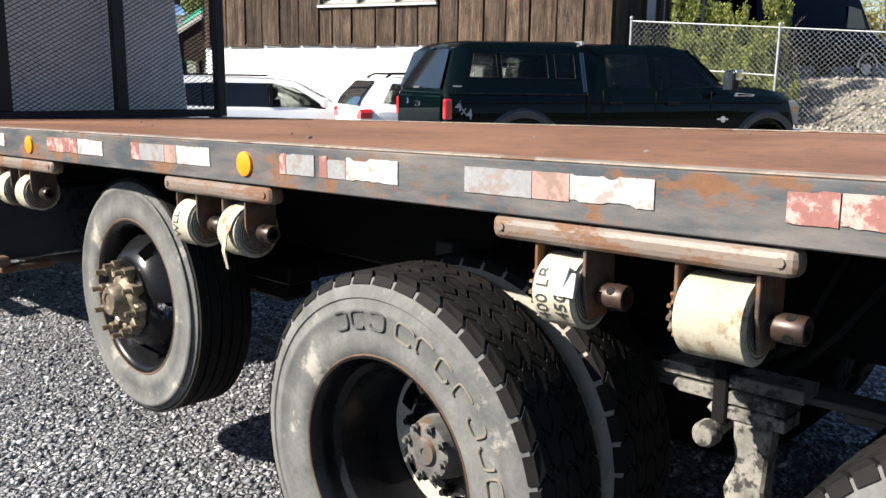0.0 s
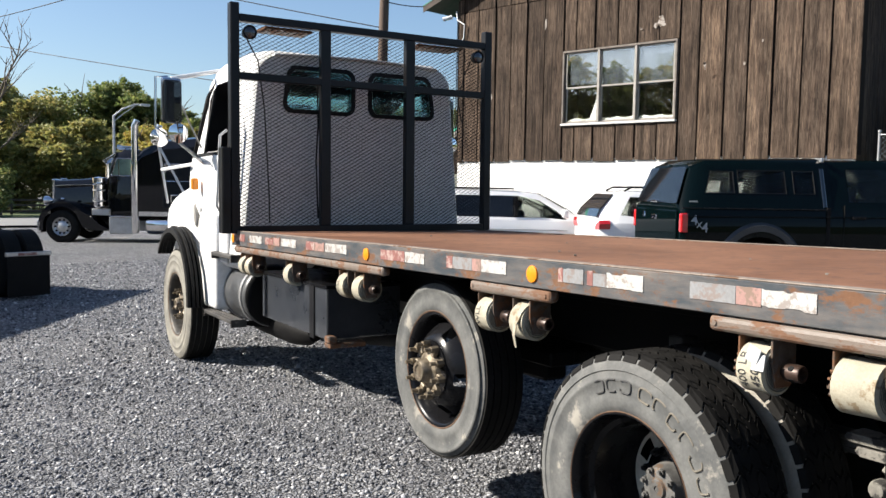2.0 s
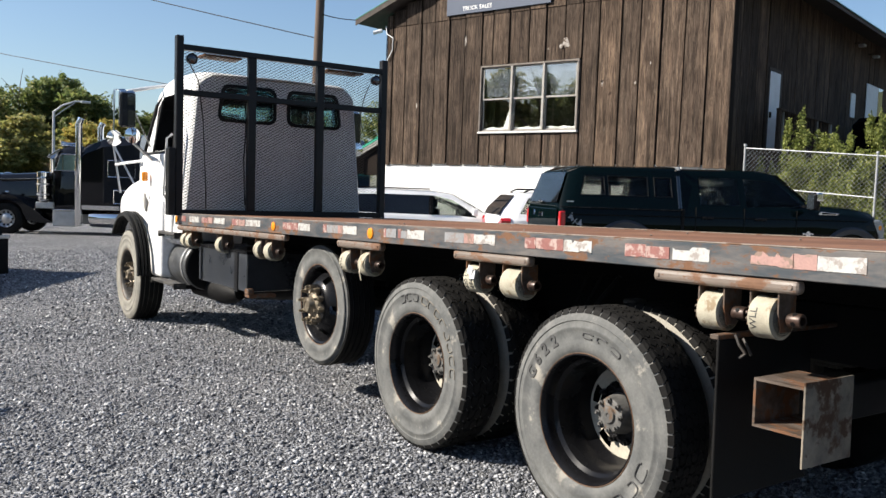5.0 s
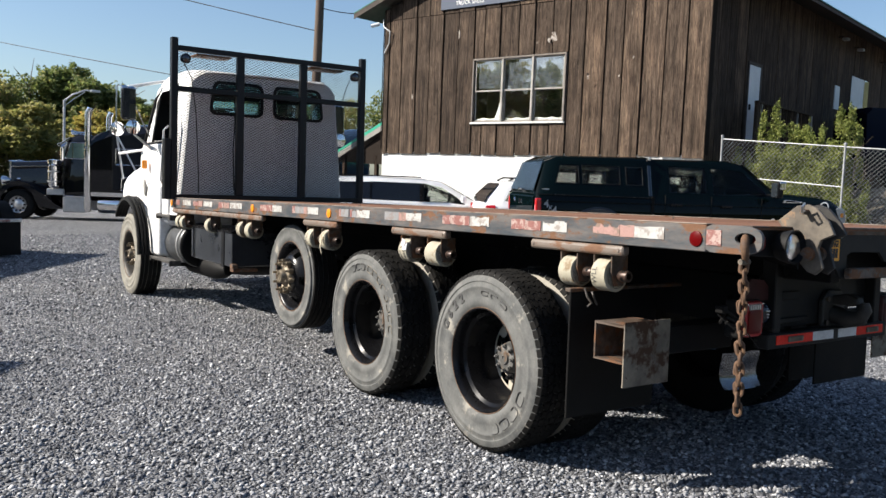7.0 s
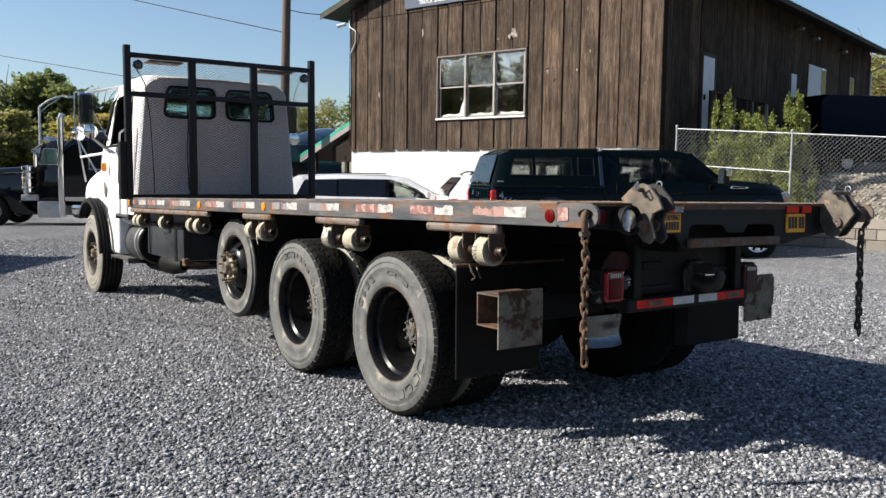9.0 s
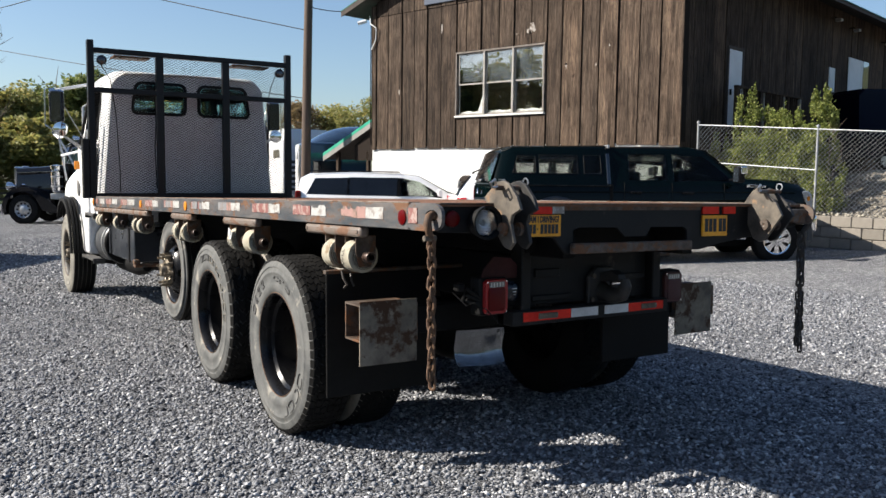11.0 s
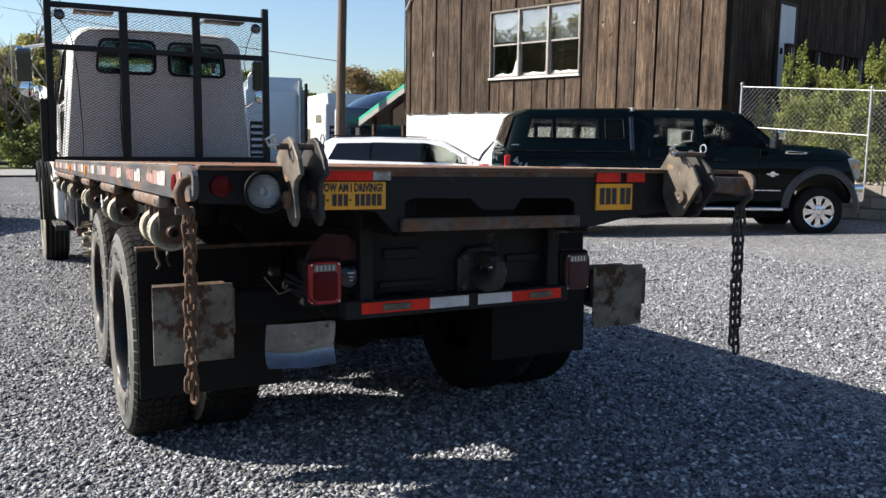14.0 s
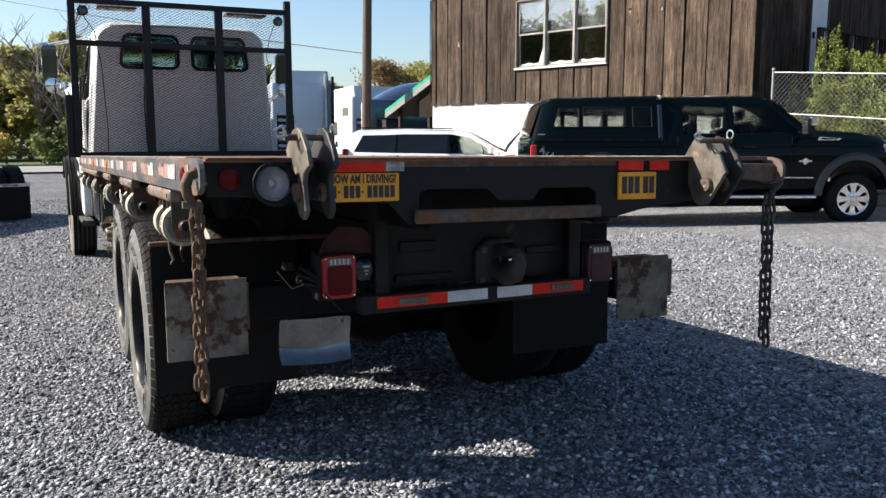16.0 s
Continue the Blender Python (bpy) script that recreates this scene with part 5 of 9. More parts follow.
front_wheel(2.295, 4.787, 0.69, 0.467, -1, rim_r=0.3, w=0.27)
front_wheel(-0.085, 9.4, 0.525, 0.54, 1, disc="hub", w=0.31, deep=0.1, rim_r=0.3, side_mat="rubber_pale")
front_wheel(2.525, 9.4, 0.525, 0.54, -1, disc="hub", w=0.31, deep=0.1, rim_r=0.3, side_mat="rubber_pale")

# chassis
for x in (0.8, 1.56):
    bm = fresh()
    box(bm, x, x + 0.08, 0.42, 10.9, 0.84, 1.1, 0.006)
    part("chassis_rail", bm, M["frame"], truck)
for y, z in ((1.713, 0.52), (3.205, 0.52)):
    bm = fresh()
    cyl(bm, (0.5, y, z), (1.94, y, z), 0.075, seg=16)
    lathe(bm, [(-0.24, 0.06), (-0.14, 0.17), (0.0, 0.22), (0.14, 0.17), (0.24, 0.06)], 20, "X", (1.22, y, z))
    cyl(bm, (1.22, y - 0.1, z + 0.03), (1.22, y + 0.45, z + 0.1), 0.09, 0.06, 12)
    part("drive_axle", bm, M["frame"], truck, "oily black drive axle", smooth=True)
    for x in (0.66, 1.66):
        bm = fresh()
        for k in range(6):
            L = 0.66 - 0.085 * k
            box(bm, x, x + 0.1, y - L, y + L, z + 0.23 - 0.021 * k, z + 0.25 - 0.021 * k, 0.003)
        box(bm, x - 0.01, x + 0.11, y - 0.1, y + 0.1, z + 0.07, z + 0.27, 0.006)
        part("leaf_spring", bm, M["frame_dust"], truck, "dusty leaf spring pack")
    for x in (0.62, 1.82):
        bm = fresh()
        cyl(bm, (x, y + 0.16, z - 0.02), (x, y + 0.3, z + 0.4), 0.035, seg=12)
        cyl(bm, (x, y - 0.3, z + 0.06), (x, y + 0.3, z + 0.06), 0.03, seg=10)
        box(bm, x - 0.05, x + 0.05, y + 0.26, y + 0.34, z + 0.05, z + 0.5, 0.006)
        part("shock_absorber", bm, M["frame_dust"], truck)
bm = fresh()
cyl(bm, (0.3, 4.787, 0.69), (2.14, 4.787, 0.69), 0.065, seg=14)
box(bm, 0.7, 0.86, 4.55, 5.05, 0.61, 0.77, 0.02)
box(bm, 1.58, 1.74, 4.55, 5.05, 0.61, 0.77, 0.02)
part("lift_axle", bm, M["frame"], truck)
bm = fresh()
cyl(bm, (0.2, 9.4, 0.52), (2.24, 9.4, 0.52), 0.06, seg=12)
box(bm, 0.5, 1.94, 9.33, 9.47, 0.42, 0.52, 0.01)
part("front_axle", bm, M["frame"], truck)
bm = fresh()
cyl(bm, (1.22, 3.4, 0.72), (1.22, 7.4, 0.86), 0.05, seg=14)
part("drive_shaft", bm, M["frame"], truck)
bm = fresh()
for y in (0.6, 2.42, 3.9, 5.6, 7.2):
    box(bm, 0.86, 1.58, y, y + 0.08, 0.86, 1.06, 0.006)
part("chassis_crossmembers", bm, M["frame"], truck)
# dusty spring ends, clamp and shackle between the two rear axles
for k, (y0, y1, z0) in enumerate(((2.36, 2.74, 0.765), (2.4, 2.7, 0.722), (2.4, 2.6, 0.682))):
    part("spring_leaf", prism(fresh(), [(y0, z0), (y1 - 0.02, z0), (y1, z0 + 0.016), (y1 - 0.01, z0 + 0.034), (y0, z0 + 0.034)], "X", 0.6, 0.7, 0.003), M["dust_sunlit"], truck, "dusty grey leaf spring end")
hanger = part("spring_hanger", prism(fresh(), [(2.43, 0.68), (2.53, 0.68), (2.52, 0.56), (2.545, 0.5), (2.54, 0.42), (2.43, 0.42), (2.44, 0.52)], "X", 0.6, 0.665, 0.008), M["dust_sunlit"], truck, "dusty grey spring shackle")
part("clamp", box(fresh(), 0.592, 0.712, 2.545, 2.585, 0.665, 0.83, 0.005), M["frame"], hanger)
part("pivot", lathe(fresh(), [(0.53, 0.0001), (0.53, 0.026), (0.545, 0.034), (0.575, 0.034), (0.585, 0.024), (0.7, 0.02)], 18, "X", (0, 2.575, 0.648)), M["dust_sunlit"], hanger, smooth=True, angle=35)
part("shackle_bolt", cyl(fresh(), (0.57, 2.49, 0.465), (0.72, 2.49, 0.465), 0.02, seg=10), M["dust_sunlit"], hanger)
for k in range(3):
    part("air_hose", pipe(fresh(), [(0.7, 2.2 + 0.12 * k, 1.12), (0.62, 2.3 + 0.1 * k, 0.95 - 0.05 * k), (0.7, 2.45 + 0.1 * k, 0.8), (0.86, 2.5 + 0.1 * k, 0.72)], 0.014, 6), M["rubber_seal"], truck)
for k in range(3):
    part("air_hose", pipe(fresh(), [(0.85, 0.5 + 0.1 * k, 1.0), (0.55 - 0.05 * k, 0.45, 0.98 - 0.04 * k), (0.45, 0.42, 0.9 + 0.03 * k), (0.6, 0.38, 0.86)], 0.01, 6), M["rubber_seal"], truck)
for y in (5.0, 5.35):
    part("air_tank", lathe(fresh(), [(0.0, 0.0001), (0.03, 0.09), (0.08, 0.12), (0.6, 0.12), (0.65, 0.09), (0.68, 0.0001)], 24, "X", (0.9, y, 0.76)), M["frame"], truck, smooth=True)

# tool box, fuel tank and steps under the bed's front
tb = part("tool_box", box(fresh(), 0.11, 0.66, 6.12, 7.33, 0.645, 1.0, 0.012, 2), M["box_paint"], truck, "dented black tool box")
part("lid_edge", box(fresh(), 0.098, 0.67, 6.1, 7.35, 0.985, 1.01, 0.004), M["black_gloss"], tb)
part("strap_plate", box(fresh(), 0.1, 0.112, 6.32, 6.4, 0.63, 1.0, 0.003), M["black_steel"], tb)
part("bracket", box(box(fresh(), 0.1, 0.36, 6.04, 6.14, 0.6, 0.632, 0.006), 0.09, 0.15, 6.04, 6.12, 0.632, 0.68, 0.008), M["rail_rust"], tb, "rusted bracket")
part("hinge", box(fresh(), 0.088, 0.1, 7.28, 7.32, 0.66, 0.98, 0.003), M["box_paint"], tb)
tank = part("fuel_tank", lathe(fresh(), [(7.9, 0.0001), (7.9, 0.235), (7.925, 0.265), (7.955, 0.27), (8.74, 0.27), (8.77, 0.24), (8.77, 0.0001)], 48, "Y", (0.4, 0, 0.735)), M["tank_grey"], truck, "round dull grey fuel tank", smooth=True, angle=50)
# black disc over the tank's rear face, painting the shade there
part("tank_end_shade", lathe(fresh(), [(7.893, 0.0001), (7.893, 0.22), (7.905, 0.25), (7.925, 0.262)], 40, "Y", (0.4, 0, 0.735)), M["frame"], tank, "black disc painting the shade on the tank's rear end", smooth=True, angle=40)
for y in (7.99, 8.46):
    part("tank_strap", lathe(fresh(), [(y, 0.271), (y, 0.279), (y + 0.05, 0.279), (y + 0.05, 0.271)], 48, "Y", (0.4, 0, 0.735)), M["aluminium"], tank, "bright tank strap")
    part("strap_bolt", pipe(fresh(), [(0.2, y + 0.025, 0.93), (0.16, y + 0.025, 1.0), (0.2, y + 0.01, 1.08)], 0.012, 8), M["aluminium"], tank)
for z, x0, y0, y1, n in ((0.525, 0.0, 7.86, 8.68, 3), (1.06, 0.02, 7.92, 8.5, 4)):
    bm = fresh()
    for k in range(n):
        box(bm, x0 + 0.045 * k, x0 + 0.045 * k + 0.036, y0, y1, z, z + 0.03, 0.004)
    box(bm, x0, x0 + 0.045 * n, y0, y0 + 0.02, z - 0.03, z + 0.034, 0.003)
    box(bm, x0, x0 + 0.045 * n, y1 - 0.02, y1, z - 0.03, z + 0.034, 0.003)
    stp = part("step", bm, M["step_grey"], truck, "dusty black slotted step")
    for yb in (y0 + 0.12, y1 - 0.16):
        part("step_bracket", prism(fresh(), [(x0 + 0.02, z), (x0 + 0.4, z), (x0 + 0.4, z - 0.07), (x0 + 0.1, z - 0.03)], "Y", yb, yb + 0.03), M["frame"], stp)
part("muffler", lathe(fresh(), [(7.2, 0.0001), (7.21, 0.05), (7.35, 0.1), (7.6, 0.13), (8.4, 0.13), (8.6, 0.09), (8.62, 0.0001)], 28, "Y", (0.48, 0, 0.49)), M["frame"], truck, "sooty black muffler", smooth=True, angle=45)
part("exhaust", pipe(fresh(), [(0.7, 6.0, 0.62), (0.6, 7.0, 0.52), (0.5, 7.8, 0.47), (0.75, 8.4, 0.5)], 0.06, 12), M["frame"], truck, smooth=True)
part("sub_frame", box(fresh(), 0.62, 0.78, 4.4, 6.1, 0.72, 0.8, 0.008), M["frame"], truck)

# rear end of the bed
bm = prism(fresh(), [(0.035, 1.375), (0.035, 1.262), (0.3, 1.252), (0.66, 1.225), (0.73, 1.15), (0.772, 1.15), (0.773, 1.258), (0.808, 1.272), (1.047, 1.269), (1.097, 1.225), (1.241, 1.223), (1.275, 1.268), (1.5, 1.267), (1.528, 1.25),
                     (1.53, 1.15), (1.63, 1.15), (1.78, 1.18), (2.1, 1.215), (2.405, 1.262), (2.405, 1.375)], "Y", 0.02, 0.034, 0.002)
tail = part("rear_beam", bm, M["tail_panel"], truck, "black rear beam of the bed, chipped", BED)
part("rear_edge", box(fresh(), 0.035, 2.405, -0.004, 0.05, TOP - 0.004, TOP + 0.004, 0.002), M["rail_rust"], tail, "rusted rear edge")
part("lower_bar", box(fresh(), 0.75, 1.535, -0.014, 0.018, 1.152, 1.2, 0.005), M["rail_rust"], tail, "rust-streaked lower bar")
part("beam_flange", box(fresh(), 0.05, 2.39, 0.036, 0.2, 1.34, 1.362, 0.003), M["frame"], tail)
for x in (0.42, 0.74, 1.55, 1.95):
    part("gusset", prism(fresh(), [(0.036, 1.335), (0.3, 1.335), (0.3, 1.24), (0.036, 1.2)], "X", x - 0.006, x + 0.006), M["frame"], tail)
part("cavity_back", box(fresh(), 0.72, 1.58, 0.3, 0.312, 1.14, 1.335), M["frame"], tail)
part("edge_scuff", box(fresh(), 0.71, 1.62, 0.016, 0.0195, 1.352, 1.372), M["rail_rust"], tail)

sign = part("driver_sign", box(fresh(), 0.425, 0.69, 0.008, 0.0185, 1.235, 1.332, 0.001), M["sign_yellow"], tail, "yellow sign with black print")
tm = text_mesh("HOW AM I DRIVING?", 0.04, 0.0006, 0.0017)
bmesh.ops.transform(tm, matrix=Matrix.Translation((0.558, 0.0072, 1.311)) @ Matrix.Rotation(math.pi / 2, 4, "X") @ Matrix.Diagonal((0.64, 1.0, 1, 1)), verts=tm.verts)
part("print", tm, M["ink"], sign)
for x in [0.445 + 0.0212 * k for k in range(11)]:
    if round((x - 0.445) / 0.0212) in (1, 5):
        part("print_bar", box(fresh(), x, x + 0.008, 0.006, 0.0075, 1.265, 1.272), M["ink"], sign)
    else:
        part("print_bar", box(fresh(), x, x + 0.016, 0.006, 0.0075, 1.248, 1.29), M["ink"], sign)
part("red_strip", box(fresh(), 0.44, 0.64, 0.008, 0.0185, 1.336, 1.374, 0.001), M["sign_red"], tail, "red reflective strip")
part("white_strip", box(fresh(), 0.642, 0.71, 0.008, 0.0185, 1.338, 1.372, 0.001), M["tape_white"], tail)
sign = part("unit_sign", box(fresh(), 1.63, 1.815, 0.008, 0.0185, 1.217, 1.325, 0.001), M["sign_yellow"], tail, "yellow sign with black print bars")
for x in (1.645, 1.676, 1.707, 1.75, 1.78):
    part("print_bar", box(fresh(), x, x + 0.024, 0.006, 0.0075, 1.24, 1.308), M["ink"], sign)
for x0, x1 in ((1.63, 1.75), (1.785, 1.88)):
    part("red_strip", box(fresh(), x0, x1, 0.008, 0.0185, 1.332, 1.37, 0.001), M["sign_red"], tail, "red reflective strip")
bm = lathe(fresh(), [(0.018, 0.036), (0.004, 0.034), (-0.004, 0.022), (-0.003, 0.012), (-0.003, 0.0001)], 24, "Y", (0.105, 0, 1.318))
part("marker_lamp", bm, M["red_lens"], tail, "round red marker lamp", smooth=True)

lampb = part("work_lamp", lathe(fresh(), [(0.02, 0.03), (0.0, 0.058), (-0.045, 0.07), (-0.07, 0.072), (-0.071, 0.066), (-0.05, 0.06)], 36, "Y", (0.235, 0, 1.302)), M["rubber_seal"], tail, "round work lamp with ribbed lens", smooth=True, angle=35)
part("reflector", lathe(fresh(), [(-0.05, 0.062), (-0.03, 0.055), (-0.012, 0.035), (-0.006, 0.0001)], 32, "Y", (0.235, 0, 1.302)), M["aluminium"], lampb, smooth=True)
part("lens", lathe(fresh(), [(-0.05, 0.063), (-0.06, 0.054), (-0.067, 0.03), (-0.069, 0.0001)], 32, "Y", (0.235, 0, 1.302)), M["ribbed_glass"], lampb, "clear ribbed lens", smooth=True)
part("bulb_shield", lathe(fresh(), [(-0.045, 0.016), (-0.02, 0.014), (-0.02, 0.0001)], 14, "Y", (0.235, 0, 1.302)), M["aluminium"], lampb)

# latch plates with pins
hexa = [(0.07, 1.36), (0.01, 1.455), (-0.015, 1.47), (-0.045, 1.455), (-0.11, 1.39), (-0.14, 1.325), (-0.06, 1.195), (-0.03, 1.185), (0.0, 1.2)]
hook_ = [(0.07, 1.41), (0.0, 1.475), (-0.04, 1.482), (-0.075, 1.465), (-0.12, 1.41), (-0.14, 1.36), (-0.095, 1.335), (-0.085, 1.3), (-0.105, 1.22), (-0.08, 1.19), (-0.05, 1.2), (0.0, 1.26), (0.02, 1.33)]
hexa, hook_ = [(0.07 + 1.25 * (a - 0.07), b) for a, b in hexa], [(0.07 + 1.25 * (a - 0.07), b) for a, b in hook_]
for xs, outline, py in (((0.315, 0.4), hook_, -0.07), ((2.0, 2.09), hexa, -0.08)):
    for x in xs:
        # the second plate of each pair takes the darker steel
        pl = part("latch_plate", prism(fresh(), outline, "X", x - 0.009, x + 0.009, 0.003), M["latch_steel" if x == xs[0] else "hitch_steel"], tail, "worn steel latch plate" if x == xs[0] else "second latch plate, darker than the first")
        part("boss", lathe(fresh(), [(x - 0.011, 0.03), (x - 0.026, 0.028), (x - 0.026, 0.012), (x - 0.02, 0.0001)], 16, "X", (0, py - 0.015, 1.275)), M["rail_rust"], pl)
    part("latch_pin", cyl(fresh(), (xs[0] - 0.05, py, 1.45), (xs[1] + 0.03, py, 1.45), 0.011, seg=10), M["rail_rust"], tail)
    part("pin_clip", pipe(fresh(), [(xs[0] - 0.045, py, 1.462), (xs[0] - 0.06, py - 0.015, 1.485), (xs[0] - 0.09, py - 0.025, 1.47), (xs[0] - 0.075, py - 0.015, 1.45), (xs[0] - 0.04, py - 0.005, 1.455)], 0.005, 6), M["aluminium"], tail)
    part("pin_ring", pipe(fresh(), [(xs[1] + 0.025, py + 0.018 * math.cos(t * 0.63), 1.475 + 0.018 * math.sin(t * 0.63)) for t in range(10)], 0.003, 6, True), M["aluminium"], tail)
part("hook_arm", prism(fresh(), [(2.14, 1.36), (2.43, 1.355), (2.45, 1.33), (2.44, 1.285), (2.4, 1.275), (2.14, 1.3)], "Y", -0.03, 0.03, 0.004), M["rail_rust"], tail, "rusted rail end on the far side")

# lights and bumper below the bed
M["red_border"] = plain("red_lens_border", (0.3, 0.006, 0.008), 0.4)
def rounded_plate(bm, x, z, hw, hh, r, y0, y1, bulge=0.0):
    """A plate facing backwards with rounded corners; bulge narrows its front."""
    rings = []
    for yy, k in ((y1, 0.0), (y0 + 0.3 * (y1 - y0), 0.0), (y0, bulge)):
        ring = []
        for cx, cz, a0 in ((hw - r, hh - r, 0), (-hw + r, hh - r, 90), (-hw + r, -hh + r, 180), (hw - r, -hh + r, 270)):
            ring += [(x + cx * (1 - k) + (r - k * 0.01) * math.cos(radians(a0 + 18 * i)), yy, z + cz * (1 - k) + (r - k * 0.01) * math.sin(radians(a0 + 18 * i))) for i in range(6)]
        rings.append(ring)
    return loft(bm, rings)


def tail_lamp(x, y, z, lens, border, label):
    o = part("tail_lamp", box(fresh(), x - 0.085, x + 0.08, y, y + 0.09, z - 0.095, z + 0.095, 0.014, 2), M["rubber_seal"], truck, label)
    rim_ = part("lens_border", rounded_plate(fresh(), x, z, 0.068, 0.086, 0.026, y - 0.022, y - 0.001, 0.06), M[border], o, "rounded red lens border", smooth=True, angle=40)
    part("lens", rounded_plate(fresh(), x, z - 0.012, 0.05, 0.058, 0.018, y - 0.028, y - 0.0215, 0.08), M[lens], o, "red lens", smooth=True, angle=40)
    win_ = part("clear_window", rounded_plate(fresh(), x, z + 0.06, 0.046, 0.014, 0.005, y - 0.028, y - 0.0215, 0.04), M["lamp_glass"], o, "clear window in the lens")
    for k in range(5):
        part("rib", box(fresh(), x - 0.038 + 0.017 * k, x - 0.034 + 0.017 * k, y - 0.0295, y - 0.0275, z + 0.05, z + 0.07), M["aluminium"], win_)
    for sx in (-1, 1):
        for sz in (-1, 1):
            part("screw", cyl(fresh(), (x + sx * 0.056, y - 0.026, z + sz * 0.074), (x + sx * 0.056, y - 0.015, z + sz * 0.074), 0.004, seg=8), M["chrome"], rim_)


tail_lamp(0.595, 0.39, 0.917, "red_lens", "red_border", "rounded red tail lamp in a black housing")
tail_lamp(1.812, 0.39, 0.893, "red_dusty", "red_dusty", "dust-dulled dark red tail lamp in a black housing")
part("lamp_bracket", prism(fresh(), [(0.52, 1.0), (0.76, 1.0), (0.76, 1.05), (0.7, 1.1), (0.6, 1.11), (0.54, 1.05)], "Y", 0.4, 0.41), surface("dull_red_paint", (0.05, 0.004, 0.004), (0.022, 0.003, 0.003), 8, 60, (0.7, 0.9)), truck, "dull red painted lamp bracket")
part("lamp_bracket", box(fresh(), 0.66, 0.78, 0.41, 0.42, 0.86, 1.06, 0.003), M["frame"], truck)
part("side_lamp", lathe(fresh(), [(0.4, 0.05), (0.385, 0.048), (0.375, 0.03), (0.372, 0.0001)], 20, "Y", (0.705, 0, 0.935)), M["lamp_dark"], truck, "small dark round lamp", smooth=True)
for w_, z in ((0.03, 0.948), (0.018, 0.932), (0.012, 0.918)):
    part("print_bar", box(fresh(), 0.705 - w_ / 2, 0.705 + w_ / 2, 0.3695, 0.3725, z, z + 0.005), M["bar_white"], truck)
bumper = part("rear_bumper", box(fresh(), 0.67, 1.74, 0.34, 0.42, 0.765, 0.84, 0.005), M["tail_panel"], truck, "black rear bumper bar with reflective strips")
for x0, x1, k in ((0.735, 1.04, "sign_red"), (1.04, 1.225, "bar_white"), (1.27, 1.44, "bar_white"), (1.44, 1.7, "sign_red")):
    part("reflector_strip", box(fresh(), x0 + 0.001, x1 - 0.001, 0.336, 0.34, 0.785, 0.83), M[k], bumper)
for x0, x1 in ((0.825, 0.95), (1.53, 1.645)):
    ml = part("bar_lamp", box(fresh(), x0, x1, 0.326, 0.3355, 0.793, 0.822, 0.004), M["lamp_tan"], bumper, "small ribbed lamp, dusty tan")
    for k in range(8):
        part("rib", box(fresh(), x0 + 0.018 + (x1 - x0 - 0.036) * k / 8, x0 + 0.018 + (x1 - x0 - 0.036) * (k + 0.55) / 8, 0.323, 0.3255, 0.798, 0.817), M["lamp_tan"], ml)
bm = fresh()
box(bm, 0.74, 1.7, 0.42, 0.46, 0.85, 1.12, 0.006)
box(bm, 0.74, 0.8, 0.36, 0.44, 0.8, 1.2, 0.006)
box(bm, 1.64, 1.7, 0.36, 0.44, 0.8, 1.2, 0.006)
part("rear_crossmember", bm, M["tail_panel"], truck)
hitch = part("pintle_hitch", prism(fresh(), [(1.2, 0.83), (1.41, 0.83), (1.42, 0.9), (1.39, 1.0), (1.36, 1.03), (1.25, 1.03), (1.2, 0.98)], "Y", 0.385, 0.418, 0.008), M["hitch_steel"], truck, "worn steel pintle hitch")
part("hook", pipe(fresh(), [(1.3, 0.39, 0.9), (1.3, 0.31, 0.885), (1.3, 0.24, 0.9), (1.3, 0.215, 0.945), (1.3, 0.22, 0.98)], [0.05, 0.045, 0.04, 0.032, 0.02], 12), M["hitch_steel"], hitch, smooth=True)
part("latch", prism(fresh(), [(0.39, 1.0), (0.3, 1.02), (0.25, 1.0), (0.235, 0.97), (0.26, 0.965), (0.39, 0.95)], "X", 1.275, 1.33, 0.006), M["hitch_steel"], hitch)
for bx, bz in ((1.22, 0.86), (1.39, 0.86), (1.23, 0.985), (1.37, 0.985)):
    part("bolt", cyl(fresh(), (bx, 0.388, bz), (bx, 0.372, bz), 0.014, seg=6), M["latch_steel"], hitch)
part("pin", cyl(fresh(), (1.262, 0.3, 0.95), (1.345, 0.3, 0.95), 0.01, seg=10), M["chrome"], hitch)
for k, (x0, x1, z0, z1) in enumerate(((0.86, 1.02, 0.99, 1.035), (1.45, 1.62, 0.95, 0.985), (0.84, 1.1, 0.87, 0.9))):
    part("panel_rib", box(fresh(), x0, x1, 0.405, 0.421, z0, z1, 0.005), M["tail_panel"], truck)
part("cable", pipe(fresh(), [(0.36, 0.4, 0.95), (0.4, 0.34, 0.89), (0.44, 0.33, 0.905), (0.47, 0.33, 0.88), (0.53, 0.36, 0.86), (0.6, 0.34, 0.78)], 0.003, 6), M["rubber_seal"], truck)
part("gland_box", box(fresh(), 0.385, 0.425, 0.39, 0.44, 0.95, 0.99, 0.006), M["frame"], truck)
bm = fresh()
rows = []
for k in range(11):
    q = k / 10
    z = 0.612 + 0.168 * q
    yy = 0.362 - 0.03 * (1 - q) ** 2 + 0.012 * math.sin(q * 5.0)
    rows.append([bm.verts.new((0.335 + 0.028 * i + (0.004 if i in (0, 10) and k in (0, 10) else 0) * (1 if i == 0 else -1), yy + 0.006 * math.sin(i * 0.7 + q * 2), z - 0.006 * math.sin(i * 0.31 * math.pi / 3) * (1 - q))) for i in range(11)])
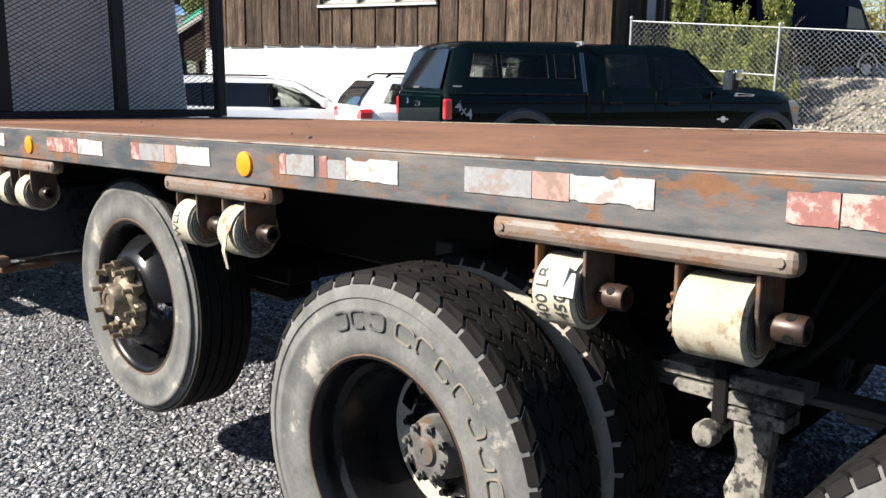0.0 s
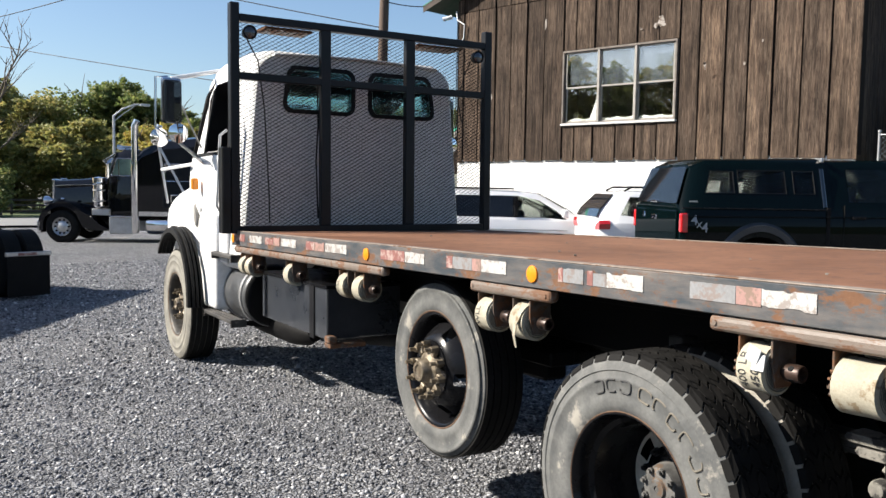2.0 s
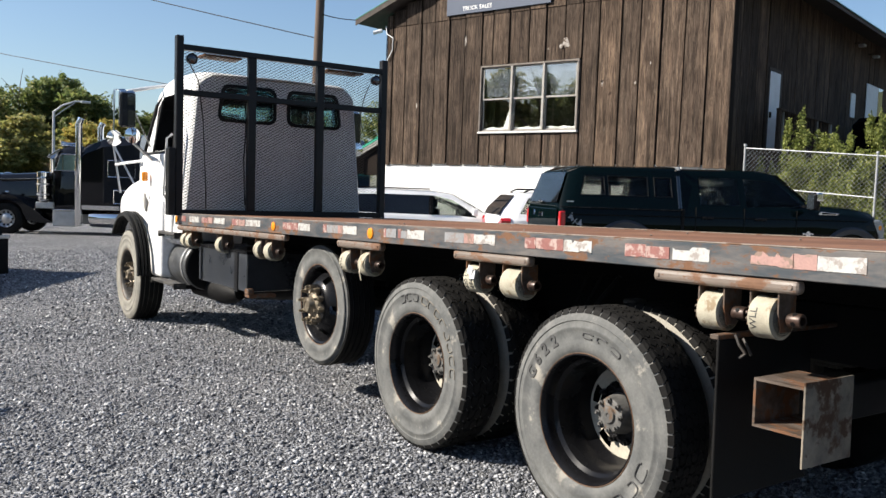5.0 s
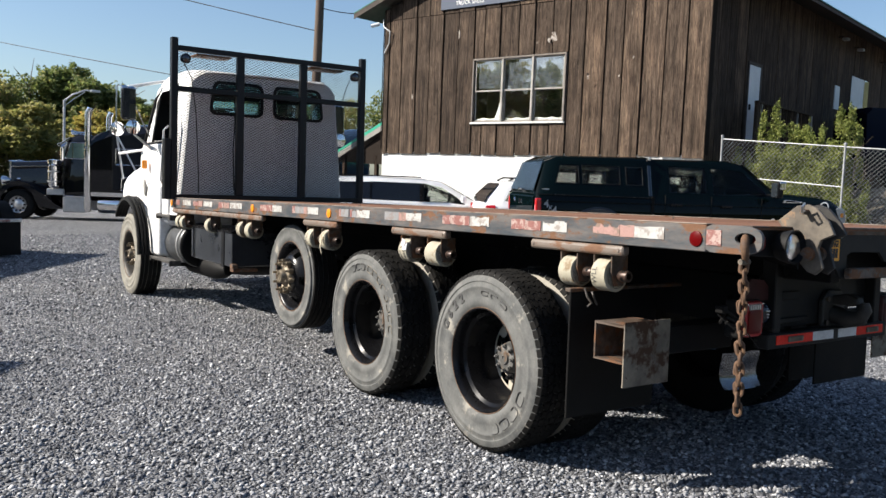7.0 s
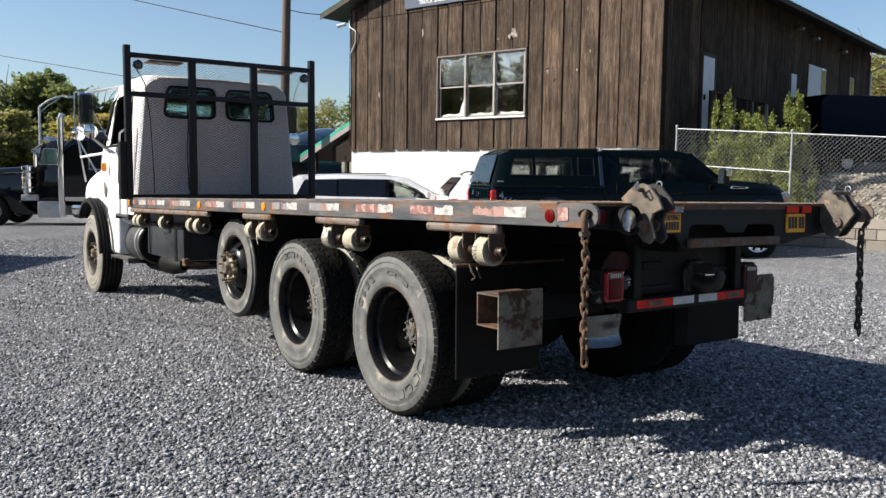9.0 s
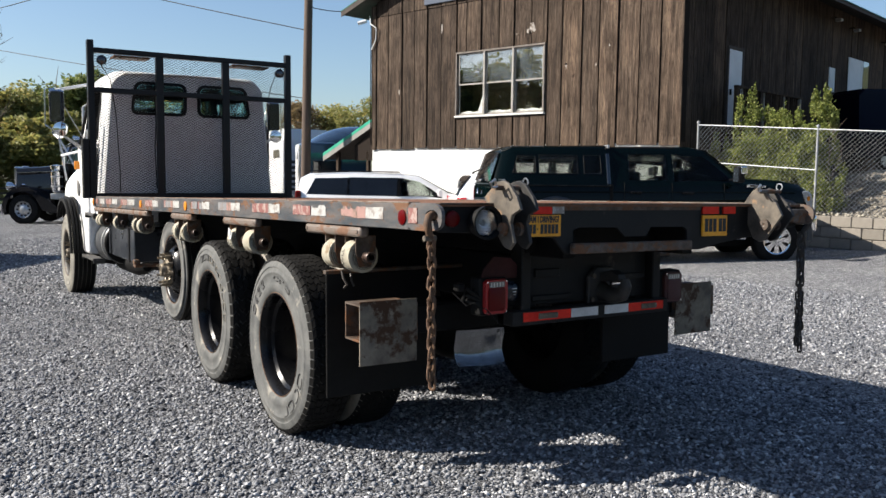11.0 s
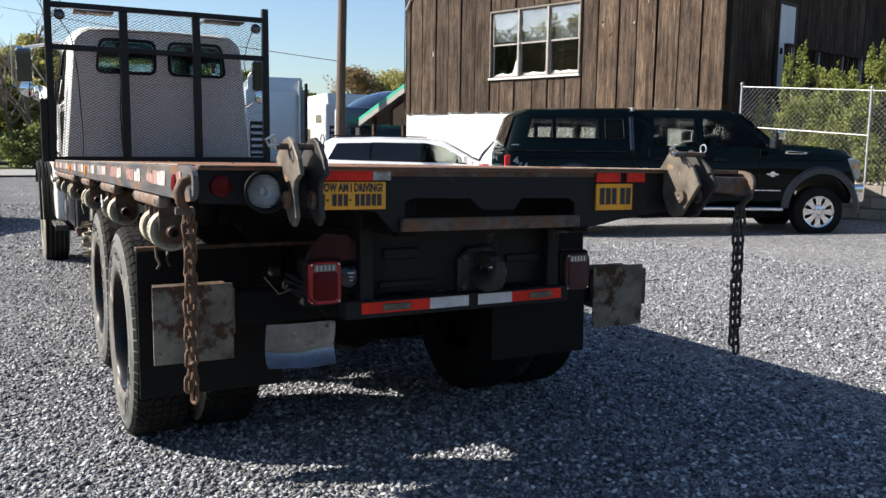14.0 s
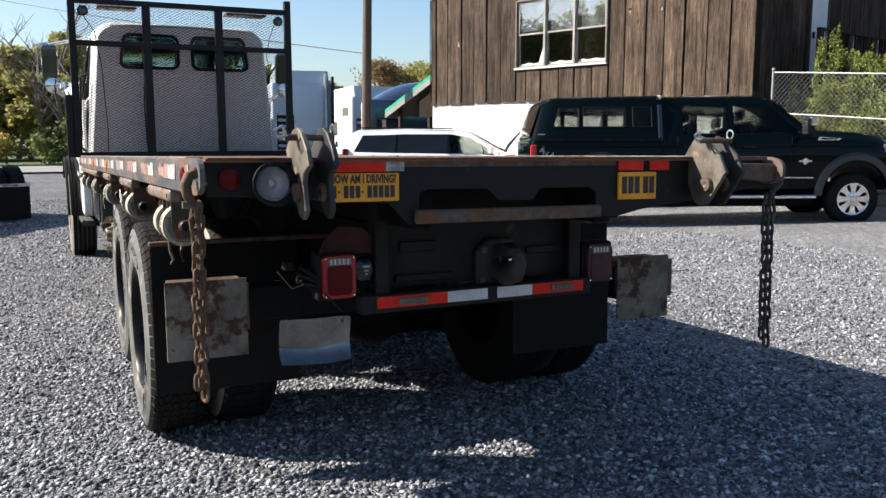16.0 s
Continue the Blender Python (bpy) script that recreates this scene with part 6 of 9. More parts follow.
for ra, rb in zip(rows, rows[1:]):
    for i in range(10):
        bm.faces.new((ra[i], ra[i + 1], rb[i + 1], rb[i]))
bmesh.ops.solidify(bm, geom=bm.faces[:], thickness=0.003)
o = part("bright_plate", bm, M["plate_bright"], truck, "bent bright metal plate", pose(0, 0, 0, 0, 1.2, 0), smooth=True)
for x in (0.37, 0.58):
    part("bolt", cyl(fresh(), (x, 0.36, 0.762), (x, 0.354, 0.762), 0.007, seg=8), M["hub"], o)
# stake pockets with plates
for x0, x1, px0, px1, pz0, pz1, y in ((0.012, 0.3, -0.022, 0.29, 0.592, 0.902, 0.622), (2.1, 2.42, 2.08, 2.39, 0.56, 0.87, 0.6)):
    bm = fresh()
    box(bm, x0, x1, y + 0.005, y + 0.23, pz1 - 0.035, pz1 - 0.025)
    box(bm, x0, x1, y + 0.005, y + 0.23, pz1 - 0.21, pz1 - 0.2)
    box(bm, x0, x1, y + 0.005, y + 0.015, pz1 - 0.2, pz1 - 0.035)
    box(bm, x0, x1, y + 0.22, y + 0.23, pz1 - 0.2, pz1 - 0.035)
    o = part("square_tube", bm, M["rail_rust"], truck, "open rusted square tube")
    part("cover_plate", box(fresh(), px0, px1, y - 0.004, y + 0.004, pz0, pz1, 0.001), M["plate_steel"], o, "stained flat steel plate")
part("tube_arm", box(fresh(), 0.3, 0.8, 0.64, 0.76, 0.72, 0.86, 0.006), M["frame"], truck)
part("tube_arm", box(fresh(), 1.64, 2.1, 0.64, 0.76, 0.69, 0.82, 0.006), M["frame"], truck)
# mud flaps
part("mud_flap", box(fresh(), -0.03, 0.6, 0.985, 0.998, 0.36, 1.0, 0.003), M["flap"], truck, "black rubber mud flap", pose(0, 0, 0, 0, 0, 0))
part("mud_flap", box(fresh(), 1.5, 2.03, 0.6, 0.612, 0.455, 0.79, 0.003), M["flap"], truck, "black rubber mud flap")
part("mud_flap", box(fresh(), 1.84, 2.3, 0.985, 0.998, 0.36, 1.0, 0.003), M["flap"], truck, "black rubber mud flap")
for x0, x1 in ((-0.03, 0.85), (1.6, 2.44)):
    part("flap_bar", box(fresh(), x0, x1, 0.99, 1.03, 1.0, 1.02, 0.003), M["rail_rust"], truck)
part("hanger_hooks", pipe(pipe(fresh(), [(0.05, 0.97, 1.02), (0.05, 0.95, 0.98), (0.06, 0.93, 0.95), (0.05, 0.95, 0.93)], 0.007, 6), [(0.1, 0.97, 1.0), (0.09, 0.94, 0.97), (0.1, 0.93, 0.94)], 0.006, 6), M["chain_dark"], truck)


# chains hanging from the rail ends
def chain(name, x, y, z_top, z_bot, material, label):
    c = thing(name, label, "chain", TR @ BED, group="chains on the rail ends")
    ring = [(0.0, 0.0135 * math.cos(t), 0.0135 * math.sin(t) + (0.014 if math.sin(t) > 0 else -0.014)) for t in [2 * math.pi * (k + 0.5) / 12 for k in range(12)]]
    first = None
    spread = 0.007 if x < 1 else 0.021
    step = 0.042
    rg = random.Random(len(name) + int(x))
    for sx, sy, z_end in ((-spread, -0.006, z_bot + 0.05), (spread, 0.008, z_bot)):
        z = z_top
        k = 0
        while z > z_end:
            m = pose(x + sx + rg.uniform(-0.004, 0.004), y + sy + rg.uniform(-0.004, 0.004), z, rg.uniform(-8, 8), rg.uniform(-8, 8), (90 if k % 2 else 0) + (30 if x < 1 else 2) + rg.uniform(-10, 10))
            if first is None:
                first = part("link", pipe(fresh(), ring, 0.0068, 6, True), material, c, m=m, smooth=True)
            else:
                share("link", first, c, m)
            z -= step
            k += 1
    out = -1 if x < 1 else 1
    zh = TOP - 0.05
    hook = [(x - out * 0.035, y + 0.03, zh - 0.012), (x - out * 0.02, y + 0.018, zh + 0.004), (x, y + 0.004, zh + 0.006), (x + out * 0.024, y - 0.012, zh - 0.004), (x + out * 0.036, y - 0.022, zh - 0.032), (x + out * 0.03, y - 0.022, zh - 0.064), (x + out * 0.012, y - 0.012, zh - 0.088), (x, y, z_top + 0.012)]
    part("grab_hook", pipe(fresh(), hook, [0.008, 0.012, 0.015, 0.017, 0.018, 0.016, 0.013, 0.01], 10), material, c, "rusted grab hook", smooth=True)
    if x < 1:
        part("shackle_pin", cyl(fresh(), (x - 0.045, y - 0.01, z_top + 0.02), (x + 0.01, y - 0.01, z_top + 0.02), 0.012, seg=10), M["latch_steel"], c)


chain("hanging_chain", 0.0, 0.0, 1.22, 0.62, M["chain"], "rusted doubled chain hanging from the bed's rail end")
chain("hanging_chain", 2.43, 0.0, 1.2, 0.555, M["chain_dark"], "dark doubled chain hanging from the bed's rail end")

# cab
CX = 1.22
CAB_X = 1.22


def leaning(cx, hw, z0, z1, r, side, lean=0.055):
    """A rounded window outline whose outer edge leans inwards."""
    return [(px - side * lean * (pz - z0) / (z1 - z0) * max(0.0, side * (px - cx) / hw), pz) for px, pz in rounded(cx, hw, z0, z1, r, 6)]


secs = []
for y, hw_b, hw_t, z0, z1, tr in ((7.985, 1.075, 0.86, 1.0, 2.79, 0.13), (8.015, 1.1, 0.885, 0.97, 2.82, 0.15), (8.07, 1.112, 0.905, 0.95, 2.838, 0.16), (8.5, 1.118, 0.915, 0.95, 2.88, 0.18), (9.05, 1.118, 0.91, 0.95, 2.88, 0.18), (9.22, 1.11, 0.89, 0.95, 2.84, 0.18)):
    pts = rounded(CAB_X, hw_b, z0, z1, 0.09, 6, tr)
    ring = []
    for px, pz in pts:
        f = max(0.0, min(1.0, (pz - 1.9) / (z1 - 1.9))) ** 2.6
        ring.append((CAB_X + (px - CAB_X) * (1 + (hw_t / hw_b - 1) * f), y, pz))
    secs.append(ring)
for y, z1, hw in ((9.75, 1.98, 1.05), (9.9, 1.86, 1.02)):
    secs.append([(CX + (px - CX), y, pz) for px, pz in rounded(CX, hw, 0.95, z1, 0.09, 6, 0.12)])
cut = fresh()
loft(cut, [[(x, y, z) for x, z in ((0.3, 1.3), (2.18, 1.3), (2.05, 2.76), (0.46, 2.76))] for y in (8.06, 9.3)])
cab_bm = carved(loft(fresh(), secs), cut, [M["cab_white"], M["cabin"]])
cut = fresh()
for x0, x1, side in ((0.53, 1.14, -1), (1.36, 1.97, 1)):
    prism(cut, leaning((x0 + x1) / 2, (x1 - x0) / 2, 2.345, 2.67, 0.06, side), "Y", 7.9, 8.2)
prism(cut, [(8.35, 2.0), (9.3, 2.0), (9.2, 2.5), (8.95, 2.62), (8.35, 2.62)], "X", 0.0, 0.6)
prism(cut, [(8.35, 2.0), (9.3, 2.0), (9.2, 2.5), (8.95, 2.62), (8.35, 2.62)], "X", 1.9, 2.5)
loft(cut, [[(0.5, y, z), (2.0, y, z), (2.1, y + 0.3, z - 0.62), (0.4, y + 0.3, z - 0.62)] for y, z in ((9.1, 2.75), (9.78, 2.75))])
cab_bm = carved(cab_bm, cut, [M["cab_white"], M["cabin"]])
cab = part("cab", cab_bm, [M["cab_white"], M["cabin"]], truck, "white cab seen from behind, lightly dusty", smooth=True, angle=35)
lip = [(CAB_X + 0.8 * k / 10, 2.795 + 0.028 * (1 - (k / 10) ** 2)) for k in range(-10, 11)]
part("roof_lip", prism(fresh(), [(x, z - 0.016) for x, z in lip] + [(x, z) for x, z in lip[::-1]], "Y", 7.95, 8.05, 0.003), M["cab_white"], cab)


def inset_window(parent, x0, x1, z0, z1, y, side, r=0.09):
    hw, cx = (x1 - x0) / 2, (x0 + x1) / 2
    o, i = leaning(cx, hw, z0, z1, r, side), leaning(cx, hw - 0.035, z0 + 0.035, z1 - 0.035, r - 0.025, side)
    bm = fresh()
    n = len(o)
    lay = [[bm.verts.new((p[0], yy, p[1])) for p in ring] for ring, yy in ((o, y + 0.02), (o, y - 0.012), (i, y - 0.018), (i, y + 0.02))]
    for a, b in zip(lay, lay[1:]):
        for k in range(n):
            bm.faces.new((a[k], a[(k + 1) % n], b[(k + 1) % n], b[k]))
    bmesh.ops.recalc_face_normals(bm, faces=bm.faces)
    w = part("rear_window", bm, M["rubber_seal"], parent, "rear window in a black rubber seal", smooth=True, angle=40)
    g = fresh()
    g.faces.new([g.verts.new((p[0], y - 0.004, p[1])) for p in i])
    bmesh.ops.solidify(g, geom=g.faces[:], thickness=0.004)
    part("glass", g, M["cab_glass"], w, "teal tinted glass")
    return w


inset_window(cab, 0.49, 1.18, 2.305, 2.715, 7.982, -1)
inset_window(cab, 1.31, 2.01, 2.305, 2.715, 7.982, 1)
for x0, x1, z1 in ((0.5, 0.98, 2.43), (1.5, 1.7, 2.6)):
    st_ = part("seat", box(fresh(), x0, x1, 8.35, 8.5, 1.4, z1, 0.06, 2), M["cabin"], cab, "dark cab seat")
part("headliner", box(fresh(), 0.5, 1.98, 8.1, 8.9, 2.56, 2.75, 0.02), M["cabin"], cab)
for z in (1.77, 2.19):
    part("panel_line", box(fresh(), 0.4, 1.52, 7.974, 7.986, z, z + 0.016, 0.005), M["cab_white"], cab)
part("panel_line", box(fresh(), 1.6, 2.05, 7.971, 7.986, 1.72, 2.23, 0.006), M["cab_white"], cab)
# door, window and pillar on the left
d = part("door", box(fresh(), 0.088, 0.12, 8.25, 9.35, 1.0, 1.95, 0.01), M["cab_white"], cab, "white cab door")
part("door_handle", box(fresh(), 0.065, 0.09, 8.35, 8.5, 1.55, 1.59, 0.006), M["rubber_seal"], d)
bm = pipe(fresh(), [(0.0, 8.3, 1.97), (0.0, 9.42, 1.97), (0.0, 9.25, 2.55), (0.0, 8.95, 2.68), (0.0, 8.3, 2.68)], 0.022, 6, True)
pipe(bm, [(0.0, 9.05, 1.97), (0.0, 9.05, 2.62)], 0.016, 6)
bmesh.ops.transform(bm, matrix=Matrix.Translation((0.125, 0, 1.97)) @ Matrix.Rotation(radians(9.5), 4, "Y") @ Matrix.Translation((0, 0, -1.97)), verts=bm.verts)
part("window_seal", bm, M["rubber_seal"], cab, "black seal of the lowered side window")
part("grab_rail", pipe(fresh(), [(0.1, 8.12, 1.35), (0.05, 8.12, 1.4), (0.08, 8.12, 2.2), (0.15, 8.12, 2.25)], 0.013, 8), M["rubber_seal"], cab)
part("grab_rail", pipe(fresh(), [(0.02, 8.2, 1.45), (-0.01, 8.2, 1.5), (0.02, 8.2, 2.1), (0.08, 8.2, 2.15)], 0.012, 8), M["aluminium"], cab)
# hood and fenders
secs = []
for y, hw, z0, z1 in ((8.98, 1.1, 0.58, 1.5), (9.1, 1.16, 0.56, 1.62), (9.4, 1.2, 1.05, 1.72), (9.7, 1.21, 1.12, 1.72), (10.1, 1.2, 1.15, 1.66), (10.5, 1.08, 1.05, 1.58), (11.0, 0.92, 0.8, 1.45), (11.25, 0.8, 0.8, 1.3)):
    secs.append([(px, y, pz) for px, pz in rounded(CX, hw, z0, z1, 0.1, 5, 0.32)])
hood = part("hood", loft(fresh(), secs), M["cab_white"], truck, "white hood with wide fenders", smooth=True, angle=45)
part("fender_panel", box(fresh(), 0.05, 0.4, 8.48, 9.02, 0.56, 1.45, 0.05, 3), M["cab_white"], hood, smooth=True)
for side, x0, x1 in ((1, -0.12, 0.03), (-1, 2.41, 2.56)):
    bm = fresh()
    arc = [(math.cos(radians(a)), math.sin(radians(a))) for a in range(38, 177, 8)]
    for j in range(4):
        xa, xb, lift = x0 + 0.038 * j, x0 + 0.038 * j + 0.034, 0.012 * (j % 2) - 0.006 * abs(j - 1.5)
        rows = []
        for x, q in ((xa, 0.625), (xa + 0.005, 0.68 + lift), (xb - 0.005, 0.68 + lift), (xb, 0.625)):
            line = [(9.45 + q * c, 0.6 + q * s_) for c, s_ in arc] + [(9.45 - q - 0.003, 0.56)]
            rows.append([bm.verts.new((x, *v)) for v in line])
        for a, b in zip(rows, rows[1:] + rows[:1]):
            for k in range(len(a) - 1):
                bm.faces.new((a[k], a[k + 1], b[k + 1], b[k]))
    bmesh.ops.recalc_face_normals(bm, faces=bm.faces)
    part("fender_flare", bm, M["rubber_seal"], hood, "ribbed black rubber fender flare")
part("hood_lamp", box(fresh(), -0.005, 0.06, 9.03, 9.085, 1.64, 1.75, 0.015, 2), M["amber"], hood, "amber side lamp")
bm = lathe(fresh(), [(0.03, 0.0001), (0.0, 0.06), (-0.02, 0.05), (-0.03, 0.0001)], 18, "X")
bmesh.ops.transform(bm, matrix=Matrix.Translation((0.045, 9.06, 1.4)) @ Matrix.Rotation(radians(-22), 4, "X") @ Matrix.Diagonal((1, 0.75, 2.1, 1)), verts=bm.verts)
part("hood_vent", bm, M["fascia_grey"], hood, "grey oval hood latch", smooth=True)
# mirrors on struts
for sx in (-1, 1):
    x = CX + sx * 1.44
    mr = part("door_mirror", box(fresh(), x - 0.085, x + 0.085, 8.83, 8.9, 2.235, 2.625, 0.025, 2), M["black_gloss"], cab, "tall mirror in a bright housing")
    part("mirror_shell", box(fresh(), x - 0.09, x + 0.09, 8.86, 8.94, 2.25, 2.65, 0.03, 2), M["chrome"], mr)
    part("mirror_glass", box(fresh(), x - 0.075, x + 0.075, 8.822, 8.828, 2.25, 2.61, 0.002), M["window_glass"], mr)
    part("mirror_bar", pipe(fresh(), [(x + sx * 0.02, 8.92, 2.66), (x + sx * 0.13, 8.92, 2.65), (x + sx * 0.135, 8.92, 2.2), (x + sx * 0.05, 8.9, 2.14)], 0.011, 8), M["chrome"], mr)
    part("spot_mirror", lathe(fresh(), [(0.0, 0.0001), (0.005, 0.09), (0.05, 0.075), (0.1, 0.02), (0.1, 0.0001)], 24, "Y", (x + 0.02 * -sx, 8.72, 2.14)), M["chrome"], mr, "round chrome spot mirror", smooth=True)
    part("spot_glass", lathe(fresh(), [(-0.006, 0.0001), (-0.002, 0.06), (0.004, 0.085)], 20, "Y", (x + 0.02 * -sx, 8.72, 2.14)), M["mirror"], mr, smooth=True)
    ix = CX + sx * 0.92
    part("mirror_strut", pipe(fresh(), [(x, 8.9, 2.64), (ix, 9.15, 2.78)], 0.02, 8), M["cab_white"], mr, "white mirror arm")
    for a_, b_, r_ in (((x, 8.9, 2.12), (CX + sx * 1.09, 9.2, 1.93), 0.014), ((x, 8.9, 2.12), (CX + sx * 1.09, 9.0, 1.86), 0.012), ((x, 8.9, 2.6), (CX + sx * 1.06, 9.3, 2.05), 0.009)):
        part("mirror_stay", pipe(fresh(), [a_, b_], r_, 8), M["aluminium"], mr)
    fx = CX + sx * 1.22
    hm = part("hood_mirror", lathe(fresh(), [(10.35, 0.0001), (10.36, 0.1), (10.41, 0.09), (10.46, 0.03), (10.46, 0.0001)], 24, "Y", (fx, 0, 2.2)), M["chrome"], hood, "round chrome hood mirror on a tripod", smooth=True)
    for b_, r_ in (((CX + sx * 1.14, 10.35, 1.5), 0.013), ((CX + sx * 1.0, 10.2, 1.6), 0.013)):
        part("leg", pipe(fresh(), [(fx, 10.4, 2.12), b_], r_, 8), M["aluminium"], hm)
    part("brace", pipe(fresh(), [(fx - sx * 0.03, 10.38, 1.86), (CX + sx * 1.06, 9.55, 1.9)], 0.018, 8), M["cab_white"], hm)

# ---------------------------------------------------------------- parked vehicles
def car_ring(x, z0, zb, zt, hw, ht):
    half = [(-hw * 0.9, z0), (-hw * 0.985, z0 + 0.1), (-hw, z0 + (zb - z0) * 0.55), (-hw * 0.985, zb - 0.02), (-hw * 0.975, zb), (-ht, zt - 0.08), (-ht + 0.05, zt - 0.025), (-ht + 0.16, zt)]
    return [(x, y, z) for y, z in half] + [(x, -y, z) for y, z in reversed(half)]


def side_y(st, x, z):
    """Half width of the greenhouse at a station and height."""
    for a, b in zip(st, st[1:]):
        if min(a[0], b[0]) <= x <= max(a[0], b[0]):
            u = (x - a[0]) / (b[0] - a[0])
            zb, zt, hw, ht = [a[k] * (1 - u) + b[k] * u for k in (2, 3, 4, 5)]
            f = (z - zb) / max(0.05, zt - 0.08 - zb)
            return hw * 0.975 + (ht - hw * 0.975) * f if f > 0 else hw * 0.985
    return 1.0


def pane_mesh(pts, st, sign, lift=0.004):
    bm = fresh()
    bm.faces.new([bm.verts.new((x, sign * (side_y(st, x, z) + lift), z)) for x, z in pts])
    bmesh.ops.solidify(bm, geom=bm.faces[:], thickness=0.004)
    return bm


def alloy(parent, x, y, z, r, name_label, rim_mat, spokes=8, w=0.22):
    s_ = 1 if y < 0 else -1
    m = pose(x, y, z, 0, 0, 0)
    o = part("wheel", lathe(fresh(), [(y_, r_) for y_, r_ in ((0.0, r * 0.57), (-0.004, r * 0.6), (-0.008, r * 0.62), (0.004, r * 0.64), (0.012, r * 0.56), (0.08, r * 0.53))], 40, "Y"), rim_mat, parent, name_label, m if s_ == 1 else m @ pose(0, 0, 0, 0, 0, 180), smooth=True)
    part("tyre", lathe(fresh(), [(0.03, r * 0.58), (0.0, r * 0.64), (-0.014, r * 0.76), (-0.012, r * 0.88), (0.002, r * 0.95), (0.025, r), (w - 0.025, r), (w, r * 0.9), (w, r * 0.62)], 48, "Y"), M["rubber_tread"], o, smooth=True, angle=50)
    bm = fresh()
    for k in range(spokes):
        prism(bm, [(-r * 0.085, r * 0.16), (r * 0.085, r * 0.16), (r * 0.1, r * 0.4), (r * 0.16, r * 0.58), (-r * 0.16, r * 0.58), (-r * 0.1, r * 0.4)], "Y", 0.004, 0.03)
        bmesh.ops.transform(bm, matrix=Matrix.Rotation(2 * math.pi * k / spokes, 4, "Y"), verts=bm.verts[-12:])
    lathe(bm, [(-0.03, 0.0001), (-0.028, r * 0.1), (-0.012, r * 0.13), (-0.004, r * 0.24), (0.01, r * 0.27)], 24, "Y")
    part("spokes", bm, rim_mat, o)
    for k in range(spokes):
        t = 2 * math.pi * (k + 0.5) / spokes
        part("lug_nut", cyl(fresh(), (r * 0.19 * math.cos(t), 0.0, r * 0.19 * math.sin(t)), (r * 0.19 * math.cos(t), -0.02, r * 0.19 * math.sin(t)), r * 0.028, seg=6), M["chrome"], o)
    part("brake_disc", lathe(fresh(), [(0.09, 0.0001), (0.09, r * 0.6)], 24, "Y"), M["frame"], o)
    return o


def car(name, label, category, m, st, paint, windows, wheels, wheel_r, rim_mat, glass, arch=1.16, group="parked cars", cavities=()):
    root = thing(name, label, category, m, group)
    cut = fresh()
    for wx in wheels:
        lathe(cut, [(-1.3, 0.0001), (-1.3, wheel_r * arch), (1.3, wheel_r * arch), (1.3, 0.0001)], 32, "Y", (wx, 0, wheel_r * (0.86 + 0.14 * arch / 1.16)))
    body = loft(fresh(), [car_ring(*s) for s in st])
    body = carved(body, cut, [paint, M["frame"]])
    cut = fresh()
    for pts in windows:
        prism(cut, pts, "Y", -1.4, 1.4)
    body = carved(body, cut, [paint, M["cabin"]])
    for pts, half in cavities:
        body = carved(body, prism(fresh(), pts, "Y", -half, half), [paint, M["cabin"]])
    b = part("body", body, [paint, M["frame"], M["cabin"]], root, smooth=True, angle=32)
    for pts in windows:
        for sign in (-1, 1):
            part("side_window", pane_mesh(pts, st, sign, -0.002), glass, b, "dark tinted window")
    for wx in wheels:
        for sign in (-1, 1):
            hw = side_y(st, wx, wheel_r)
            alloy(root, wx, sign * (hw - 0.03), wheel_r, wheel_r, "bright alloy wheel", rim_mat)
    part("underbody", box(fresh(), st[0][0] + 0.3, st[-1][0] - 0.3, -0.6, 0.6, wheel_r * 0.65, wheel_r * 1.3, 0.02), M["frame"], root)
    return root, b


M["decal_grey"] = plain("grey_decal", (0.3, 0.31, 0.33), 0.4, 0.3)
M["pickup_gloss"] = plain("polished_black_green_paint", (0.0015, 0.0032, 0.006), 0.07, 0.0, coat=0.8)
M["pickup_paint"] = plain("black_green_paint", (0.001, 0.0036, 0.004), 0.09, 0.0, coat=0.3)
M["pickup_paint"].node_tree.nodes["Principled BSDF"].inputs["Specular IOR Level"].default_value = 0.0
M["red_lens_bright"] = plain("bright_red_lens", (0.45, 0.012, 0.016), 0.12, coat=1.0)
M["lamp_clear"] = plain("clear_headlamp", (0.3, 0.32, 0.33), 0.12, 0.5, coat=1.0)
M["van_paint"] = plain("white_car_paint", (0.78, 0.78, 0.78), 0.25, coat=0.8)
M["suv_paint"] = plain("bright_white_car_paint", (0.82, 0.82, 0.82), 0.22, coat=0.8)
M["car_glass"] = plain("tinted_car_glass", (0.56, 0.6, 0.56), 0.01, transmission=1.0)
M["car_glass"].node_tree.nodes["Principled BSDF"].inputs["IOR"].default_value = 1.2
M["dark_glass"] = plain("dark_privacy_glass", (0.012, 0.015, 0.02), 0.02, coat=1.0)
M["grey_trim"] = surface("grey_plastic_trim", (0.03, 0.033, 0.038), (0.045, 0.05, 0.055), 5, 50, (0.4, 0.5))

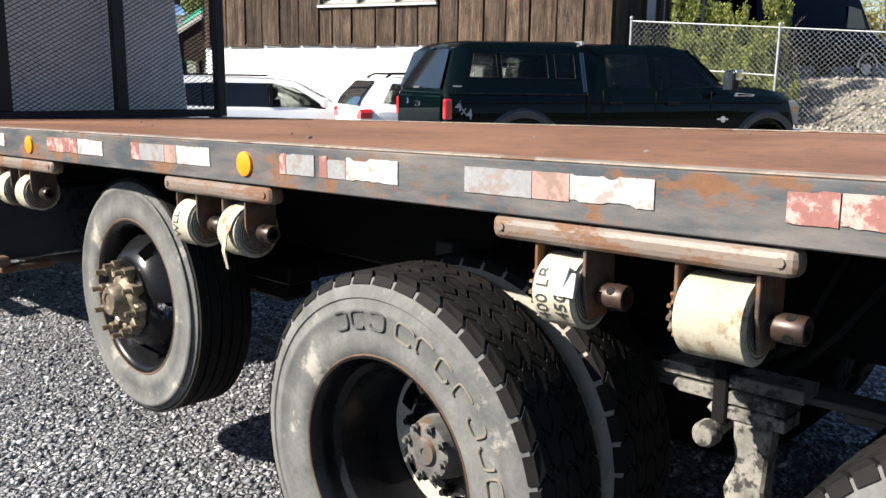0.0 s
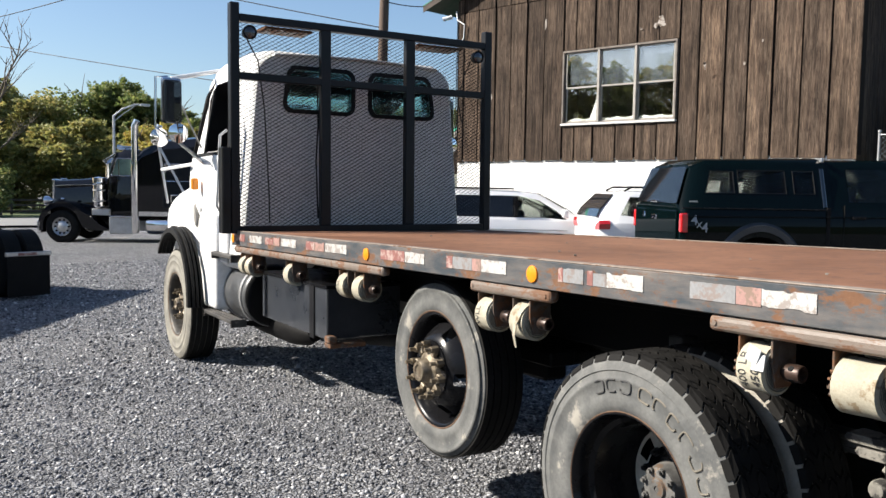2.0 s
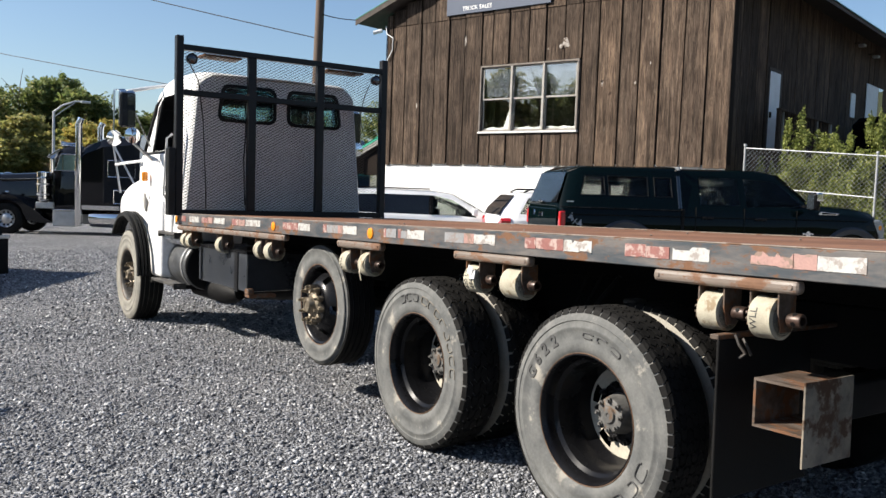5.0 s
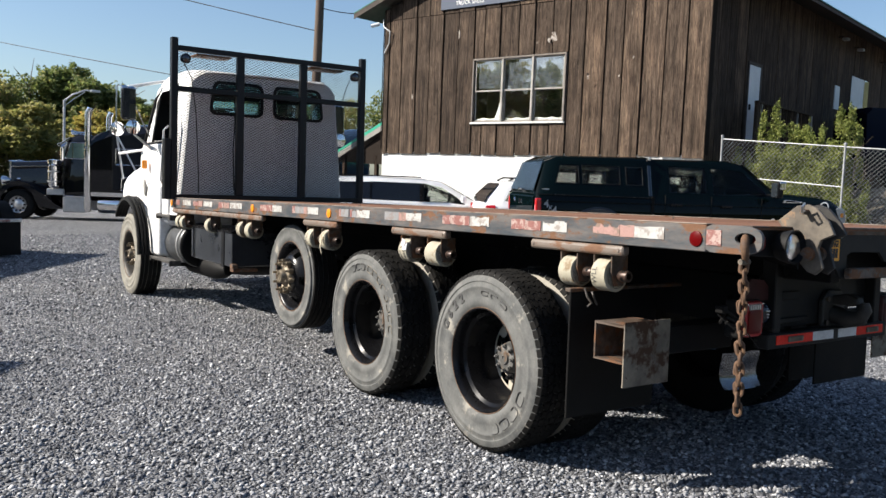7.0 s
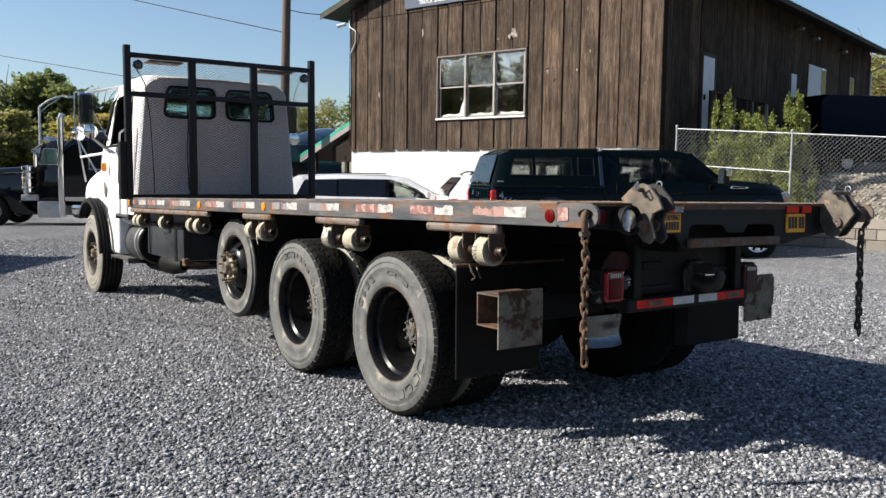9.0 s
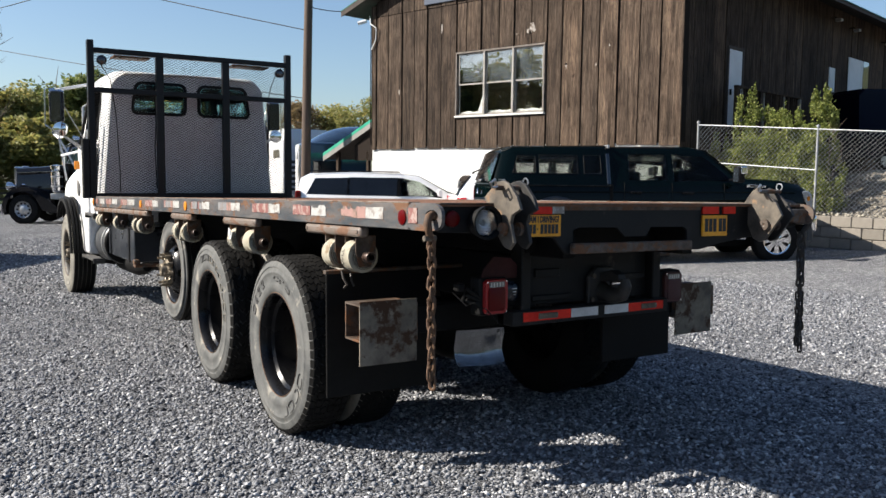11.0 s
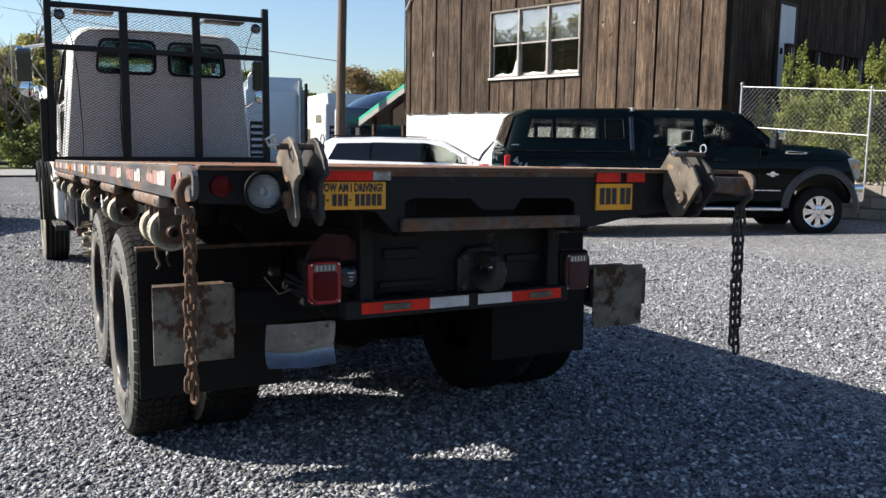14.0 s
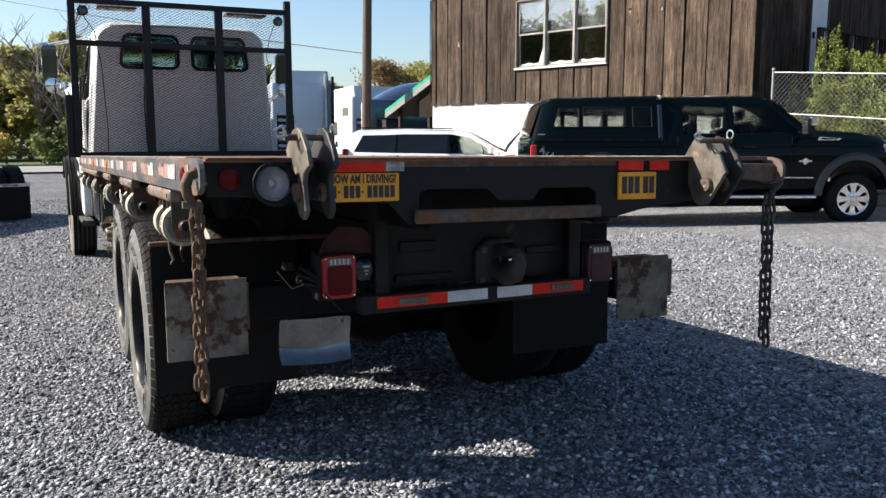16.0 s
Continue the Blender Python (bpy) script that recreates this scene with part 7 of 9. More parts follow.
# pickup with a bed cap
H = Vector((0.911, -0.411, 0))
PK = Matrix.Translation((10.30, 9.29, ground_z(10.3, 9.29))) @ Matrix.Rotation(math.atan2(H.y, H.x), 4, "Z")
st = [(-3.08, 0.66, 1.4, 1.5, 0.95, 0.84), (-3.03, 0.62, 1.42, 1.64, 1.0, 0.8), (-2.88, 0.6, 1.43, 2.06, 1.01, 0.76), (-2.66, 0.58, 1.43, 2.15, 1.02, 0.78), (-0.9, 0.54, 1.45, 2.19, 1.02, 0.79), (-0.86, 0.54, 1.45, 2.17, 1.02, 0.78), (-0.7, 0.52, 1.46, 2.17, 1.02, 0.77),
      (0.72, 0.52, 1.47, 2.19, 1.02, 0.75), (1.02, 0.52, 1.48, 2.14, 1.02, 0.73), (1.6, 0.52, 1.5, 1.66, 1.02, 0.88), (1.72, 0.54, 1.5, 1.62, 1.02, 0.9), (2.5, 0.56, 1.44, 1.58, 1.02, 0.9), (2.9, 0.58, 1.38, 1.52, 1.0, 0.88), (3.06, 0.6, 1.3, 1.42, 0.96, 0.86)]
CAP_WINS = [[(-2.7, 1.66), (-2.27, 1.66), (-2.27, 1.97), (-2.6, 1.97)], [(-2.2, 1.66), (-1.48, 1.66), (-1.48, 1.99), (-2.2, 1.99)], [(-1.36, 1.66), (-1.04, 1.66), (-1.04, 1.99), (-1.36, 1.99)]]
CAB_WINS = [[(-0.52, 1.55), (0.24, 1.55), (0.24, 2.03), (-0.5, 2.03)], [(0.36, 1.53), (1.48, 1.57), (1.4, 1.68), (1.02, 1.99), (0.36, 2.03)]]
pickup, pb = car("pickup_truck", "black-green crew-cab pickup with a matching bed cap", "pickup truck", PK, st, M["pickup_paint"], CAP_WINS + CAB_WINS, (-1.9, 2.44), 0.445, M["chrome"], M["car_glass"], arch=1.3, cavities=[([(-2.85, 1.5), (-1.0, 1.5), (-1.0, 2.06), (-2.75, 2.06)], 0.74), ([(-0.6, 1.3), (1.38, 1.3), (1.34, 1.72), (0.98, 2.06), (-0.55, 2.08)], 0.72)])
ARCH_Z = 0.5
for sy in (-1, 1):
    for wx in (-1.9, 2.44):
        bm = fresh()
        arcs = [[(wx + q * math.cos(radians(a)), ARCH_Z + q * 1.06 * math.sin(radians(a))) for a in range(-5, 186, 8)] for q in (0.7, 0.66, 0.575)]
        rows = [[bm.verts.new((p[0], sy * yy, p[1])) for p in arc] for arc, yy in zip(arcs, (1.015, 1.06, 1.05))]
        for ra, rb in zip(rows, rows[1:]):
            for k in range(len(ra) - 1):
                bm.faces.new((ra[k], ra[k + 1], rb[k + 1], rb[k]))
        bmesh.ops.recalc_face_normals(bm, faces=bm.faces)
        bmesh.ops.solidify(bm, geom=bm.faces[:], thickness=0.03)
        part("fender_flare", bm, M["grey_trim"], pb, "wide dark grey fender flare", smooth=True, angle=50)
    part("tail_lamp", box(fresh(), -3.095, -2.985, sy * 0.91, sy * 1.012, 1.08, 1.36, 0.025, 2), M["red_lens_bright"], pb, "tall red tail lamp")
    hl = part("headlamp", prism(fresh(), [(2.86, 1.37), (3.02, 1.39), (3.1, 1.32), (3.13, 1.2), (3.13, 1.02), (3.04, 1.02), (2.99, 1.16)], "Y", sy * 0.72, sy * 0.99, 0.02), M["lamp_clear"], pb, "tall clear headlamp")
    part("turn_lamp", box(fresh(), 3.0, 3.06, sy * 0.975, sy * 0.997, 1.2, 1.28, 0.008), M["amber"], hl)
    mir = part("door_mirror", box(fresh(), 1.44, 1.56, sy * 1.1, sy * 1.34, 1.52, 1.82, 0.03, 2), M["black_gloss"], pb, "tall black tow mirror with bright cap")
    part("mirror_cap", box(fresh(), 1.47, 1.6, sy * 1.09, sy * 1.355, 1.68, 1.835, 0.03, 2), M["chrome"], mir, "chrome mirror cap")
    part("mirror_glass", box(fresh(), 1.432, 1.44, sy * 1.12, sy * 1.32, 1.54, 1.8, 0.003), M["window_glass"], mir)
    part("mirror_arm", box(fresh(), 1.42, 1.5, sy * 0.98, sy * 1.12, 1.56, 1.6, 0.01), M["black_gloss"], mir)
    for hx in (-0.5, 0.5):
        part("door_handle", box(fresh(), hx, hx + 0.22, sy * 1.005, sy * 1.05, 1.3, 1.345, 0.008), M["black_gloss"], pb, "black door handle")
    for sx in (-0.62, 0.3, 1.32):
        part("door_gap", box(fresh(), sx, sx + 0.008, sy * 1.0, sy * 1.0215, 0.66, 1.5), M["frame"], pb)
    part("cab_gap", box(fresh(), -0.89, -0.83, sy * 0.96, sy * 1.025, 0.62, 1.46, 0.004), M["frame"], pb)
    part("body_crease", prism(fresh(), [(-3.0, 1.3), (2.75, 1.34), (2.75, 1.36), (-3.0, 1.325)], "Y", sy * 1.0, sy * 1.026, 0.006), M["pickup_paint"], pb)
    part("body_strip", box(fresh(), -0.8, 1.72, sy * 1.0, sy * 1.028, 0.8, 0.822, 0.004), M["chrome"], pb, "thin bright side strip")
    part("running_board", box(fresh(), -0.9, 1.75, sy * 0.94, sy * 1.12, 0.46, 0.52, 0.015), M["chrome"], pb, "chrome running board")
    vent = part("fender_vent", prism(fresh(), [(1.74, 1.44), (2.12, 1.44), (2.16, 1.475), (1.78, 1.5)], "Y", sy * 1.01, sy * 1.03, 0.004), M["chrome"], pb, "chrome fender vent")
    part("vent_slot", prism(fresh(), [(1.8, 1.455), (2.08, 1.455), (2.1, 1.47), (1.82, 1.485)], "Y", sy * 1.03, sy * 1.034), M["frame"], vent)
    badge = part("round_badge", lathe(fresh(), [(sy * 1.0, 0.0001), (sy * 1.034, 0.0001), (sy * 1.034, 0.05), (sy * 1.0, 0.06)], 20, "Y", (1.56, 0, 1.09)), M["chrome"], pb)
    part("badge_bar", box(fresh(), 1.45, 1.67, sy * 1.02, sy * 1.03, 1.075, 1.105, 0.003), M["chrome"], badge)
    # grey stacked side decal
    for ch, dx_, dz_, big in (("4", 0.0, 0.07, 0.2), ("X", 0.075, 0.0, 0.12), ("4", 0.16, -0.04, 0.2)):
        tm = text_mesh(ch, big, 0.0008, 0.001)
        bmesh.ops.transform(tm, matrix=Matrix.Translation((-2.9 + dx_, sy * 1.0225, 1.19 + dz_)) @ (Matrix.Rotation(math.pi, 4, "Z") if sy == 1 else Matrix.Identity(4)) @ Matrix.Rotation(math.pi / 2, 4, "X") @ Matrix.Shear("XY", 4, (0.25, 0)), verts=tm.verts)
        part("side_decal", tm, M["decal_grey"], pb, "grey side decal")
    part("cap_trim", box(fresh(), -3.08, -0.9, sy * 1.0, sy * 1.024, 1.425, 1.445, 0.004), M["black_gloss"], pb)
    part("cap_badge", box(fresh(), -2.98, -2.86, sy * 1.0, sy * 1.02, 1.52, 1.54, 0.002), M["aluminium"], pb)
    for w_ in CAP_WINS:
        part("window_trim", pipe(fresh(), [(x, sy * (side_y(st, x, z) + 0.002), z) for x, z in w_], 0.006, 6, True), M["rubber_seal"], pb)
    part("cap_corner", pipe(fresh(), [(-0.9, sy * (side_y(st, -0.95, z) - 0.03), z) for z in (1.46, 1.6, 1.75, 1.9, 2.02)], 0.045, 14), M["pickup_gloss"], pb, "rounded front corner of the cap", smooth=True)
part("roof_gap", box(fresh(), -0.9, -0.85, -0.8, 0.8, 2.13, 2.195, 0.01), M["aluminium"], pb)
part("front_bumper", box(fresh(), 3.0, 3.24, -1.0, 1.0, 0.6, 0.93, 0.05, 3), M["chrome"], pickup, "chrome front bumper", smooth=True)
part("rear_bumper", box(fresh(), -3.25, -3.05, -0.98, 0.98, 0.6, 0.82, 0.03, 2), M["chrome"], pickup, "chrome rear bumper")
part("grille", box(fresh(), 3.02, 3.15, -0.7, 0.7, 0.98, 1.42, 0.03, 2), M["chrome"], pb, "chrome grille")
bm = fresh()
bm.faces.new([bm.verts.new(v) for v in ((-3.1, -0.82, 1.5), (-3.1, 0.82, 1.5), (-2.92, 0.7, 2.03), (-2.92, -0.7, 2.03))])
bmesh.ops.solidify(bm, geom=bm.faces[:], thickness=0.012)
part("cap_rear_window", bm, M["dark_glass"], pb, "slanted dark rear window of the cap")
part("cap_handle", box(fresh(), -3.14, -3.1, -0.12, 0.12, 1.5, 1.53, 0.006), M["chrome"], pb)
part("tailgate", box(fresh(), -3.11, -3.03, -0.86, 0.86, 0.86, 1.4, 0.02, 2), M["pickup_paint"], pb)
part("tailgate_handle", box(fresh(), -3.125, -3.105, -0.1, 0.1, 1.24, 1.31, 0.008), M["chrome"], pb)
part("tailgate_badge", lathe(fresh(), [(-3.11, 0.05), (-3.125, 0.045), (-3.125, 0.0001)], 20, "X", (0, 0.45, 1.3)), M["chrome"], pb)
bm = fresh()
bm.faces.new([bm.verts.new(v) for v in ((1.63, -0.85, 1.66), (1.63, 0.85, 1.66), (1.06, 0.7, 2.13), (1.06, -0.7, 2.13))])
bmesh.ops.solidify(bm, geom=bm.faces[:], thickness=0.012)
part("windscreen", bm, M["dark_glass"], pb)
for sy in (-0.42, 0.42):
    for sx in (-0.25, 0.68):
        seat = part("seat", box(fresh(), sx - 0.12, sx + 0.1, sy - 0.25, sy + 0.25, 1.0, 1.74, 0.06, 2), M["cabin"], pickup)
        part("head_rest", box(fresh(), sx - 0.14, sx - 0.02, sy - 0.13, sy + 0.13, 1.76, 1.94, 0.04, 2), M["cabin"], seat)
part("steering_wheel", pipe(fresh(), [(1.1, 0.42 + 0.18 * math.cos(t * 0.524), 1.62 + 0.17 * math.sin(t * 0.524)) for t in range(12)], 0.016, 6, True), M["cabin"], pickup)

# minivan
VH = Vector((0.86, -0.51, 0)).normalized()
VN = Matrix.Translation((8.6, 16.3, ground_z(8.6, 16.3))) @ Matrix.Rotation(math.atan2(VH.y, VH.x), 4, "Z")
st = [(-2.3, 0.45, 1.1, 1.4, 0.85, 0.62), (-2.22, 0.4, 1.14, 1.62, 0.93, 0.7), (-2.0, 0.35, 1.16, 1.73, 0.97, 0.72), (-0.9, 0.32, 1.16, 1.77, 0.98, 0.73), (0.2, 0.32, 1.15, 1.76, 0.98, 0.72), (0.7, 0.32, 1.14, 1.7, 0.98, 0.7), (1.45, 0.32, 1.14, 1.3, 0.97, 0.8), (1.7, 0.34, 1.08, 1.2, 0.96, 0.82), (2.3, 0.38, 0.95, 1.05, 0.92, 0.78), (2.55, 0.42, 0.75, 0.86, 0.8, 0.7)]
wins = [[(-2.05, 1.22), (-1.05, 1.2), (-1.05, 1.63), (-1.85, 1.61)], [(-1.0, 1.2), (0.17, 1.19), (0.17, 1.64), (-1.0, 1.64)], [(0.28, 1.19), (1.25, 1.19), (1.05, 1.36), (0.72, 1.55), (0.28, 1.64)]]
van, vb = car("minivan", "white minivan parked beside the white wall", "minivan", VN, st, M["van_paint"], wins, (-1.4, 1.6), 0.34, M["aluminium"], M["car_glass"], cavities=[([(-2.1, 1.0), (1.2, 1.0), (1.15, 1.3), (0.7, 1.62), (-1.95, 1.66)], 0.68)])
for sy in (-1, 1):
    part("door_mirror", box(fresh(), 1.16, 1.3, sy * 1.0, sy * 1.2, 1.2, 1.38, 0.04, 2), M["van_paint"], vb, "white door mirror")
    part("tail_lamp", box(fresh(), -2.32, -2.18, sy * 0.82, sy * 0.95, 0.9, 1.3, 0.03), M["red_lens"], vb)
    part("roof_rail", box(fresh(), -2.0, 0.2, sy * 0.66, sy * 0.69, 1.77, 1.8, 0.008), M["black_gloss"], vb)
    part("window_pillar", box(fresh(), 0.2, 0.25, sy * 0.74, sy * 0.965, 1.19, 1.64, 0.005), M["black_gloss"], vb)
    part("door_line", box(fresh(), -2.3, 1.3, sy * 0.97, sy * 0.99, 0.93, 0.95, 0.004), M["aluminium"], vb)
for sy in (-0.4, 0.4):
    part("front_seat", box(box(fresh(), 0.25, 0.45, sy - 0.24, sy + 0.24, 0.8, 1.36, 0.06, 2), 0.26, 0.4, sy - 0.13, sy + 0.13, 1.38, 1.56, 0.04, 2), M["cabin"], van, "dark seat with head rest")
part("steering_wheel", pipe(fresh(), [(0.98, 0.4 + 0.18 * math.cos(t * 0.524), 1.26 + 0.18 * math.sin(t * 0.524)) for t in range(12)], 0.016, 6, True), M["cabin"], van)
bm = fresh()
bm.faces.new([bm.verts.new(v) for v in ((1.47, -0.82, 1.3), (1.47, 0.82, 1.3), (0.74, 0.68, 1.7), (0.74, -0.68, 1.7))])
bmesh.ops.solidify(bm, geom=bm.faces[:], thickness=0.01)
part("windscreen", bm, M["dark_glass"], vb)

for sy in (-1, 1):
    for pts in ([(-1.05, 1.2), (-1.0, 1.2), (-1.0, 1.64), (-1.05, 1.63)], [(0.17, 1.19), (0.28, 1.19), (0.28, 1.64), (0.17, 1.64)], [(-2.05, 1.19), (1.3, 1.16), (1.25, 1.19), (-2.05, 1.225)]):
        part("pillar_trim", pane_mesh(pts, st, sy, 0.003), M["black_gloss"], vb, "black window surround")
for pane in [c for c in vb.children if c.name.startswith("side_window")][:4]:
    pane.data.materials[0] = M["dark_glass"]

# white estate car with roof rails
SU = Matrix.Translation((10.92, 12.8, ground_z(10.9, 12.8))) @ Matrix.Rotation(math.atan2(H.y, H.x), 4, "Z")
st = [(-2.3, 0.5, 1.04, 1.16, 0.8, 0.7), (-2.22, 0.42, 1.08, 1.34, 0.86, 0.66), (-1.92, 0.36, 1.1, 1.66, 0.89, 0.62), (-1.6, 0.32, 1.1, 1.71, 0.9, 0.63), (0.3, 0.3, 1.08, 1.71, 0.9, 0.63), (0.55, 0.3, 1.06, 1.65, 0.9, 0.62), (1.15, 0.3, 1.0, 1.16, 0.9, 0.75), (1.9, 0.36, 0.9, 1.0, 0.86, 0.74), (2.2, 0.42, 0.75, 0.84, 0.75, 0.66)]
wins = [[(-1.88, 1.24), (-1.1, 1.16), (-1.1, 1.57), (-1.66, 1.58)], [(-1.0, 1.16), (-0.2, 1.16), (-0.2, 1.59), (-1.0, 1.59)], [(-0.1, 1.16), (0.85, 1.16), (0.45, 1.52), (-0.1, 1.59)]]
suv, sb = car("estate_car", "white estate car with black roof rails, seen from behind", "car", SU, st, M["suv_paint"], wins, (-1.3, 1.35), 0.34, M["aluminium"], M["car_glass"], cavities=[([(-1.95, 1.05), (0.9, 1.05), (0.85, 1.18), (0.45, 1.52), (-1.7, 1.62)], 0.58)])
for sy in (-1, 1):
    part("tail_lamp", prism(fresh(), [(sy * 0.6, 0.96), (sy * 0.87, 0.98), (sy * 0.895, 1.08), (sy * 0.84, 1.14), (sy * 0.62, 1.04)], "X", -2.31, -2.1), M["red_lens_bright"], sb, "red wrap-around tail lamp")
    part("roof_rail", pipe(fresh(), [(-1.75, sy * 0.56, 1.69), (-1.6, sy * 0.56, 1.76), (0.1, sy * 0.56, 1.76), (0.3, sy * 0.56, 1.7)], 0.02, 8), M["black_gloss"], sb, "black roof rail")
    part("door_mirror", box(fresh(), 0.72, 0.86, sy * 0.92, sy * 1.1, 1.02, 1.16, 0.03, 2), M["suv_paint"], sb)
for rx in (-1.3, -0.3):
    part("cross_bar", box(fresh(), rx - 0.03, rx + 0.03, -0.58, 0.58, 1.76, 1.785, 0.006), M["black_gloss"], sb)
bm = fresh()
rows = [[bm.verts.new((x, sgn * hw, z)) for sgn in (-1, 1)] for x, hw, z in ((-2.315, 0.68, 1.2), (-2.24, 0.64, 1.35), (-1.97, 0.57, 1.63))]
for ra, rb in zip(rows, rows[1:]):
    bm.faces.new((ra[0], ra[1], rb[1], rb[0]))
bmesh.ops.recalc_face_normals(bm, faces=bm.faces)
bmesh.ops.solidify(bm, geom=bm.faces[:], thickness=0.012)
part("rear_window", bm, M["dark_glass"], sb, "dark rear window")

# long-nosed black tractor unit
TH = Vector((-0.86, 0.51, 0)).normalized()
TK = Matrix.Translation((2.1, 31.9, ground_z(0, 32))) @ Matrix.Rotation(math.atan2(TH.y, TH.x), 4, "Z")
M["semi_paint"] = plain("black_tractor_paint", (0.004, 0.004, 0.0055), 0.3, coat=0.9)
M["semi_paint"].node_tree.nodes["Principled BSDF"].inputs["Specular IOR Level"].default_value = 0.0
semi = thing("tractor_unit", "black long-nosed tractor unit with chrome stacks and sleeper", "truck", TK, "parked trucks")
# x forward from the front axle; the near side is y positive
hood_s = part("hood", loft(fresh(), [[(x, y, z) for y, z in [(-hw, z0), (hw, z0), (hw, z1 - 0.14), (hw - 0.05, z1 - 0.04), (hw - 0.14, z1), (-hw + 0.14, z1), (-hw + 0.05, z1 - 0.04), (-hw, z1 - 0.14)]] for x, hw, z0, z1 in ((0.52, 0.5, 0.95, 2.02), (-0.4, 0.56, 0.95, 2.08), (-1.4, 0.68, 0.95, 2.16))]), M["semi_paint"], semi, "long black hood", smooth=True, angle=30)
for sy in (-1, 1):
    part("hood_strip", prism(fresh(), [(0.5, 1.83), (-1.38, 1.92), (-1.38, 1.94), (0.5, 1.85)], "Y", sy * 0.5, sy * 0.69), M["chrome"], hood_s)
part("hood_ornament", lathe(fresh(), [(0.55, 0.0001), (0.5, 0.03), (0.3, 0.02), (0.28, 0.0001)], 10, "X", (0, 0, 2.06)), M["chrome"], hood_s)
gr = part("grille", box(fresh(), 0.52, 0.62, -0.48, 0.48, 0.8, 2.06, 0.03, 2), M["chrome"], semi, "tall chrome grille")
for k in range(9):
    part("grille_bar", box(fresh(), 0.62, 0.64, -0.4 + 0.09 * k, -0.36 + 0.09 * k, 0.88, 1.96), M["frame"], gr)
part("front_bumper", box(fresh(), 0.66, 0.8, -1.2, 1.2, 0.3, 0.72, 0.04, 2), M["chrome"], semi)
cabs = [[(x, y, z) for y, z in [(-hw, 0.85), (hw, 0.85), (hw, z1 - 0.3), (hw - 0.06, z1 - 0.12), (hw - 0.2, z1), (-hw + 0.2, z1), (-hw + 0.06, z1 - 0.12), (-hw, z1 - 0.3)]] for x, hw, z1 in ((-1.4, 0.92, 2.4), (-1.62, 1.0, 2.92), (-1.9, 1.02, 3.02), (-2.4, 1.02, 3.04))]
cb = part("cab", loft(fresh(), cabs), M["semi_paint"], semi, smooth=True, angle=35)
part("side_window", prism(fresh(), [(-1.58, 2.22), (-2.2, 2.22), (-2.2, 2.74), (-1.76, 2.74)], "Y", 1.0, 1.03, 0.006), surface("pale_green_window", (0.16, 0.24, 0.2), (0.1, 0.15, 0.13), 3, 20, (0.05, 0.1)), cb, "green-tinted window showing through")
part("window_bar", box(fresh(), -1.83, -1.79, 1.02, 1.045, 2.22, 2.74), M["chrome"], cb)
part("window_trim", pipe(fresh(), [(-1.56, 1.03, 2.2), (-2.22, 1.03, 2.2), (-2.22, 1.03, 2.76), (-1.74, 1.03, 2.76)], 0.014, 6, True), M["chrome"], cb)
part("door_line", pipe(fresh(), [(-1.5, 1.012, 2.1), (-1.5, 1.02, 0.95), (-2.25, 1.022, 0.95), (-2.25, 1.022, 2.1)], 0.008, 5), M["frame"], cb)
part("windscreen", box(fresh(), -1.44, -1.4, -0.8, 0.8, 2.2, 2.4), M["window_glass"], cb)
part("sun_visor", prism(fresh(), [(-1.3, 2.62), (-1.7, 2.85), (-1.7, 2.95), (-1.28, 2.68)], "Y", -1.0, 1.0, 0.01), M["chrome"], cb)
for k in range(5):
    part("roof_lamp", lathe(fresh(), [(-1.9, 0.04), (-1.72, 0.05), (-1.66, 0.0001)], 12, "X", (0, -0.7 + 0.35 * k, 3.07)), M["chrome"], cb, smooth=True)
part("air_horn", lathe(fresh(), [(-2.3, 0.03), (-1.8, 0.035), (-1.6, 0.08), (-1.6, 0.0001)], 14, "X", (0, 0.55, 3.14)), M["chrome"], cb, smooth=True)
sl = [[(x, y, z) for y, z in [(-1.2, 0.9), (1.2, 0.9), (1.2, z1 - 0.35), (1.0, z1 - 0.08), (0.7, z1), (-0.7, z1), (-1.0, z1 - 0.08), (-1.2, z1 - 0.35)]] for x, z1 in ((-2.42, 2.95), (-2.6, 3.15), (-3.2, 3.4), (-4.4, 3.52))]
sp = part("sleeper", loft(fresh(), sl), M["semi_paint"], semi, "black high-roof sleeper box", smooth=True, angle=30)
part("hatch", pipe(fresh(), [(-3.35, 1.205, 2.05), (-4.25, 1.205, 2.05), (-4.25, 1.205, 2.6), (-3.35, 1.205, 2.6)], 0.022, 6, True), M["chrome"], sp)
part("hatch", pipe(fresh(), [(-3.55, 1.205, 1.15), (-4.3, 1.205, 1.15), (-4.3, 1.205, 1.6), (-3.55, 1.205, 1.6)], 0.022, 6, True), M["chrome"], sp)
part("marker_strip", box(fresh(), -4.4, -2.5, 1.2, 1.23, 0.92, 1.06), M["chrome"], sp)
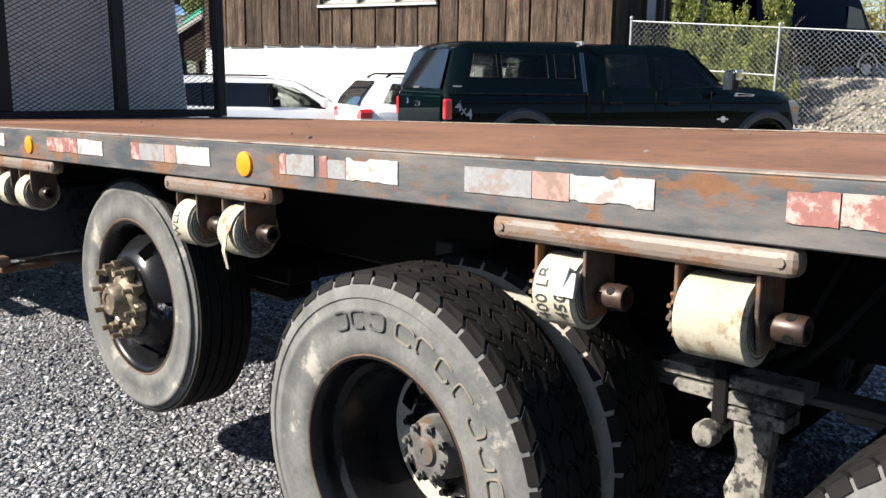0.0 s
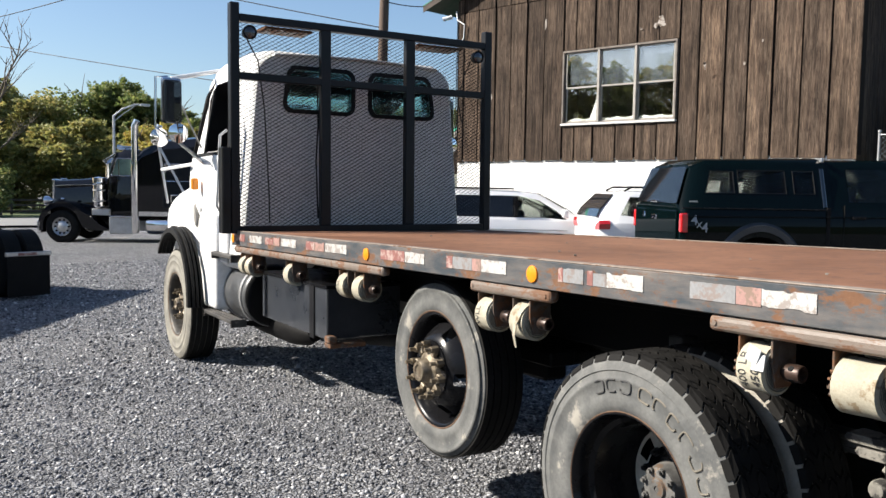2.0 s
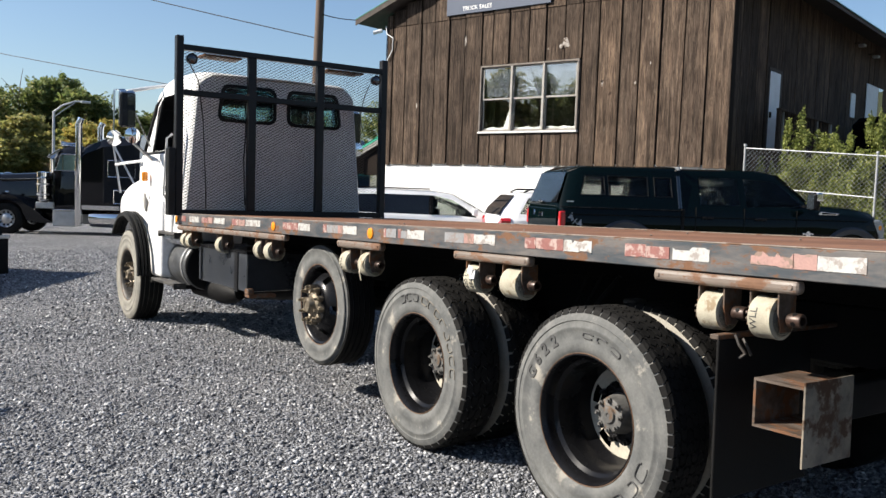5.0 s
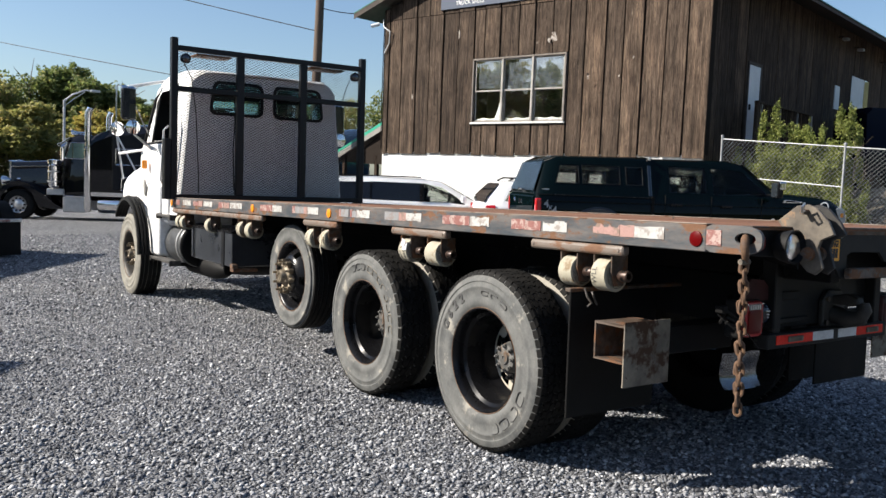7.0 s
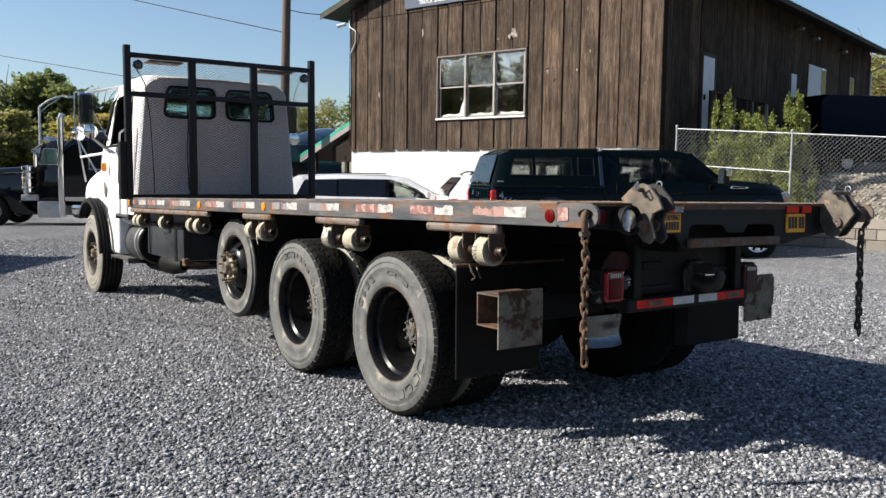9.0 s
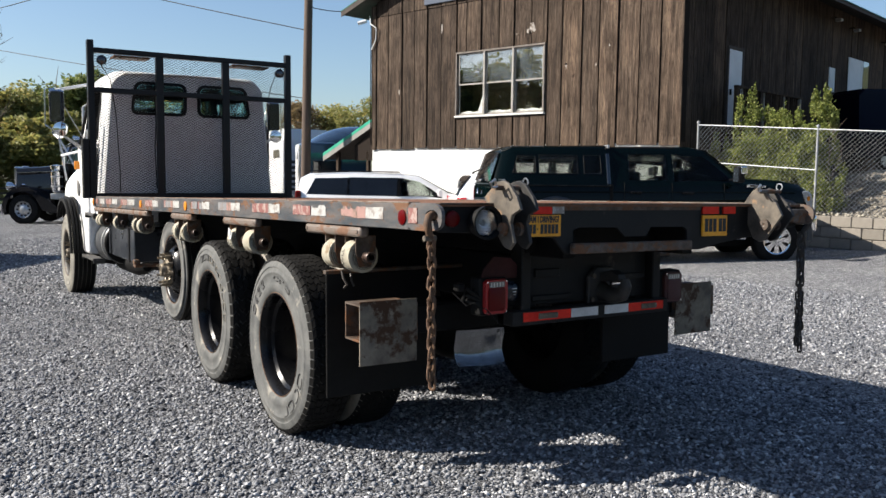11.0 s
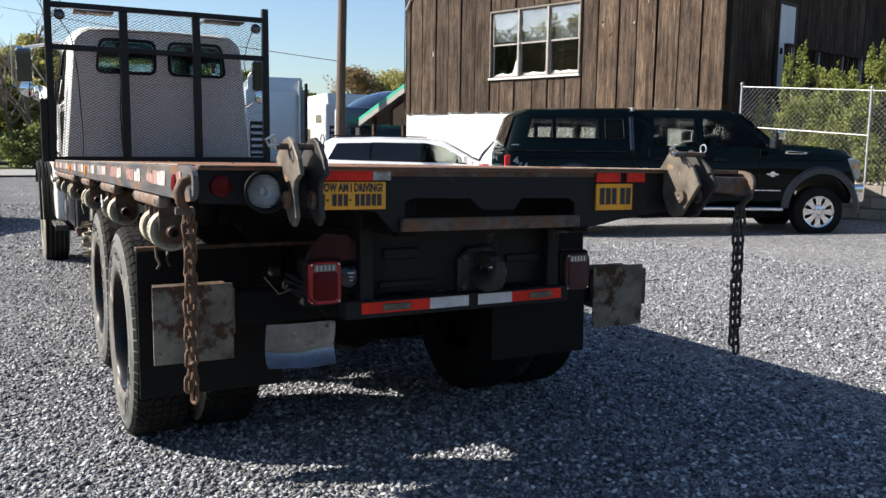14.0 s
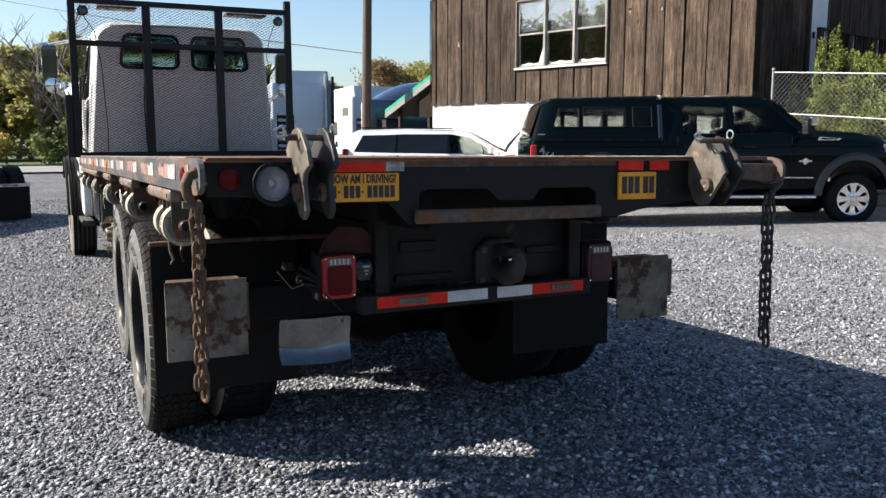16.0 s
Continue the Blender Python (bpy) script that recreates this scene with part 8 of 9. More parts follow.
for sy in (-1, 1):
    part("exhaust_pipe", pipe(fresh(), [(-2.36, sy * 1.12, 0.35), (-2.36, sy * 1.12, 0.5), (-2.36, sy * 1.12, 2.6), (-2.36, sy * 1.12, 2.62), (-2.36, sy * 1.12, 3.8), (-2.44, sy * 1.12, 3.98)], [0.1, 0.13, 0.13, 0.105, 0.105, 0.105], 20), M["chrome"], semi, "tall chrome exhaust stack", smooth=True)
    ac = part("air_cleaner", lathe(fresh(), [(1.15, 0.0001), (1.15, 0.1), (1.22, 0.19), (1.9, 0.19), (1.94, 0.15), (1.98, 0.2), (2.12, 0.2), (2.16, 0.0001)], 24, "Z", (-1.12, sy * 0.93, 0)), M["chrome"], semi, "chrome air cleaner", smooth=True, angle=40)
    for z in (1.35, 1.7):
        part("band", lathe(fresh(), [(z, 0.192), (z, 0.198), (z + 0.05, 0.198), (z + 0.05, 0.192)], 24, "Z", (-1.12, sy * 0.93, 0)), M["aluminium"], ac)
    outer = [(0.76 * math.cos(radians(a)), 0.55 + 0.8 * math.sin(radians(a))) for a in range(-12, 141, 8)] + [(-0.95, 0.86), (-1.25, 0.6), (-1.5, 0.48), (-1.5, 0.42), (-1.1, 0.42), (-0.7, 0.5)]
    inner_pts = [(0.6 * math.cos(radians(a)), 0.55 + 0.62 * math.sin(radians(a))) for a in range(-12, 172, 8)][::-1]
    part("fender", prism(fresh(), outer + inner_pts, "Y", sy * 0.62, sy * 1.2), M["semi_paint"], semi, "black sweeping fender", smooth=True, angle=35)
    part("headlamp", lathe(fresh(), [(0.35, 0.05), (0.5, 0.14), (0.62, 0.15), (0.64, 0.0001)], 20, "X", (0, sy * 0.95, 1.36)), M["chrome"], semi, smooth=True)
    part("fender_lamp", lathe(fresh(), [(0.0, 0.03), (0.1, 0.05), (0.12, 0.0001)], 12, "X", (-0.05, sy * 1.05, 1.42)), M["chrome"], semi, smooth=True)
    bx = part("step_box", box(fresh(), -2.28, -1.53, sy * 0.85, sy * 1.19, 0.32, 0.86, 0.02), M["aluminium"], semi, "bright tread-plate step box")
    part("step_tread", box(fresh(), -2.26, -1.55, sy * 0.84, sy * 1.21, 0.86, 0.9, 0.01), M["chrome"], bx)
    part("cowl_panel", box(fresh(), -1.5, -0.9, sy * 0.6, sy * 1.0, 0.9, 1.12, 0.02), M["aluminium"], semi)
    part("fuel_tank", lathe(fresh(), [(-4.6, 0.0001), (-4.6, 0.28), (-4.55, 0.31), (-2.75, 0.31), (-2.7, 0.28), (-2.7, 0.0001)], 28, "X", (0, sy * 0.88, 0.62)), M["chrome"], semi, "round polished fuel tank", smooth=True, angle=50)
    for wx in (0.0, -5.6, -6.9):
        o = part("wheel", lathe(fresh(), [(0.0, 0.0001), (0.0, 0.12), (-sy * 0.06, 0.2), (-sy * 0.03, 0.28), (0.0, 0.3)], 32, "Y", (wx, sy * 1.19, 0.53)), M["aluminium"], semi, "polished aluminium wheel", smooth=True)
        y1 = sy * 1.18
        part("tyre", lathe(fresh(), [(y1, 0.3), (y1 + sy * 0.01, 0.4), (y1, 0.5), (y1 - sy * 0.03, 0.53), (y1 - sy * 0.26, 0.53), (y1 - sy * 0.29, 0.45), (y1 - sy * 0.29, 0.3)], 40, "Y", (wx, 0, 0.53)), M["rubber_tread"], o, smooth=True, angle=50)
        for k in range(10):
            t = 2 * math.pi * k / 10
            part("hand_hole", cyl(fresh(), (wx + 0.22 * math.cos(t), y1 + sy * 0.0, 0.53 + 0.22 * math.sin(t)), (wx + 0.22 * math.cos(t), y1 - sy * 0.05, 0.53 + 0.22 * math.sin(t)), 0.032, seg=8), M["frame"], o)
for sy in (-0.4, 0.4):
    part("frame_rail", box(fresh(), -7.6, 0.6, sy - 0.045, sy + 0.045, 0.72, 0.97), M["frame"], semi)
part("door_mirror", box(fresh(), -1.62, -1.52, 1.22, 1.42, 2.1, 2.6, 0.03), M["chrome"], semi)

# rear of another black tractor unit at the yard's edge
rt = thing("tractor_truck", "black tractor unit seen from behind, with mud flaps", "truck", pose(-0.58, 15.1, ground_z(0, 15.1), 0, 0, 17), "parked trucks")
for x0 in (-0.62, -2.5):
    part("mud_flap", box(fresh(), x0, x0 + 0.62, -0.01, 0.01, 0.06, 0.66, 0.004), M["flap"], rt, "black mud flap")
    lb = part("light_bar", box(fresh(), x0 - 0.02, x0 + 0.64, -0.03, 0.03, 0.66, 0.72, 0.006), M["aluminium"], rt, "bright light bar")
    part("tape", box(fresh(), x0 + 0.15, x0 + 0.42, -0.034, -0.031, 0.67, 0.71), M["tape_red"], lb)
    for wy in (0.62, 1.95):
        for wx in (x0 + 0.02, x0 + 0.34):
            part("tyre", lathe(fresh(), [(wx, 0.29), (wx - 0.0, 0.45), (wx + 0.025, 0.51), (wx + 0.255, 0.51), (wx + 0.28, 0.45), (wx + 0.28, 0.29)], 40, "X", (0, wy, 0.51), close=True), M["rubber_tread"], rt, smooth=True, angle=50)
for x0 in (-1.75, -0.93):
    part("frame_rail", box(fresh(), x0, x0 + 0.08, 0.1, 6.0, 0.8, 1.05), M["frame"], rt)
part("fifth_wheel", box(fresh(), -1.75, -0.75, 0.8, 1.9, 1.06, 1.16, 0.03), M["frame"], rt)


# unseen box trailers at the yard's open side, added so their shadows cross the gravel
def box_trailer(m):
    o = thing("box_trailer", "unseen white box trailer added to cast a shadow on the gravel", "trailer", m, "parked trailers")
    b = part("body", box(fresh(), -2.5, 0.0, -8.0, 0.0, 0.55, 4.2, 0.02), M["pale_panel"], o, "white panelled body")
    for k in range(9):
        part("rib", box(fresh(), 0.0, 0.015, -7.6 + 0.9 * k, -7.54 + 0.9 * k, 1.2, 4.15), M["aluminium"], b)
    part("chassis", box(fresh(), -1.7, -0.8, -7.8, -0.3, 0.35, 0.56), M["frame"], o)
    for wy in (-6.9, -5.7):
        for wx in (-2.4, -0.4):
            part("tyre", lathe(fresh(), [(wx, 0.28), (wx, 0.47), (wx + 0.03, 0.51), (wx + 0.25, 0.51), (wx + 0.28, 0.47), (wx + 0.28, 0.28)], 28, "X", (0, wy, 0.51), close=True), M["rubber_tread"], o, smooth=True)
    for wx in (-2.2, -0.4):
        part("landing_leg", box(fresh(), wx, wx + 0.1, -1.6, -1.5, 0.0, 0.56), M["frame"], o)
    return o


M["pale_panel"] = surface("white_trailer_panel", (0.55, 0.56, 0.57), (0.65, 0.66, 0.67), 1, 20, (0.35, 0.5))
bt = box_trailer(pose(-4.25, 18.5, ground_z(0, 18.5), 0, 0, -29.5))
copy_thing(bt, pose(-7.16, 8.32, ground_z(0, 8.32), 0, 0, -29.5))

# white, pale blue and dark blue tractor units parked behind the porch
def parked_cab(label, m, w, d, h, paint, dark, fairing=True):
    o = thing("sleeper_cab", label, "truck", m, "parked trucks")
    b = part("cab", box(fresh(), -w / 2, w / 2, 0, d, 0.9, h, 0.12, 3), paint, o, smooth=True, angle=50)
    if fairing:
        part("roof_fairing", prism(fresh(), [(0.0, h - 0.06), (d - 0.4, h - 0.06), (d - 0.7, h + 0.3), (0.1, h + 0.42)], "X", -w / 2 + 0.12, w / 2 - 0.12, 0.04), paint, b)
    else:
        rings = []
        for k in range(8):
            q = k / 7
            rings.append([((w / 2 - 0.05) * math.cos(radians(t)) * (1 - 0.25 * q ** 2), d * (0.05 + 0.9 * q), h - 0.08 + 0.75 * math.sin(radians(t)) * (1 - q ** 2.2)) for t in range(0, 181, 15)])
        part("roof_fairing", loft(fresh(), rings), paint, b, "domed roof fairing", smooth=True, angle=50)
    door = part("door", box(fresh(), -w / 2 - 0.015, -w / 2 + 0.01, d * 0.42, d * 0.92, 1.0, h - 0.4, 0.006), paint, b)
    part("side_window", box(fresh(), -w / 2 - 0.022, -w / 2 - 0.012, d * 0.48, d * 0.88, 1.75, 2.35, 0.004), M["window_glass"], door)
    part("door_handle", box(fresh(), -w / 2 - 0.03, -w / 2 - 0.015, d * 0.48, d * 0.56, 1.25, 1.5, 0.004), M["black_gloss"], door)
    part("sleeper_window", box(fresh(), -w / 2 - 0.012, -w / 2 + 0.01, d * 0.12, d * 0.32, 2.6, 2.95, 0.004), M["window_glass"], b)
    part("rear_fairing", box(fresh(), w / 2 - 0.05, w / 2 + 0.03, -0.35, 0.02, 0.9, h + 0.2, 0.02), dark, b)
    part("exhaust_pipe", cyl(fresh(), (w / 2 - 0.25, -0.18, 0.8), (w / 2 - 0.25, -0.18, h + 0.3), 0.07, seg=14), M["aluminium"], b, smooth=True)
    vent = part("vent", box(fresh(), -w / 2 + 0.2, -w / 2 + 0.85, -0.015, 0.01, 1.2, 2.5, 0.01), dark, b, "dark louvred panel")
    for k in range(5):
        part("louvre", box(fresh(), -w / 2 + 0.24, -w / 2 + 0.81, -0.06, -0.012, 1.3 + 0.24 * k, 1.4 + 0.24 * k, 0.01), paint, vent)
    part("frame", box(fresh(), -0.45, 0.45, -3.2, d, 0.75, 1.0), M["frame"], o)
    for wx in (-w / 2 + 0.15, w / 2 - 0.15):
        for wy in (-2.4, -1.1, d - 0.3):
            part("tyre", lathe(fresh(), [(wx - 0.14, 0.28), (wx - 0.14, 0.47), (wx - 0.11, 0.51), (wx + 0.11, 0.51), (wx + 0.14, 0.47), (wx + 0.14, 0.28)], 28, "X", (0, wy, 0.51), close=True), M["rubber_tread"], o, smooth=True)
    return o


M["pale_blue"] = plain("pale_blue_white_paint", (0.5, 0.58, 0.68), 0.3, coat=0.6)
M["dark_blue"] = plain("dark_blue_paint", (0.02, 0.04, 0.08), 0.25, coat=1.0)
parked_cab("pale blue-white tractor cab seen from behind", pose(8.8, 29.2, ground_z(0, 29), 0, 0, -10), 2.3, 2.6, 3.75, M["pale_blue"], M["black_gloss"])
parked_cab("white tractor cab parked behind the porch", pose(12.97, 32.17, ground_z(0, 32.2), 0, 0, 8), 2.4, 2.8, 3.45, M["suv_paint"], M["grey_trim"])
parked_cab("dark blue tractor cab with a domed roof behind the porch", pose(13.2, 27.4, ground_z(0, 27.2), 0, 0, 78), 2.2, 2.4, 3.05, M["dark_blue"], M["black_gloss"], False)

# ---------------------------------------------------------------- fence, block wall and bank behind it
F0, F_DIR = Vector((13.95, 11.05, 0)), Vector((0.17, -0.985, 0)).normalized()
FM = Matrix(((F_DIR.x, -F_DIR.y, 0, F0.x), (F_DIR.y, F_DIR.x, 0, F0.y), (0, 0, 1, 0), (0, 0, 0, 1)))   # x along the fence, y away from the yard
fence = thing("chain_link_fence", "galvanised chain-link fence on a low block wall", "fence", FM)
FZ0, FZ1 = 0.74, 2.58
M["fence_post"] = surface("weathered_galvanised_post", (0.24, 0.25, 0.26), (0.36, 0.37, 0.38), 6, 60, (0.45, 0.6), metal=0.3, bump=0.05)


def fence_lift(x):
    return 0.14 - 0.064 * min(x, 5.0)


for x in (0.0, 2.85, 5.9, 8.95):
    po = part("post", cyl(fresh(), (x, 0, 0.5), (x, 0, FZ1 + 0.05 + fence_lift(x)), 0.025, seg=12), M["fence_post"], fence, smooth=True)
    part("post_cap", lathe(fresh(), [(FZ1 + 0.05, 0.042), (FZ1 + 0.08, 0.036), (FZ1 + 0.1, 0.0001)], 12, "Z", (x, 0, fence_lift(x))), M["fence_post"], po, smooth=True)
part("top_rail", pipe(fresh(), [(x, 0, FZ1 + fence_lift(x)) for x in (0, 2.85, 5.0, 9.2)], 0.013, 10), M["galvanised"], fence, smooth=True)
part("brace_rail", cyl(fresh(), (0, 0, 1.72 + fence_lift(0)), (2.85, 0, 1.72 + fence_lift(2.85)), 0.013, seg=10), M["galvanised"], fence, smooth=True)


def link_mesh(x0, x1, z0, z1, c=0.1, t=0.0032):
    verts, faces = [], []
    nx, nz = int((x1 - x0) / c), int((z1 - z0) / c)
    for j in range(nz):
        for i in range(nx):
            xa, za = x0 + i * c, z0 + j * c
            for p, q, dy in (((xa, za), (xa + c / 2, za + c / 2), 1), ((xa + c / 2, za + c / 2), (xa + c, za), -1), ((xa, za + c), (xa + c / 2, za + c / 2), -1), ((xa + c / 2, za + c / 2), (xa + c, za + c), 1)):
                k = len(verts)
                s = 1 if (q[1] > p[1]) else -1
                verts += [(p[0] - t * s * 0.7, -t, p[1] + t * 0.7), (q[0] - t * s * 0.7, -t, q[1] + t * 0.7), (q[0] + t * s * 0.7, t, q[1] - t * 0.7), (p[0] + t * s * 0.7, t, p[1] - t * 0.7)]
                faces.append((k, k + 1, k + 2, k + 3))
    me = bpy.data.meshes.new("link_mesh")
    me.from_pydata([(x, y, z + fence_lift(x) * min(1.0, max(0.0, (z - FZ0) / (FZ1 - FZ0)))) for x, y, z in verts], [], faces)
    return me


for x0, x1 in ((0.0, 2.85), (2.85, 5.9), (5.9, 8.95)):
    me = link_mesh(x0 + 0.02, x1 - 0.02, FZ0 + 0.04, FZ1 + 0.03)
    me.materials.append(M["galvanised"])
    o = new("link_mesh", me)
    o.parent = fence
block_wall = tagged(part("wall_retaining", box(fresh(), -0.2, 12.0, -0.14, 0.4, -0.7, FZ0 - 0.02), M["backing"], m=FM), "low retaining wall of tan concrete blocks", "wall", kind="structure")
blk = None
for course in range(4):
    z = -0.15 + course * 0.222
    for k in range(29):
        x = -0.2 + 0.42 * k + (0.21 if course % 2 else 0)
        if blk is None:
            blk = part("block", box(fresh(), 0, 0.41, -0.2, 0.0, 0, 0.214, 0.012), M["concrete_block"], block_wall, m=pose(x, -0.14, z))
        else:
            share("block", blk, block_wall, pose(x, -0.14 + rng.uniform(-0.008, 0.008), z, 0, 0, rng.uniform(-0.6, 0.6)))

# raised ground behind the fence, with a heap of pale stone
def bank_h(x, y):
    q, r_ = max(0, min(1, (x + 0.4 * y - 2.2) / 1.9)), max(0, min(1, (y - 0.4) / 2.4))
    rough = 0.05 * noise.noise((x * 3, y * 3, 2)) + 0.08 * noise.noise((x * 0.9, y * 0.9, 0)) * min(1, y)
    return 0.72 + rough + (0.84 + 0.02 * y) * q * q * (3 - 2 * q) * r_ * r_ * (3 - 2 * r_) + 0.12 * max(0, y - 11.5)


bm = fresh()
nx_, ny_ = 120, 60
pts = []
for j in range(ny_):
    row = []
    for i in range(nx_):
        x, y = -0.3 + 30 * (i / (nx_ - 1)) ** 1.2, 0.1 + 20 * (j / (ny_ - 1)) ** 1.3
        h = bank_h(x, y)
        row.append(bm.verts.new((x, y, h)))
    pts.append(row)
for j in range(ny_ - 1):
    for i in range(nx_ - 1):
        bm.faces.new((pts[j][i], pts[j][i + 1], pts[j + 1][i + 1], pts[j + 1][i]))
bmesh.ops.recalc_face_normals(bm, faces=bm.faces)
tagged(part("ground_bank", bm, M["soil"], m=FM, smooth=True), "raised bank of pale gravelly soil behind the fence", "bank", kind="structure")


# ---------------------------------------------------------------- plants
def leaf_material(name, tones):
    m, nt, p = nodes_of(name)
    fac = nt.nodes.new("ShaderNodeNewGeometry").outputs["Random Per Island"]
    col = ramp(nt, fac, tones)
    big = noise_node(nt, coords(nt), 0.5, 3, 0.6)
    col = mixc(nt, 0.7, col, ramp(nt, big, [(0.35, (0.75,) * 3), (0.65, (1.2,) * 3)]), "MULTIPLY")
    nt.links.new(col, p.inputs["Base Color"])
    p.inputs["Roughness"].default_value = 0.6
    tr = nt.nodes.new("ShaderNodeBsdfTranslucent")
    nt.links.new(col, tr.inputs[0])
    mx = nt.nodes.new("ShaderNodeMixShader")
    mx.inputs[0].default_value = 0.5
    nt.links.new(p.outputs[0], mx.inputs[1])
    nt.links.new(tr.outputs[0], mx.inputs[2])
    nt.links.new(mx.outputs[0], nt.nodes["Material Output"].inputs[0])
    return m


M["leaf_green"] = leaf_material("green_leaves", [(0, (0.08, 0.115, 0.035)), (0.5, (0.145, 0.19, 0.058)), (0.85, (0.24, 0.27, 0.085)), (1, (0.36, 0.32, 0.11))])
M["leaf_olive"] = leaf_material("olive_leaves", [(0, (0.16, 0.18, 0.06)), (0.5, (0.28, 0.28, 0.09)), (0.85, (0.4, 0.36, 0.12)), (1, (0.5, 0.38, 0.14))])
M["leaf_gold"] = leaf_material("yellowing_leaves", [(0, (0.22, 0.22, 0.055)), (0.5, (0.38, 0.34, 0.085)), (0.85, (0.5, 0.41, 0.12)), (1, (0.54, 0.32, 0.11))])
M["leaf_brown"] = leaf_material("browning_leaves", [(0, (0.1, 0.08, 0.04)), (0.5, (0.2, 0.15, 0.075)), (0.85, (0.27, 0.19, 0.09)), (1, (0.34, 0.17, 0.08))])
M["leaf_conifer"] = leaf_material("yellow_green_sprigs", [(0, (0.09, 0.115, 0.025)), (0.5, (0.2, 0.24, 0.055)), (0.85, (0.34, 0.37, 0.1)), (1, (0.5, 0.5, 0.17))])
M["bark"] = surface("grey_brown_bark", (0.1, 0.08, 0.06), (0.17, 0.14, 0.11), 4, 30, (0.85, 0.95), bump=0.5, stretch=(3, 3, 0.4))


def leaves(lobes, n, size, seed, flat=0.6):
    """Small bent leaves scattered through lobes (centre, radii), thicker towards the outside, with gaps."""
    rg = np.random.RandomState(seed)
    w = np.array([l[1][0] * l[1][1] + l[1][0] * l[1][2] for l in lobes])
    pick = rg.choice(len(lobes), n, p=w / w.sum())
    c = np.array([l[0] for l in lobes])[pick]
    r = np.array([l[1] for l in lobes])[pick]
    d = rg.normal(size=(n, 3))
    d /= np.linalg.norm(d, axis=1)[:, None]
    rad = rg.uniform(0.35, 1.0, n) ** 0.45
    # lumps push the surface in and out
    lump = 0.82 + 0.28 * np.sin(d[:, 0] * 7 + seed) * np.sin(d[:, 1] * 6 + 2 * pick) + 0.16 * np.sin(d[:, 2] * 11 + pick)
    p = c + d * r * (rad * lump)[:, None]
    a = rg.normal(size=(n, 3))
    a[:, 2] *= flat
    a /= np.linalg.norm(a, axis=1)[:, None]
    b = np.cross(a, rg.normal(size=(n, 3)))
    b /= np.linalg.norm(b, axis=1)[:, None]
    s = size * rg.uniform(0.6, 1.3, n)[:, None]
    nn = np.cross(a, b)
    v = np.stack([p - a * s, p + b * s * 0.45 + nn * s * 0.15, p + a * s, p - b * s * 0.45 + nn * s * 0.15], 1).reshape(-1, 3)
    me = bpy.data.meshes.new("crown")
    me.vertices.add(4 * n)
    me.vertices.foreach_set("co", v.astype(np.float32).ravel())
    me.loops.add(4 * n)
    me.loops.foreach_set("vertex_index", np.arange(4 * n, dtype=np.int32))
    me.polygons.add(n)
    me.polygons.foreach_set("loop_start", np.arange(0, 4 * n, 4, dtype=np.int32))
    me.update()
    return me


def limbs(bm, h, r, seed, spread, bare=False, depth=3):
    rg = random.Random(seed)

    def grow(p, d, length, rad, level):
        pts, rr = [p], [rad]
        q = Vector(p)
        dd = Vector(d)
        for k in range(4):
            dd = (dd + Vector((rg.uniform(-0.16, 0.16), rg.uniform(-0.16, 0.16), rg.uniform(-0.05, 0.1)))).normalized()
            q = q + dd * length / 4
            pts.append(tuple(q))
            rr.append(rad * (1 - 0.17 * (k + 1)))
        pipe(bm, pts, rr, 7 if level == 0 else 5)
        if level < depth:
            for k in range(4 if level else 6):
                f = rg.uniform(0.35, 1.0)
                i = min(3, int(f * 4))
                base = Vector(pts[i]).lerp(Vector(pts[i + 1]), f * 4 - i)
                side = Vector((rg.uniform(-1, 1), rg.uniform(-1, 1), rg.uniform(0.1, 0.7))).normalized()
                grow(tuple(base), (dd * 0.55 + side * spread).normalized(), length * rg.uniform(0.4, 0.62), rad * (0.48 if bare else 0.42), level + 1)
    grow((0, 0, -0.3), (0, 0, 1), h * 0.62, r, 0)
    return bm


FAR = 1.2


def tree(x, y, h, w, mat, seed, label, n=2600, bare=False, group="trees along the far side of the road", size=0.22):
    rg = random.Random(seed)
    if y > 45:                                     # the far side of the road
        x, y, h, w, size = -1.9 + (x + 1.9) * FAR, 1.2 + (y - 1.2) * FAR, h * FAR, w * FAR, size * FAR
    t = thing("tree", label, "tree", pose(x, y, ground_z(x, y), 0, 0, rg.uniform(0, 360)), group)
    part("trunk", limbs(fresh(), h, 0.011 * h + 0.05 if bare else 0.02 * h + 0.05, seed, 0.8, bare, 3 if bare else 2), M["bark"], t, "grey-brown trunk and limbs")
    if not bare:
        lobes = [((0, 0, h * 0.62), (w * 0.36, w * 0.36, h * 0.3))]
        for k in range(9):
            a = rg.uniform(0, 6.28)
            q = rg.uniform(0.25, 0.95)
            lobes.append(((w * 0.36 * math.cos(a) * (1.15 - q * 0.6), w * 0.36 * math.sin(a) * (1.15 - q * 0.6), h * (0.25 + 0.68 * q)), (w * rg.uniform(0.12, 0.24),) * 2 + (h * rg.uniform(0.07, 0.14),)))
        me = leaves(lobes, n, size, seed)
        me.materials.append(mat)
        o = new("crown", me)
        o.parent = t
    return t


